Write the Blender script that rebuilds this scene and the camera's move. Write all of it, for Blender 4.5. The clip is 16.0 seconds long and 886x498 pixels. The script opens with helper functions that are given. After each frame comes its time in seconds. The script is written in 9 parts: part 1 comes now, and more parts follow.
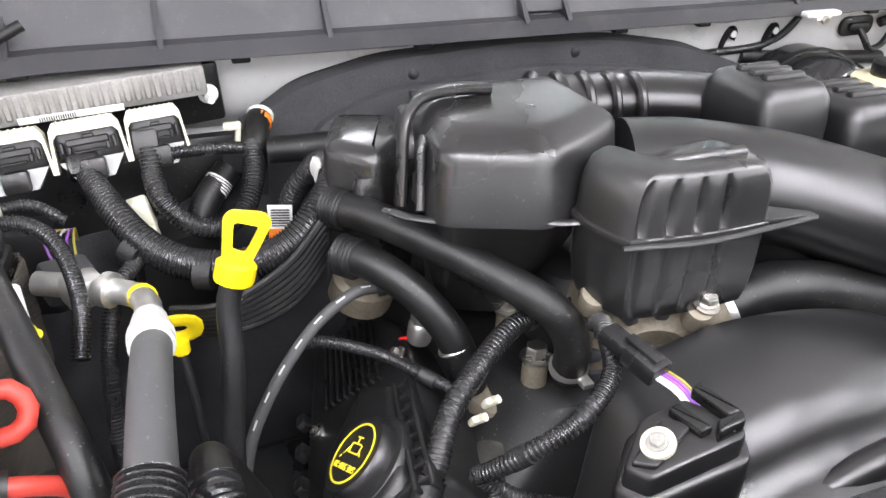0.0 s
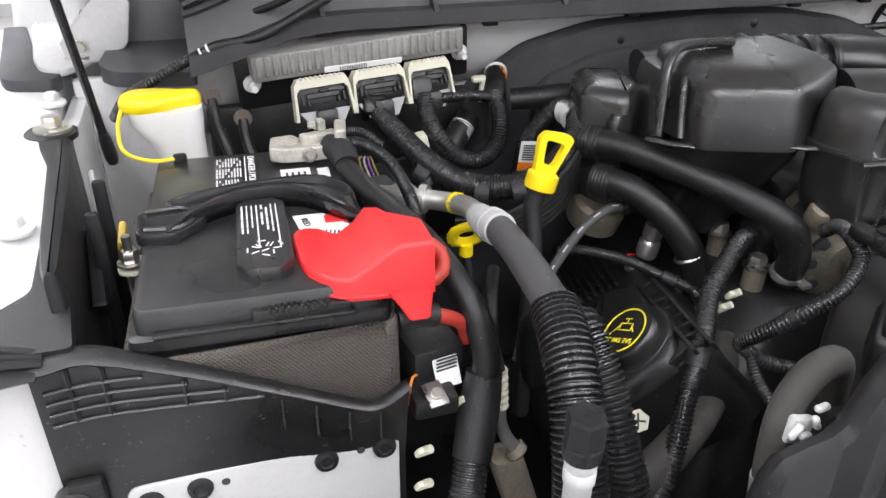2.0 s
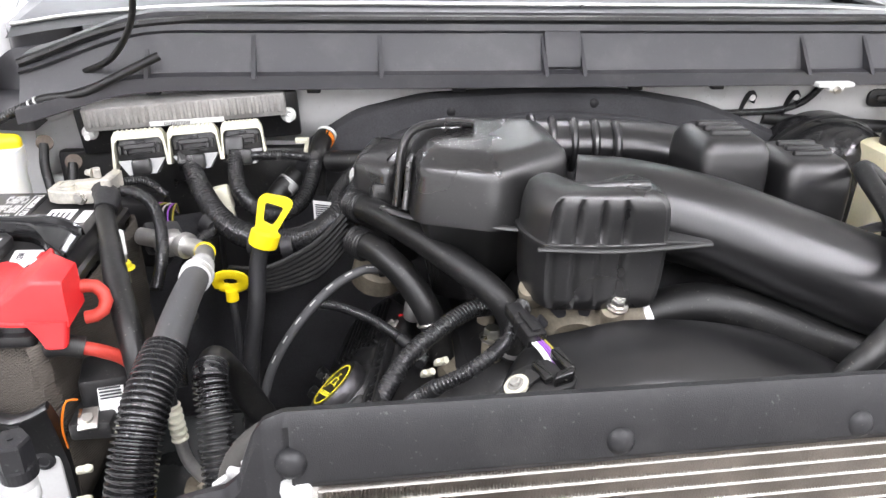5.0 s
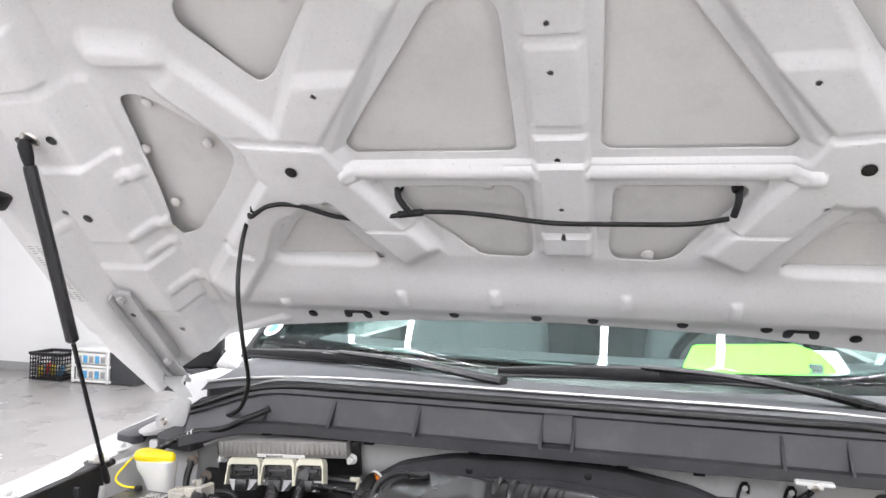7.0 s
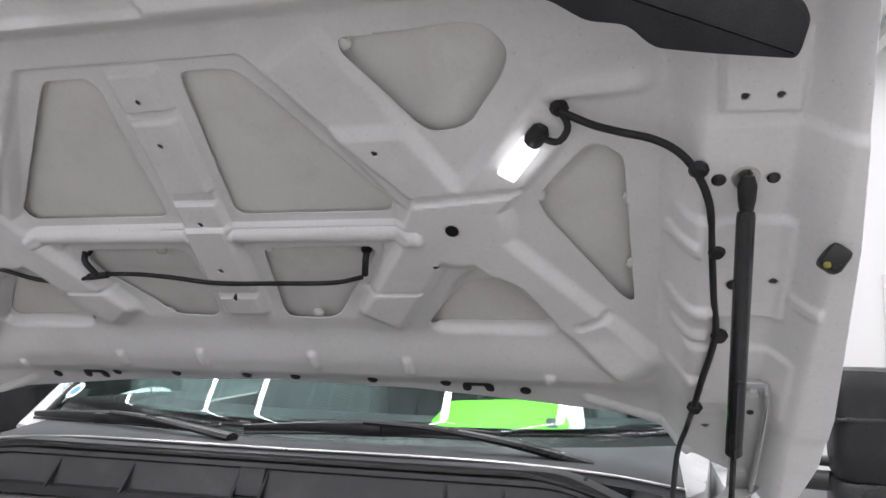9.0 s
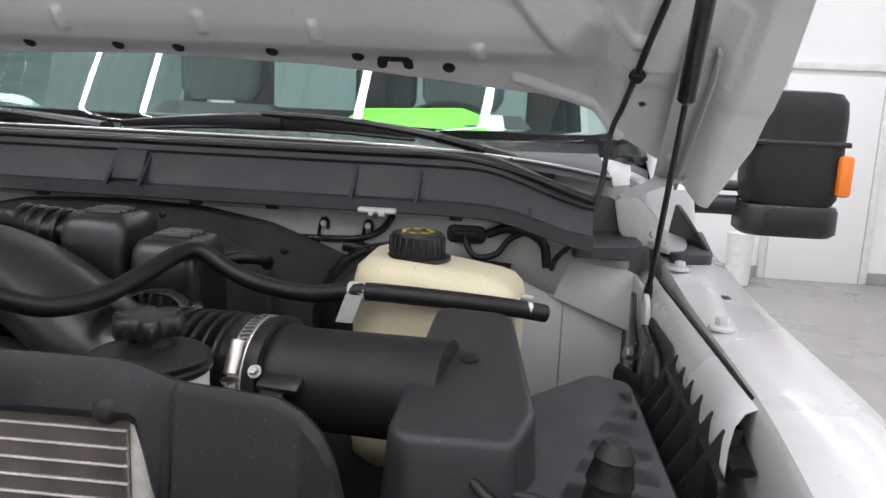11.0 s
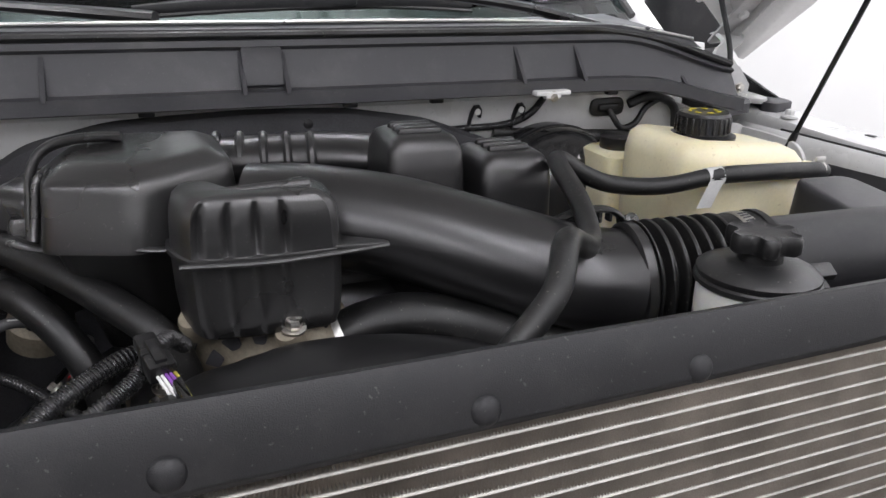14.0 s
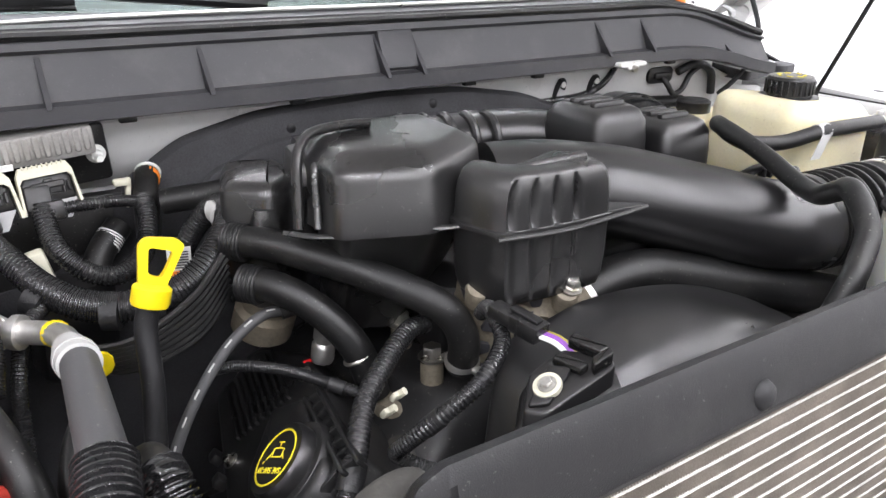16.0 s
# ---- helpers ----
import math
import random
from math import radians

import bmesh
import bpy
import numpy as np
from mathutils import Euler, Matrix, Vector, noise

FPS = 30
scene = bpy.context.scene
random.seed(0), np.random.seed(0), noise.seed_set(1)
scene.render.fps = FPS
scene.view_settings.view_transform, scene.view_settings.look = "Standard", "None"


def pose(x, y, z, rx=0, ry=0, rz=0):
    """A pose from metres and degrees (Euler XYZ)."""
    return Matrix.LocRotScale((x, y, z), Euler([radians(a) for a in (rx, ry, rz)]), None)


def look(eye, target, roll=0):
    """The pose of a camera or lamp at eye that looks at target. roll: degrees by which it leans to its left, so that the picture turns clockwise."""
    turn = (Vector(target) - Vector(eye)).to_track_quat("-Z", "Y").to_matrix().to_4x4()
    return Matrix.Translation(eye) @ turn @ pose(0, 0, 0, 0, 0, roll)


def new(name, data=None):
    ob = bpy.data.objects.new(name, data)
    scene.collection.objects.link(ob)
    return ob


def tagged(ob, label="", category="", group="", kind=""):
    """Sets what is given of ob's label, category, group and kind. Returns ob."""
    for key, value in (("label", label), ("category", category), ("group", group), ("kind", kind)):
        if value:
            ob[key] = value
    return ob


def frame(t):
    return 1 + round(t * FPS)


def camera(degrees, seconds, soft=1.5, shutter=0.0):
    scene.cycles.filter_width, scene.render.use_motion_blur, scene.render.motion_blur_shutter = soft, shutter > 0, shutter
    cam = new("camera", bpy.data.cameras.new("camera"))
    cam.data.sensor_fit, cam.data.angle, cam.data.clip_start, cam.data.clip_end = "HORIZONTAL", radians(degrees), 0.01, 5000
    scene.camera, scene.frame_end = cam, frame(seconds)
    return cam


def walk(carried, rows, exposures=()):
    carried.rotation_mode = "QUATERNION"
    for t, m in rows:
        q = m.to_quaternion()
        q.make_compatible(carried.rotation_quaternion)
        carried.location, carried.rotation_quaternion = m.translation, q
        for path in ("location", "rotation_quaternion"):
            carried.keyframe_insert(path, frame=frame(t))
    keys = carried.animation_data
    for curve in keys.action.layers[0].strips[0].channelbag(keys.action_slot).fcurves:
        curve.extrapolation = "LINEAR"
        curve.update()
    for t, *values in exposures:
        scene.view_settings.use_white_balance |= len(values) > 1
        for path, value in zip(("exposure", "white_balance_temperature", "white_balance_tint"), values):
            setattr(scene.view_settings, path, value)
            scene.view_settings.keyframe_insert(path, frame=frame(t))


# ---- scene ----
cam = camera(61.7, 16.0)
PATH = [
    (0, (-0.437, 0.017, 1.517), (0.183, 1.647, 0.537), 1.0),
    (0.5, (-0.58, 0.016, 1.533), (0.1, 1.618, 0.548), 1.5),
    (1, (-0.686, 0.009, 1.517), (-0.01, 1.613, 0.532), 1.2),
    (1.5, (-0.725, -0.032, 1.518), (-0.117, 1.597, 0.531), 0.8),
    (2, (-0.716, -0.078, 1.518), (-0.19, 1.58, 0.532), 0.7),
    (2.5, (-0.699, -0.095, 1.514), (-0.232, 1.581, 0.529), 0.7),
    (3, (-0.647, -0.106, 1.515), (-0.219, 1.58, 0.526), 0.7),
    (3.5, (-0.563, -0.099, 1.526), (-0.168, 1.593, 0.536), 0.8),
    (3.7, (-0.528, -0.098, 1.528), (-0.157, 1.6, 0.539), 0.8),
    (5.8, (-0.164, -0.356, 1.605), (-0.124, 1.566, 1.054), 1.8),
    (6, (-0.117, -0.394, 1.615), (-0.174, 1.564, 1.208), 2.0),
    (6.5, (0.008, -0.479, 1.648), (-0.341, 1.485, 1.498), 1.9),
    (7, (0.142, -0.514, 1.665), (-0.371, 1.419, 1.683), 1.4),
    (7.5, (0.333, -0.565, 1.664), (-0.244, 1.346, 1.795), 1.2),
    (8, (0.522, -0.573, 1.668), (-0.061, 1.333, 1.838), 1.1),
    (8.5, (0.645, -0.507, 1.668), (0.088, 1.404, 1.856), 0.9),
    (9, (0.717, -0.455, 1.659), (0.216, 1.472, 1.857), 0.8),
    (9.5, (0.731, -0.418, 1.59), (0.296, 1.526, 1.766), 0.5),
    (10, (0.75, -0.324, 1.487), (0.331, 1.631, 1.487), 0.0),
    (10.2, (0.743, -0.321, 1.444), (0.355, 1.639, 1.364), 0.9),
    (12.3, (0.379, -0.243, 1.467), (0.512, 1.675, 0.917), 1.3),
    (12.5, (0.321, -0.231, 1.469), (0.538, 1.678, 0.914), 1.3),
    (13, (0.206, -0.203, 1.463), (0.603, 1.667, 0.875), 1.2),
    (13.5, (0.028, -0.206, 1.476), (0.586, 1.601, 0.827), 1.0),
    (14, (-0.129, -0.183, 1.475), (0.536, 1.569, 0.775), 0.8),
    (14.5, (-0.272, -0.131, 1.453), (0.454, 1.583, 0.72), 0.5),
    (15, (-0.389, -0.095, 1.463), (0.37, 1.597, 0.714), 0.2),
    (15.5, (-0.464, -0.098, 1.473), (0.368, 1.555, 0.717), 0.2),
    (16, (-0.508, -0.067, 1.489), (0.484, 1.493, 0.726), 0.4),
]
EXPOSURE = [(t, stops, 6300, 15) for t, stops in ((0.0, 1.1), (0.5, 1.05), (1.0, 0.85), (1.5, 0.56), (2.0, 0.15), (3.0, 0.3), (3.5, 0.5), (6.0, 0.85), (6.5, 0.55), (7.0, 0.15), (8.0, -0.4), (9.0, -0.75), (9.5, -0.82), (10.0, -0.92), (12.5, -0.5), (13.0, -0.45), (14.0, -0.4), (14.5, -0.25), (15.5, 0.12), (16.0, 0.45))]
walk(cam, [(t, look(eye, target, roll)) for t, eye, target, roll in PATH], EXPOSURE)

# ---- light and exposure ----
world = bpy.data.worlds.new("world")
scene.world = world
world.use_nodes = True
world.node_tree.nodes["Background"].inputs[0].default_value = (0.9, 0.95, 1.0, 1)
world.node_tree.nodes["Background"].inputs[1].default_value = 0.3
LAMP_X = (-4.6, -2.8, -2.0, 0.05, 1.1, 3.0, 4.6)
CEILING = 4.4
for lamp_x in LAMP_X:
    strip = bpy.data.lights.new("strip_light", "AREA")
    strip.shape, strip.size, strip.size_y, strip.energy = "RECTANGLE", 0.07, 13.0, 215.0
    strip.color = (1.0, 1.0, 1.0)
    ob = new("strip_light", strip)
    ob.location = (lamp_x, 0.5, CEILING - 0.13)

# ---- materials ----
MATS = {}


def material(name, color, rough=0.5, metal=0.0, grain=0.0, grain_scale=400.0, spread=0.12, patch=6.0, coat=0.0, sss=0.0, spec=0.5, rnd=0.0, wear=None, bump_dist=0.0006, rough_spread=0.12, specks=None):
    """A procedural surface: two scales of colour variation, roughness variation and fine relief."""
    m = bpy.data.materials.new(name)
    m.use_nodes = True
    nt = m.node_tree
    b = nt.nodes["Principled BSDF"]
    b.inputs["Metallic"].default_value = metal
    b.inputs["Specular IOR Level"].default_value = spec
    if coat:
        b.inputs["Coat Weight"].default_value = coat
        b.inputs["Coat Roughness"].default_value = 0.08
    if sss:
        b.inputs["Subsurface Weight"].default_value = sss
        b.inputs["Subsurface Radius"].default_value = (0.03, 0.025, 0.012)
    tc = nt.nodes.new("ShaderNodeTexCoord")
    big = nt.nodes.new("ShaderNodeTexNoise")
    big.inputs["Scale"].default_value, big.inputs["Detail"].default_value = patch, 6.0
    fine = nt.nodes.new("ShaderNodeTexNoise")
    fine.inputs["Scale"].default_value, fine.inputs["Detail"].default_value = grain_scale, 3.0
    nt.links.new(tc.outputs["Object"], big.inputs["Vector"])
    nt.links.new(tc.outputs["Object"], fine.inputs["Vector"])
    ramp = nt.nodes.new("ShaderNodeMapRange")
    ramp.inputs["From Min"].default_value, ramp.inputs["From Max"].default_value = 0.3, 0.7
    ramp.inputs["To Min"].default_value, ramp.inputs["To Max"].default_value = 1 - spread, 1 + spread
    nt.links.new(big.outputs["Fac"], ramp.inputs["Value"])
    fr = nt.nodes.new("ShaderNodeMapRange")
    fr.inputs["From Min"].default_value, fr.inputs["From Max"].default_value = 0.3, 0.7
    fr.inputs["To Min"].default_value, fr.inputs["To Max"].default_value = 1 - spread * 0.5, 1 + spread * 0.5
    nt.links.new(fine.outputs["Fac"], fr.inputs["Value"])
    mul = nt.nodes.new("ShaderNodeMath")
    mul.operation = "MULTIPLY"
    nt.links.new(ramp.outputs["Result"], mul.inputs[0])
    nt.links.new(fr.outputs["Result"], mul.inputs[1])
    last = mul.outputs[0]
    if rnd:
        info = nt.nodes.new("ShaderNodeObjectInfo")
        rr_ = nt.nodes.new("ShaderNodeMapRange")
        rr_.inputs["To Min"].default_value, rr_.inputs["To Max"].default_value = 1 - rnd, 1 + rnd
        nt.links.new(info.outputs["Random"], rr_.inputs["Value"])
        m2 = nt.nodes.new("ShaderNodeMath")
        m2.operation = "MULTIPLY"
        nt.links.new(last, m2.inputs[0])
        nt.links.new(rr_.outputs["Result"], m2.inputs[1])
        last = m2.outputs[0]
    hue = nt.nodes.new("ShaderNodeVectorMath")
    hue.operation = "SCALE"
    hue.inputs[0].default_value = color
    nt.links.new(last, hue.inputs["Scale"])
    out = hue.outputs["Vector"]
    if wear:
        # dust or stains with ragged edges: (colour, amount from 0 to 1, size)
        wc, wa, ws = wear
        sp = nt.nodes.new("ShaderNodeTexNoise")
        sp.inputs["Scale"].default_value, sp.inputs["Detail"].default_value, sp.inputs["Roughness"].default_value = ws, 9.0, 0.68
        nt.links.new(tc.outputs["Object"], sp.inputs["Vector"])
        st = nt.nodes.new("ShaderNodeMapRange")
        st.inputs["From Min"].default_value, st.inputs["From Max"].default_value = 0.5, 0.72
        st.inputs["To Max"].default_value = wa
        nt.links.new(sp.outputs["Fac"], st.inputs["Value"])
        mix = nt.nodes.new("ShaderNodeMix")
        mix.data_type = "RGBA"
        nt.links.new(st.outputs["Result"], mix.inputs[0])
        nt.links.new(out, mix.inputs[6])
        mix.inputs[7].default_value = (*wc, 1)
        out = mix.outputs[2]
    if specks:
        # sparse grains of pale dust: (colour, amount, scale)
        dc, da, ds = specks
        vo = nt.nodes.new("ShaderNodeTexNoise")
        vo.inputs["Scale"].default_value, vo.inputs["Detail"].default_value = ds, 2.0
        nt.links.new(tc.outputs["Object"], vo.inputs["Vector"])
        th = nt.nodes.new("ShaderNodeMapRange")
        th.inputs["From Min"].default_value, th.inputs["From Max"].default_value = 0.68, 0.74
        th.inputs["To Max"].default_value = da
        nt.links.new(vo.outputs["Fac"], th.inputs["Value"])
        mx = nt.nodes.new("ShaderNodeMix")
        mx.data_type = "RGBA"
        nt.links.new(th.outputs["Result"], mx.inputs[0])
        nt.links.new(out, mx.inputs[6])
        mx.inputs[7].default_value = (*dc, 1)
        out = mx.outputs[2]
    nt.links.new(out, b.inputs["Base Color"])
    rg = nt.nodes.new("ShaderNodeMapRange")
    rg.inputs["From Min"].default_value, rg.inputs["From Max"].default_value = 0.3, 0.7
    rg.inputs["To Min"].default_value, rg.inputs["To Max"].default_value = max(0.02, rough - rough_spread), min(1, rough + rough_spread)
    nt.links.new(big.outputs["Fac"], rg.inputs["Value"])
    nt.links.new(rg.outputs["Result"], b.inputs["Roughness"])
    if grain:
        bp = nt.nodes.new("ShaderNodeBump")
        bp.inputs["Strength"].default_value, bp.inputs["Distance"].default_value = grain, bump_dist
        nt.links.new(fine.outputs["Fac"], bp.inputs["Height"])
        nt.links.new(bp.outputs["Normal"], b.inputs["Normal"])
    MATS[name] = m
    return m


white_paint = material("white_paint", (0.62, 0.62, 0.615), 0.3, spread=0.04, coat=0.3, grain=0.05, grain_scale=90, patch=3, wear=((0.5, 0.49, 0.47), 0.12, 14), specks=((0.3, 0.29, 0.27), 0.4, 200))
hood_paint = material("hood_underside_paint", (0.78, 0.775, 0.765), 0.42, spread=0.05, grain=0.08, grain_scale=160, patch=4, wear=((0.5, 0.495, 0.48), 0.2, 9), specks=((0.42, 0.41, 0.39), 0.35, 170))
skin_paint = material("hood_skin_primer", (0.74, 0.725, 0.705), 0.55, spread=0.05, grain=0.06, grain_scale=200, patch=5, wear=((0.45, 0.44, 0.41), 0.25, 12))
# white paint greyed to carry the shade on hinges and cowl corner
shaded_white_paint = material("shaded_white_hinge_paint", (0.46, 0.46, 0.455), 0.38, spread=0.08, grain=0.1, grain_scale=120, patch=12, wear=((0.3, 0.29, 0.27), 0.25, 24), specks=((0.25, 0.24, 0.22), 0.4, 220))
black_plastic = material("black_moulded_plastic", (0.0095, 0.0095, 0.0099), 0.34, grain=0.25, grain_scale=900, spread=0.25, patch=8, wear=((0.07, 0.065, 0.06), 0.16, 26), spec=0.6, specks=((0.2, 0.19, 0.17), 0.5, 330))
battery_plastic = material("battery_case_plastic", (0.016, 0.016, 0.0168), 0.33, grain=0.15, grain_scale=800, spread=0.25, patch=9, spec=0.8, wear=((0.11, 0.105, 0.095), 0.28, 14), specks=((0.2, 0.19, 0.175), 0.3, 420))
satin_plastic = material("satin_black_plastic", (0.0105, 0.0103, 0.0108), 0.31, spec=0.8, rough_spread=0.05, grain=0.12, grain_scale=700, spread=0.25, patch=9, wear=((0.045, 0.042, 0.038), 0.12, 16), specks=((0.08, 0.077, 0.07), 0.25, 450))
# satin plastic with lighter base: dust plus the sheen on the resonator tops
dusty_sheen_satin = material("dusty_sheen_black_plastic", (0.0165, 0.0162, 0.0165), 0.31, spec=1.0, rough_spread=0.1, grain=0.2, grain_scale=600, spread=0.25, patch=9, wear=((0.06, 0.058, 0.054), 0.2, 16), specks=((0.11, 0.106, 0.10), 0.4, 300))
soft_plastic = material("matte_black_plastic", (0.0125, 0.0125, 0.0138), 0.44, grain=0.35, grain_scale=1200, spread=0.18, patch=6, wear=((0.06, 0.059, 0.057), 0.2, 25), spec=0.36, specks=((0.1, 0.098, 0.095), 0.45, 320))
# matte plastic again, base lightened for the light on the duct's top
lit_duct_plastic = material("lit_matte_duct_plastic", (0.024, 0.024, 0.0262), 0.4, grain=0.35, grain_scale=1200, spread=0.15, patch=6, spec=0.5, wear=((0.06, 0.059, 0.057), 0.2, 25), specks=((0.1, 0.098, 0.095), 0.4, 320))
cowl_plastic = material("dark_grey_cowl_plastic", (0.047, 0.047, 0.0515), 0.48, grain=0.25, grain_scale=900, spread=0.15, patch=5, wear=((0.16, 0.155, 0.15), 0.2, 14), specks=((0.14, 0.137, 0.132), 0.3, 320))
foam_black = material("black_foam", (0.045, 0.045, 0.048), 0.9, grain=0.8, grain_scale=500, spread=0.3, patch=12, spec=0.2)
rubber = material("black_rubber", (0.008, 0.008, 0.0081), 0.44, grain=0.25, grain_scale=500, spread=0.25, patch=15, wear=((0.06, 0.056, 0.05), 0.25, 34), spec=0.45, specks=((0.2, 0.19, 0.17), 0.5, 330))
loom_plastic = material("corrugated_loom_plastic", (0.016, 0.016, 0.0168), 0.22, grain=0.1, grain_scale=700, spread=0.25, patch=18, wear=((0.07, 0.066, 0.06), 0.15, 40), spec=0.6)
tape_black = material("black_cloth_tape", (0.013, 0.013, 0.014), 0.5, grain=0.5, grain_scale=350, spread=0.3, patch=25, bump_dist=0.0015)
dusty_rubber = material("dusty_grey_rubber", (0.04, 0.038, 0.034), 0.8, grain=0.4, grain_scale=500, spread=0.2, patch=16, wear=((0.15, 0.14, 0.12), 0.4, 30))
grey_sleeve = material("dark_grey_rubber_sleeve", (0.06, 0.06, 0.062), 0.6, grain=0.25, grain_scale=700, spread=0.12, patch=10, specks=((0.16, 0.155, 0.15), 0.5, 300))
white_plastic = material("white_plastic", (0.75, 0.75, 0.73), 0.45, grain=0.1, grain_scale=300, spread=0.06, patch=12, wear=((0.4, 0.38, 0.34), 0.35, 20))
cuff_plastic = material("weathered_white_cuff", (0.5, 0.5, 0.49), 0.5, grain=0.1, spread=0.1, patch=20, wear=((0.3, 0.29, 0.27), 0.4, 30))
bracket_plastic = material("white_bracket_plastic", (0.5, 0.5, 0.495), 0.45, grain=0.1, spread=0.05, patch=8, wear=((0.3, 0.29, 0.27), 0.2, 20))
natural_plastic = material("natural_nylon", (0.62, 0.6, 0.48), 0.5, spread=0.08, grain=0.1)
tank_plastic = material("aged_translucent_tank_plastic", (0.80, 0.74, 0.52), 0.42, grain=0.12, grain_scale=250, spread=0.07, patch=6, sss=0.35, wear=((0.62, 0.52, 0.28), 0.35, 5), specks=((0.5, 0.42, 0.25), 0.4, 150))
bottle_plastic = material("milky_bottle_plastic", (0.78, 0.78, 0.74), 0.4, spread=0.05, sss=0.3)
red_plastic = material("red_plastic", (0.72, 0.028, 0.03), 0.4, grain=0.15, grain_scale=700, spread=0.08, sss=0.05)
red_rubber = material("red_rubber_cable", (0.45, 0.045, 0.03), 0.5, grain=0.2, spread=0.15)
yellow_plastic = material("yellow_plastic", (0.86, 0.66, 0.005), 0.38, grain=0.1, grain_scale=500, spread=0.06)
yellow_print = material("yellow_print", (0.8, 0.68, 0.03), 0.6, spread=0.1, grain_scale=900)
dirty_yellow = material("dirty_yellow_plastic", (0.5, 0.36, 0.06), 0.6, spread=0.2, patch=30, wear=((0.2, 0.15, 0.06), 0.4, 40))
orange_plastic = material("orange_plastic", (0.85, 0.22, 0.02), 0.3, spread=0.06, coat=0.3)
aluminium = material("cast_aluminium", (0.5, 0.49, 0.46), 0.5, metal=0.85, grain=0.5, grain_scale=260, spread=0.25, patch=16, wear=((0.2, 0.17, 0.13), 0.6, 18), bump_dist=0.001)
bare_alu = material("brushed_aluminium", (0.66, 0.65, 0.63), 0.38, metal=0.9, grain=0.2, grain_scale=300, spread=0.1, patch=14, wear=((0.4, 0.38, 0.35), 0.35, 18))
steel = material("zinc_plated_steel", (0.62, 0.6, 0.56), 0.35, metal=1.0, grain=0.1, spread=0.15, patch=30, wear=((0.3, 0.25, 0.18), 0.3, 40))
lead = material("oxidised_battery_terminal", (0.5, 0.48, 0.43), 0.6, metal=0.5, grain=0.6, grain_scale=300, spread=0.25, patch=40, wear=((0.62, 0.58, 0.42), 0.7, 45), bump_dist=0.001)
dusty_cast = material("dusty_cast_aluminium", (0.24, 0.21, 0.16), 0.6, metal=0.35, grain=0.6, grain_scale=260, spread=0.25, patch=18, wear=((0.12, 0.095, 0.06), 0.7, 30), bump_dist=0.001)
rust_steel = material("brown_rusty_steel", (0.09, 0.07, 0.055), 0.6, metal=0.3, grain=0.4, grain_scale=300, spread=0.3, patch=25)
fin_metal = material("condenser_fins", (0.40, 0.36, 0.315), 0.6, metal=0.2, grain=0.6, grain_scale=900, spread=0.25, patch=20, wear=((0.33, 0.3, 0.26), 0.5, 30))
tube_metal = material("condenser_tubes", (0.46, 0.445, 0.415), 0.5, metal=0.25, grain=0.2, spread=0.2, patch=24, wear=((0.28, 0.25, 0.21), 0.55, 30))
pcm_alu = material("dull_cast_aluminium_case", (0.36, 0.35, 0.335), 0.55, metal=0.35, grain=0.3, grain_scale=300, spread=0.15, patch=20, wear=((0.22, 0.205, 0.18), 0.5, 30))
black_gloss = material("gloss_black_enamel", (0.015, 0.015, 0.016), 0.16, spread=0.2, rough_spread=0.06, wear=((0.08, 0.075, 0.07), 0.1, 30))
label_white = material("white_paper_label", (0.78, 0.78, 0.76), 0.55, spread=0.05)
print_white = material("white_print", (0.72, 0.72, 0.71), 0.6, spread=0.05)
# ink of the prints, and the painted shade inside holes, slots and gaps
print_shade_dark = material("dark_print_and_shade", (0.04, 0.04, 0.045), 0.6, spread=0.1)
green_film = material("neon_green_sheet", (0.16, 0.95, 0.01), 0.45, spread=0.03)
concrete = material("polished_concrete", (0.3, 0.29, 0.28), 0.3, grain=0.15, grain_scale=40, spread=0.14, patch=1.2, wear=((0.22, 0.21, 0.2), 0.5, 2.5))
wall_paint = material("white_wall_paint", (0.82, 0.82, 0.81), 0.7, grain=0.15, grain_scale=120, spread=0.025, patch=1.5)
ceiling_paint = material("white_ceiling_deck", (0.75, 0.76, 0.76), 0.6, spread=0.05, patch=1.0)
grey_trim = material("grey_vinyl_base", (0.33, 0.33, 0.33), 0.5, spread=0.06)
cab_dark = material("dark_grey_cab_trim", (0.05, 0.052, 0.055), 0.7, grain=0.3, grain_scale=300, spread=0.12, patch=5)
seat_cloth = material("grey_seat_cloth", (0.13, 0.135, 0.14), 0.9, grain=0.6, grain_scale=500, spread=0.12, patch=10)
olive_wire = material("olive_wire", (0.3, 0.26, 0.04), 0.5)
purple_wire = material("purple_wire", (0.25, 0.08, 0.4), 0.45)
blue_bin = material("blue_contents", (0.1, 0.35, 0.6), 0.6, spread=0.3, patch=20)


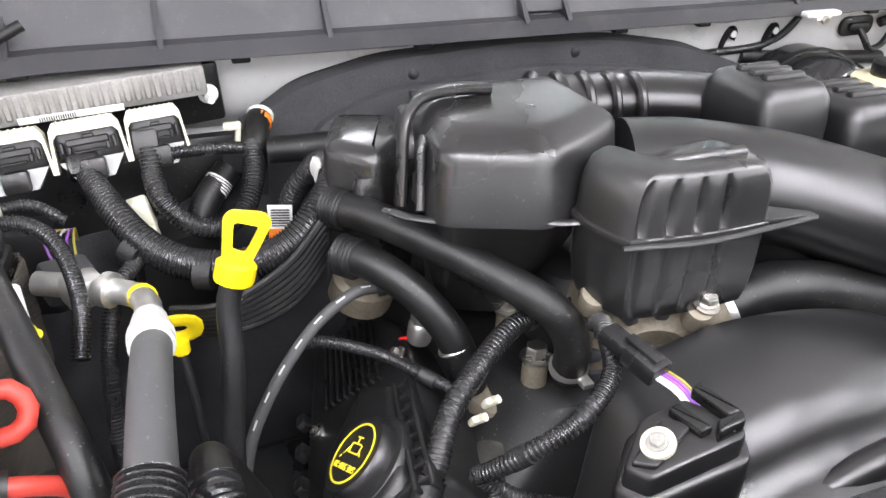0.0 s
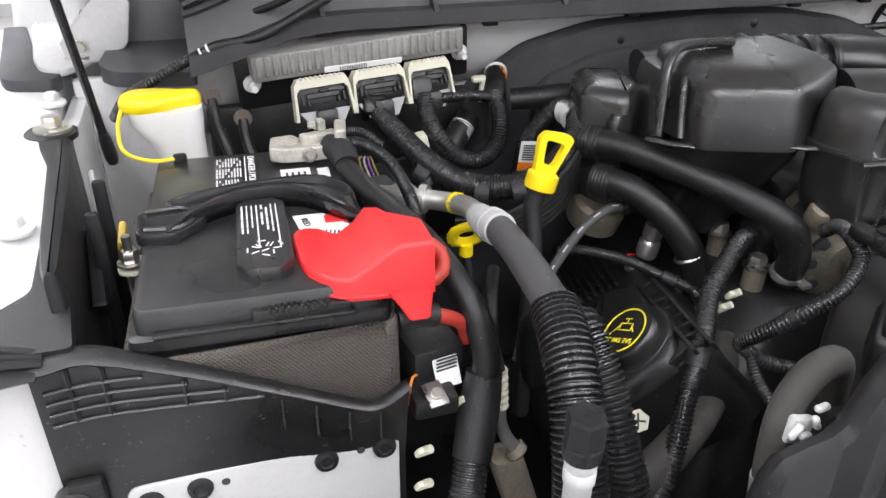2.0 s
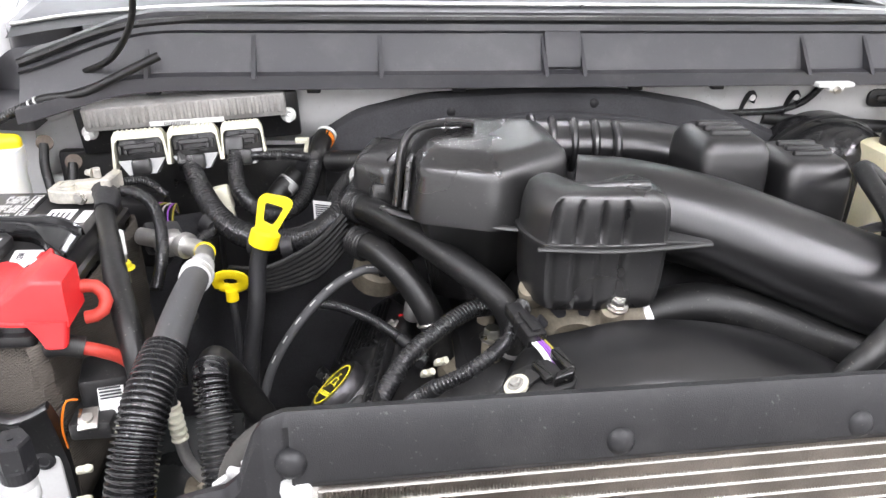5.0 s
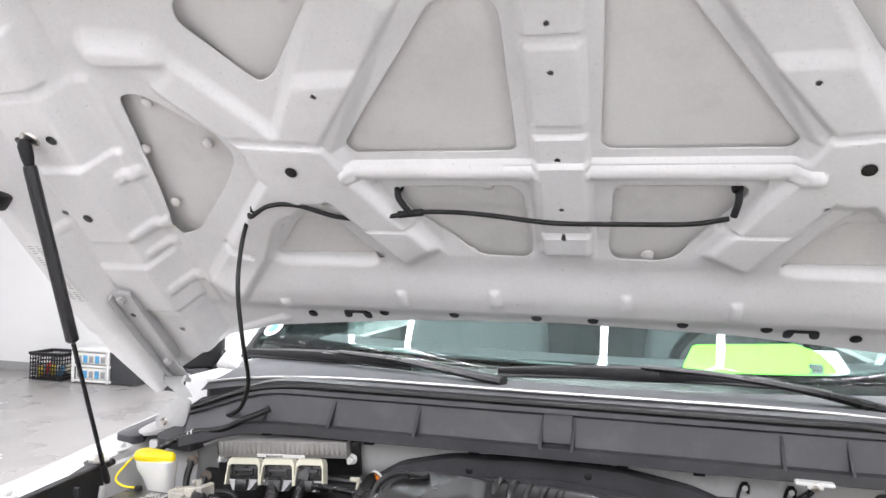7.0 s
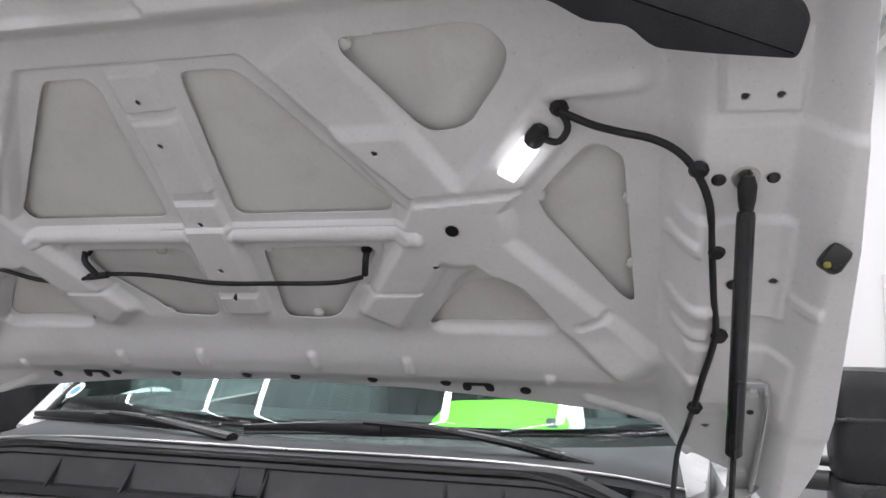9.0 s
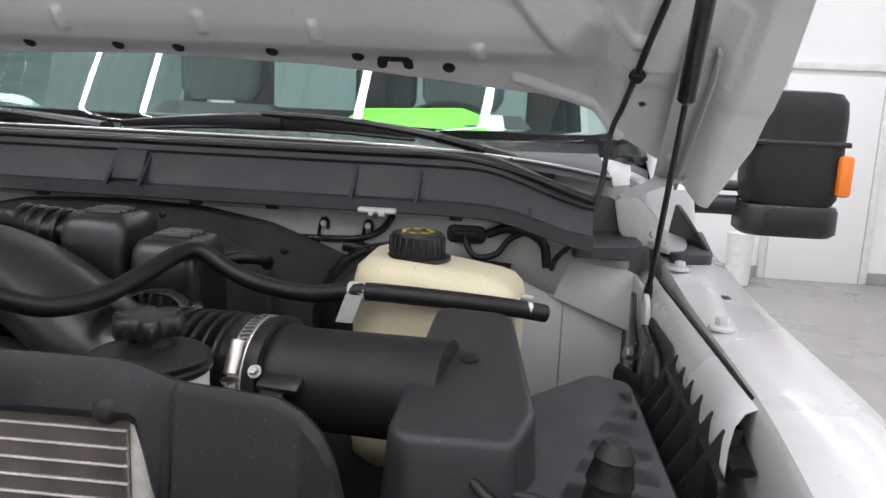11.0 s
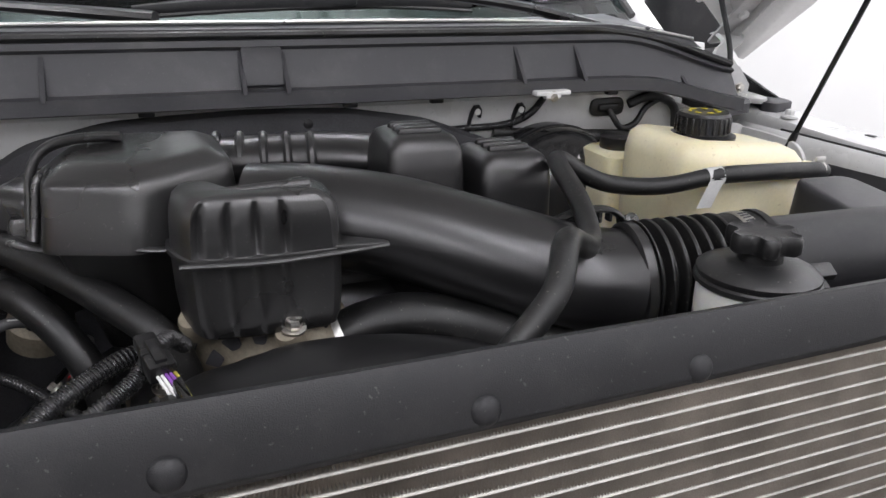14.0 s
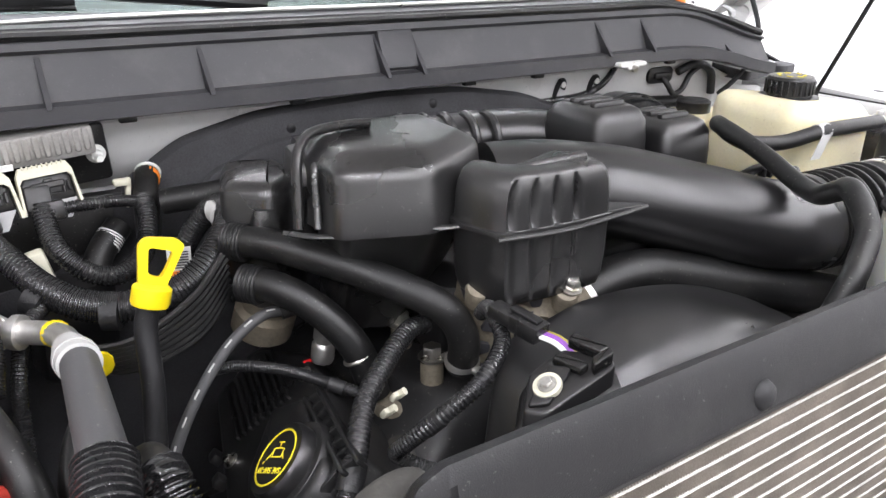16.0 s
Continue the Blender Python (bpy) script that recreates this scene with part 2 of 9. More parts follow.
def cloth_material():
    """Woven brown-grey insulating cloth."""
    m = material("woven_insulating_cloth", (0.085, 0.073, 0.06), 0.85, spread=0.2, patch=9, wear=((0.13, 0.115, 0.098), 0.4, 12))
    nt = m.node_tree
    tc = nt.nodes.new("ShaderNodeTexCoord")
    mp = nt.nodes.new("ShaderNodeMapping")
    mp.inputs["Rotation"].default_value = (0.4, 0.5, 0.75)
    wv = nt.nodes.new("ShaderNodeTexWave")
    wv.inputs["Scale"].default_value, wv.inputs["Distortion"].default_value = 130.0, 0.6
    wv2 = nt.nodes.new("ShaderNodeTexWave")
    wv2.bands_direction = "Z"
    wv2.inputs["Scale"].default_value, wv2.inputs["Distortion"].default_value = 130.0, 0.6
    nt.links.new(tc.outputs["Object"], mp.inputs["Vector"])
    nt.links.new(mp.outputs["Vector"], wv.inputs["Vector"])
    nt.links.new(mp.outputs["Vector"], wv2.inputs["Vector"])
    mu = nt.nodes.new("ShaderNodeMath")
    mu.operation = "MULTIPLY"
    nt.links.new(wv.outputs["Fac"], mu.inputs[0])
    nt.links.new(wv2.outputs["Fac"], mu.inputs[1])
    bp = nt.nodes.new("ShaderNodeBump")
    bp.inputs["Strength"].default_value, bp.inputs["Distance"].default_value = 0.9, 0.0012
    nt.links.new(mu.outputs[0], bp.inputs["Height"])
    nt.links.new(bp.outputs["Normal"], nt.nodes["Principled BSDF"].inputs["Normal"])
    return m


jacket_cloth = cloth_material()


def glass_material():
    m = bpy.data.materials.new("tinted_windshield_glass")
    m.use_nodes = True
    b = m.node_tree.nodes["Principled BSDF"]
    b.inputs["Base Color"].default_value = (0.62, 0.8, 0.76, 1)
    b.inputs["Roughness"].default_value = 0.01
    b.inputs["Transmission Weight"].default_value = 1.0
    b.inputs["IOR"].default_value = 1.45
    return m


glass = glass_material()
# overtinted glass for added panes that darken the room seen through the cab
dimming_glass = glass.copy()
dimming_glass.name = "view_dimming_glass"
dimming_glass.node_tree.nodes["Principled BSDF"].inputs["Base Color"].default_value = (0.36, 0.45, 0.44, 1)


def glow_material(name, color, strength):
    m = bpy.data.materials.new(name)
    m.use_nodes = True
    b = m.node_tree.nodes["Principled BSDF"]
    b.inputs["Base Color"].default_value = (*color, 1)
    b.inputs["Emission Color"].default_value = (*color, 1)
    b.inputs["Emission Strength"].default_value = strength
    return m


lamp_glow = glow_material("lit_lamp_lens", (1.0, 1.0, 1.0), 3.0)

# ---- mesh helpers ----


def arr(p):
    return np.asarray(p, dtype=float)


def curve_points(pts, per=20):
    """A smooth line through the control points."""
    p = arr(pts)
    if len(p) == 2:
        return p[0] + (p[1] - p[0]) * np.linspace(0, 1, per)[:, None]
    p = np.vstack([2 * p[0] - p[1], p, 2 * p[-1] - p[-2]])
    out = []
    for i in range(1, len(p) - 2):
        t = np.linspace(0, 1, per, endpoint=False)[:, None]
        a, b, c, d = p[i - 1], p[i], p[i + 1], p[i + 2]
        out.append(0.5 * (2 * b + (c - a) * t + (2 * a - 5 * b + 4 * c - d) * t ** 2 + (3 * b - a - 3 * c + d) * t ** 3))
    out.append(p[-2][None])
    return np.vstack(out)


def resample(line, step):
    seg = np.linalg.norm(np.diff(line, axis=0), axis=1)
    s = np.concatenate([[0], np.cumsum(seg)])
    n = max(2, int(s[-1] / step) + 1)
    t = np.linspace(0, s[-1], n)
    return np.stack([np.interp(t, s, line[:, k]) for k in range(3)], 1), t


def loft(loops, cap=True, closed=True):
    """Skin a row of loops with the same number of points."""
    n = len(loops[0])
    v = np.vstack(loops)
    f = []
    m = n if closed else n - 1
    for i in range(len(loops) - 1):
        a, b = i * n, (i + 1) * n
        f += [(a + j, a + (j + 1) % n, b + (j + 1) % n, b + j) for j in range(m)]
    if cap and closed:
        f.append(tuple(range(n - 1, -1, -1)))
        f.append(tuple(range(len(v) - n, len(v))))
    return v, f


def tube(pts, r, n=14, step=None, ribs=None, squash=None):
    """A hose along the points; r: one radius or one for each point; ribs: (pitch, depth); squash: (a, b) of the oval."""
    line = curve_points(pts)
    rr_ = r if np.isscalar(r) else None
    st = step or (ribs[0] / 7 if ribs else (0.008 if (rr_ or max(r)) > 0.006 else 0.006))
    path, s = resample(line, st)
    if rr_ is None:
        seg = np.linalg.norm(np.diff(line, axis=0), axis=1)
        sl = np.concatenate([[0], np.cumsum(seg)])
        keys = sl[np.minimum(np.arange(len(pts)) * 20, len(sl) - 1)]
        rad = np.interp(s, keys, r)
    else:
        rad = np.full(len(s), rr_)
    if ribs:
        rad = rad - ribs[1] * 0.5 * (1 - np.tanh(2.2 * np.cos(2 * np.pi * s / ribs[0])) / np.tanh(2.2))
    tan = np.gradient(path, axis=0)
    tan /= np.linalg.norm(tan, axis=1)[:, None]
    up = arr((0, 0, 1)) if abs(tan[0][2]) < 0.9 else arr((1, 0, 0))
    a = np.cross(tan[0], up)
    a /= np.linalg.norm(a)
    ang = np.linspace(0, 2 * np.pi, n, endpoint=False)
    sa, sb = squash or (1, 1)
    loops = []
    for i in range(len(path)):
        a = a - tan[i] * (a @ tan[i])
        a /= np.linalg.norm(a)
        b = np.cross(tan[i], a)
        loops.append(path[i] + rad[i] * (sa * np.cos(ang)[:, None] * a + sb * np.sin(ang)[:, None] * b))
    return loft(loops)


def fillet(pts, r=0.01, n=4):
    """Round the corners of a 2D outline."""
    p = arr(pts)
    out = []
    for i in range(len(p)):
        a, b, c = p[i - 1], p[i], p[(i + 1) % len(p)]
        u, w = a - b, c - b
        lu, lw = np.linalg.norm(u), np.linalg.norm(w)
        k = min(r, lu * 0.45, lw * 0.45)
        s, e = b + u / lu * k, b + w / lw * k
        for t in np.linspace(0, 1, n + 1):
            out.append((1 - t) ** 2 * s + 2 * t * (1 - t) * b + t ** 2 * e)
    return arr(out)


def inset(loop, d):
    """Move a 2D outline inwards (counter-clockwise or not) by about d."""
    p = arr(loop)
    e = np.roll(p, -1, 0) - p
    e /= np.maximum(np.linalg.norm(e, axis=1), 1e-9)[:, None]
    nrm = np.stack([-e[:, 1], e[:, 0]], 1)
    area = np.sum(p[:, 0] * np.roll(p[:, 1], -1) - np.roll(p[:, 0], -1) * p[:, 1])
    m = nrm + np.roll(nrm, 1, 0)
    m /= np.maximum(np.linalg.norm(m, axis=1), 0.5)[:, None]
    return p + (1 if area > 0 else -1) * d * m


def rect(cx, cy, w, d, r=0.01, n=4):
    return fillet([(cx - w / 2, cy - d / 2), (cx + w / 2, cy - d / 2), (cx + w / 2, cy + d / 2), (cx - w / 2, cy + d / 2)], r, n)


def at_z(loop, z):
    l = arr(loop)
    zz = z(l) if callable(z) else np.full(len(l), z)
    return np.column_stack([l, zz])


def slab(outline, z0, z1, bevel=0.003, place=None):
    """A plate of that outline with rounded edges; place maps (n, 3) points to the world."""
    o = arr(outline)
    k = min(bevel, abs(z1 - z0) * 0.45)
    sg = 1 if z1 > z0 else -1
    loops = [at_z(inset(o, k), z0), at_z(inset(o, k * 0.3), z0 + sg * k * 0.3), at_z(o, z0 + sg * k), at_z(o, z1 - sg * k), at_z(inset(o, k * 0.3), z1 - sg * k * 0.3), at_z(inset(o, k), z1)]
    v, f = loft(loops)
    return (place(v) if place else v), f


def turned(profile, centre, axis=(0, 0, 1), n=24):
    """A body of revolution: profile of (radius, height) along axis from centre."""
    ax = Vector(axis).normalized()
    q = Vector((0, 0, 1)).rotation_difference(ax).to_matrix()
    ang = np.linspace(0, 2 * np.pi, n, endpoint=False)
    loops = [np.stack([r * np.cos(ang), r * np.sin(ang), np.full(n, h)], 1) @ arr(q).T + arr(centre) for r, h in profile]
    return loft(loops)


def rbox(c, s, r=0.004, rot=(0, 0, 0), seg=2):
    """A box with rounded edges."""
    bm = bmesh.new()
    bmesh.ops.create_cube(bm, size=1)
    bmesh.ops.scale(bm, vec=s, verts=bm.verts)
    bmesh.ops.bevel(bm, geom=bm.edges[:], offset=min(r, min(s) * 0.45), segments=seg, affect="EDGES", profile=0.5)
    m = pose(*c, *rot)
    bmesh.ops.transform(bm, matrix=m, verts=bm.verts)
    bm.verts.index_update()
    v = [tuple(x.co) for x in bm.verts]
    f = [tuple(x.index for x in y.verts) for y in bm.faces]
    bm.free()
    return arr(v), f


def join(*gs):
    vs, fs, k = [], [], 0
    for v, f in gs:
        vs.append(arr(v))
        fs += [tuple(i + k for i in q) for q in f]
        k += len(v)
    return np.vstack(vs), fs


def moved(g, m):
    v = arr(g[0])
    mm = arr(m)
    return v @ mm[:3, :3].T + mm[:3, 3], g[1]


def hexnut(c, r, h, axis=(0, 0, 1)):
    return join(turned([(r * 0.9, 0), (r, h * 0.12), (r, h * 0.85), (r * 0.86, h)], c, axis, 6), turned([(r * 1.45, -h * 0.2), (r * 1.45, 0), (r * 0.9, h * 0.02)], c, axis, 18))


def mesh_object(name, g, mat, smooth=True):
    me = bpy.data.meshes.new(name)
    me.from_pydata([tuple(p) for p in g[0]], [], g[1])
    me.update()
    if mat:
        me.materials.append(mat)
    if smooth:
        me.polygons.foreach_set("use_smooth", [True] * len(me.polygons))
        me.set_sharp_from_angle(angle=radians(38))
    return new(name, me)


def thing(name, label, category, base=(0, 0, 0), group="", kind=""):
    ob = new(name)
    ob.location = base
    ob.empty_display_size = 0.05
    return tagged(ob, label, category, group, kind)


def part(name, g, mat, parent, label="", smooth=True):
    """One mesh, given in world coordinates, under a thing or a part."""
    ob = mesh_object(name, g, mat, smooth)
    ob.parent = parent
    if parent.type == "EMPTY":
        ob.matrix_parent_inverse = Matrix.Translation(-Vector(parent.location))
    if label:
        ob["label"] = label
    return ob


def single(name, g, mat, label, category, group="", kind="", smooth=True):
    """A thing that is one plain mesh."""
    return tagged(mesh_object(name, g, mat, smooth), label, category, group, kind)


def text_geo(body, size, m, depth=0.0004):
    cu = bpy.data.curves.new("text", "FONT")
    cu.body, cu.size, cu.extrude, cu.align_x, cu.align_y = body, size, depth, "CENTER", "CENTER"
    ob = bpy.data.objects.new("text", cu)
    me = bpy.data.meshes.new_from_object(ob)
    v = arr([tuple(p.co) for p in me.vertices])
    f = [tuple(p.vertices) for p in me.polygons]
    bpy.data.objects.remove(ob)
    bpy.data.meshes.remove(me)
    return moved((v, f), m)


def smoothstep(a, b, x):
    t = np.clip((x - a) / (b - a), 0, 1)
    return t * t * (3 - 2 * t)


def poly_sdf(px, py, poly):
    """Signed distance to a closed outline, negative inside."""
    poly = arr(poly)
    d = np.full(px.shape, 1e9)
    inside = np.zeros(px.shape, bool)
    n = len(poly)
    for i in range(n):
        ax, ay = poly[i]
        bx, by = poly[(i + 1) % n]
        ex, ey = bx - ax, by - ay
        t = np.clip(((px - ax) * ex + (py - ay) * ey) / (ex * ex + ey * ey + 1e-12), 0, 1)
        d = np.minimum(d, np.hypot(px - ax - t * ex, py - ay - t * ey))
        cross = ((ay > py) != (by > py)) & (px < (bx - ax) * (py - ay) / (by - ay + 1e-15) + ax)
        inside ^= cross
    return np.where(inside, -d, d)


def seg_dist(px, py, a, b):
    ex, ey = b[0] - a[0], b[1] - a[1]
    t = np.clip(((px - a[0]) * ex + (py - a[1]) * ey) / (ex * ex + ey * ey + 1e-12), 0, 1)
    return np.hypot(px - a[0] - t * ex, py - a[1] - t * ey)


def cut_sheet(us, vs, keep, lift):
    """A sheet over a grid, trimmed exactly where keep(u, v) turns negative, at the height lift(u, v). Returns (u, v, w) points and faces."""
    U, V = np.meshgrid(us, vs)
    K = keep(U, V)
    nu, nv = len(us), len(vs)
    pts, faces, cache = [], [], {}

    def vert(key, u, v):
        if key not in cache:
            cache[key] = len(pts)
            pts.append((u, v))
        return cache[key]

    Kf, Uf, Vf = K.ravel(), U.ravel(), V.ravel()
    for j in range(nv - 1):
        for i in range(nu - 1):
            q = (j * nu + i, j * nu + i + 1, (j + 1) * nu + i + 1, (j + 1) * nu + i)
            s = [Kf[k] > 0 for k in q]
            if all(s):
                faces.append(tuple(vert(k, Uf[k], Vf[k]) for k in q))
            elif any(s):
                out = []
                for a in range(4):
                    k0, k1 = q[a], q[(a + 1) % 4]
                    if s[a]:
                        out.append(vert(k0, Uf[k0], Vf[k0]))
                    if s[a] != s[(a + 1) % 4]:
                        t = Kf[k0] / (Kf[k0] - Kf[k1])
                        out.append(vert((min(k0, k1), max(k0, k1)), Uf[k0] + t * (Uf[k1] - Uf[k0]), Vf[k0] + t * (Vf[k1] - Vf[k0])))
                if len(out) >= 3:
                    faces.append(tuple(out))
    p = arr(pts)
    return np.column_stack([p, lift(p[:, 0], p[:, 1])]), faces

# ---- the room ----
RX0, RX1, RY0, RY1 = -8.3, 5.4, -7.0, 7.6


def wall(name, c, s):
    return single(name, rbox(c, s, 0.004), wall_paint, "plain white painted showroom wall", "wall", kind="structure", smooth=False)


floor_sheet = single("floor", rbox((-1.4, 0.8, -0.05), (14.2, 16.0, 0.1), 0.002), concrete, "polished grey concrete showroom floor", "floor", kind="structure", smooth=False)
wall("wall_back", (-1.45, RY1 + 0.1, 2.25), (14.0, 0.2, 4.5))
wall("wall_front", (-1.45, RY0 - 0.1, 2.25), (14.0, 0.2, 4.5))
wall("wall_left", (RX0 - 0.1, 0.8, 2.25), (0.2, 15.6, 4.5))
wall("wall_right", (RX1 + 0.1, 0.8, 2.25), (0.2, 15.6, 4.5))
for n_, c_, s_ in (("baseboard_back", (-1.45, RY1 - 0.006, 0.06), (13.6, 0.012, 0.12)), ("baseboard_right", (RX1 - 0.006, 0.8, 0.06), (0.012, 15.4, 0.12)), ("baseboard_left", (RX0 + 0.006, 0.8, 0.06), (0.012, 15.4, 0.12))):
    single(n_, rbox(c_, s_, 0.003), grey_trim, "grey vinyl baseboard along the white wall", "baseboard", kind="structure", smooth=False)


def ceiling_deck():
    """A ribbed steel deck, ribs along y."""
    xs, zs = [], []
    x = RX0
    while x < RX1:
        for dx, dz in ((0, 0), (0.12, 0), (0.14, 0.075), (0.2, 0.075), (0.22, 0)):
            xs.append(x + dx)
            zs.append(CEILING + dz)
        x += 0.24
    top = [np.column_stack([xs, np.full(len(xs), y), zs]) for y in (RY0, RY1)]
    return loft(top, closed=False)


single("ceiling", ceiling_deck(), ceiling_paint, "white ribbed steel deck ceiling of the showroom", "ceiling", kind="structure", smooth=False)
for lamp_x in LAMP_X:
    fx = thing("ceiling_light", "long white linear ceiling light, switched on", "ceiling light", (lamp_x, 0.5, CEILING), "linear ceiling lights")
    part("housing", rbox((lamp_x, 0.5, CEILING - 0.055), (0.16, 13.1, 0.09), 0.01), white_plastic, fx)

door = thing("door_1", "white flush door with frame in the white wall", "door", (3.58, RY1, 0), kind="structure")
part("door_leaf", rbox((3.58, RY1 - 0.02, 1.03), (0.92, 0.04, 2.06), 0.004), wall_paint, door)
for dx in (-0.5, 0.5):
    part("jamb", rbox((3.58 + dx, RY1 - 0.025, 1.06), (0.07, 0.05, 2.12), 0.006), white_plastic, door)
part("head", rbox((3.58, RY1 - 0.025, 2.15), (1.07, 0.05, 0.07), 0.006), white_plastic, door)
part("handle", rbox((3.2, RY1 - 0.06, 1.0), (0.12, 0.02, 0.02), 0.006), steel, door)


def basket():
    c = (-6.93, 7.3)
    b = thing("storage_basket", "black plastic laundry basket with punched holes on the floor", "basket", (c[0], c[1], 0))
    w, d, h = 0.47, 0.36, 0.33
    part("rim", join(*(rbox((c[0] + x, c[1] + y, h), s, 0.01) for x, y, s in ((0, -d / 2, (w + 0.04, 0.035, 0.035)), (0, d / 2, (w + 0.04, 0.035, 0.035)), (-w / 2, 0, (0.035, d, 0.035)), (w / 2, 0, (0.035, d, 0.035))))), soft_plastic, b)
    part("base", rbox((c[0], c[1], 0.02), (w * 0.9, d * 0.9, 0.03), 0.01), soft_plastic, b)
    bars = []
    for k in range(13):
        x = c[0] - w / 2 + w * k / 12
        bars += [rbox((x, c[1] - d / 2, h / 2), (0.014, 0.012, h), 0.003, seg=1), rbox((x, c[1] + d / 2, h / 2), (0.014, 0.012, h), 0.003, seg=1)]
    for k in range(7):
        z = h * (k + 0.5) / 7
        bars += [rbox((c[0], c[1] - d / 2, z), (w, 0.012, 0.014), 0.003, seg=1), rbox((c[0] - w / 2, c[1], z), (0.012, d, 0.014), 0.003, seg=1), rbox((c[0] + w / 2, c[1], z), (0.012, d, 0.014), 0.003, seg=1)]
    part("lattice", join(*bars), soft_plastic, b)
    for k, m in enumerate((yellow_print, red_plastic, label_white, yellow_print, blue_bin, natural_plastic)):
        part("content_item", rbox((c[0] - 0.15 + 0.06 * k, c[1] - 0.1 + 0.07 * (k % 3), 0.1 + 0.03 * (k % 2)), (0.05, 0.07, 0.13), 0.015, (10, 15 * (k % 3), 20 * k)), m, b)


basket()


def drawers():
    c = (-6.29, 7.32)
    b = thing("drawer_bin", "white plastic drawer bin with blue contents on the floor", "storage bin", (c[0], c[1], 0))
    part("frame", join(*(rbox((c[0], c[1], z), (0.53, 0.38, 0.03), 0.01) for z in (0.03, 0.21, 0.40)), *(rbox((c[0] + x, c[1] + y, 0.21), (0.03, 0.03, 0.40), 0.006) for x in (-0.25, 0.25) for y in (-0.19, 0.19))), white_plastic, b)
    for z in (0.12, 0.305):
        dr = part("drawer", rbox((c[0], c[1], z), (0.46, 0.35, 0.14), 0.015), bottle_plastic, b)
        for k in range(5):
            part("contents", rbox((c[0] - 0.17 + 0.085 * k, c[1] - 0.177, z - 0.01), (0.06, 0.01, 0.08 + 0.012 * (k % 2)), 0.004), blue_bin if k % 2 else grey_trim, dr)


drawers()
box_c = (-5.86, 7.32)
crate = thing("tool_case", "dark grey tool case standing on the floor", "case", (box_c[0], box_c[1], 0))
part("body", rbox((box_c[0], box_c[1], 0.2), (0.36, 0.3, 0.4), 0.02), cab_dark, crate)
part("handle", tube([(box_c[0] - 0.1, box_c[1], 0.4), (box_c[0] - 0.08, box_c[1], 0.45), (box_c[0] + 0.08, box_c[1], 0.45), (box_c[0] + 0.1, box_c[1], 0.4)], 0.012), soft_plastic, crate)

can_c = (2.72, 7.1)
can = thing("waste_bin", "white round waste bin on the concrete floor", "waste bin", (can_c[0], can_c[1], 0))
part("drum", turned([(0.1, 0), (0.115, 0.01), (0.125, 0.5), (0.12, 0.505), (0.11, 0.02), (0.01, 0.02)], (can_c[0], can_c[1], 0), (0, 0, 1), 32), white_plastic, can)
part("rim", turned([(0.124, 0.5), (0.13, 0.503), (0.13, 0.515), (0.122, 0.518)], (can_c[0], can_c[1], 0), (0, 0, 1), 32), white_plastic, can)

# ---- the hood, standing open ----
HO, HD, HN = arr((0, 0.937, 1.548)), arr((0, -0.743, 0.669)), arr((0, -0.669, -0.743))


def hood_world(p):
    p = arr(p)
    return HO + p[:, :1] * arr((1, 0, 0)) + p[:, 1:2] * HD + p[:, 2:3] * HN


def hw(u, v, w=0.0):
    return tuple(hood_world([(u, v, w)])[0])


CUTS_R = [
    [(0.093, 0.680), (0.176, 0.677), (0.200, 0.657), (0.358, 0.432), (0.347, 0.416), (0.094, 0.417), (0.082, 0.430)],
    [(0.100, 0.342), (0.298, 0.341), (0.302, 0.325), (0.203, 0.186), (0.176, 0.176), (0.098, 0.178), (0.090, 0.200)],
    [(0.346, 0.712), (0.448, 0.714), (0.507, 0.721), (0.545, 0.710), (0.566, 0.680), (0.558, 0.648), (0.506, 0.578), (0.484, 0.565), (0.447, 0.562), (0.430, 0.573), (0.346, 0.693)],
    [(0.660, 0.535), (0.704, 0.512), (0.716, 0.222), (0.697, 0.235), (0.593, 0.400), (0.580, 0.433), (0.590, 0.456)],
    [(0.446, 0.257), (0.522, 0.262), (0.578, 0.175), (0.567, 0.159), (0.372, 0.157), (0.365, 0.170)],
]
CUTS_L = [
    [(-0.136, 0.681), (-0.061, 0.680), (-0.047, 0.659), (-0.046, 0.425), (-0.057, 0.416), (-0.319, 0.417), (-0.329, 0.439)],
    [(-0.262, 0.325), (-0.255, 0.340), (-0.064, 0.342), (-0.046, 0.322), (-0.040, 0.189), (-0.055, 0.177), (-0.141, 0.181), (-0.251, 0.290)],
    [(-0.495, 0.725), (-0.421, 0.727), (-0.303, 0.717), (-0.307, 0.699), (-0.403, 0.579), (-0.430, 0.566), (-0.446, 0.581), (-0.524, 0.676), (-0.519, 0.705)],
    [(-0.696, 0.551), (-0.660, 0.553), (-0.636, 0.539), (-0.550, 0.466), (-0.534, 0.415), (-0.578, 0.354), (-0.686, 0.237), (-0.725, 0.222), (-0.734, 0.245)],
    [(-0.472, 0.261), (-0.417, 0.257), (-0.388, 0.240), (-0.316, 0.164), (-0.530, 0.158), (-0.538, 0.176)],
]
CUTS = [fillet(c, 0.02, 4) for c in CUTS_R] + [fillet(c, 0.02, 4) for c in CUTS_L]
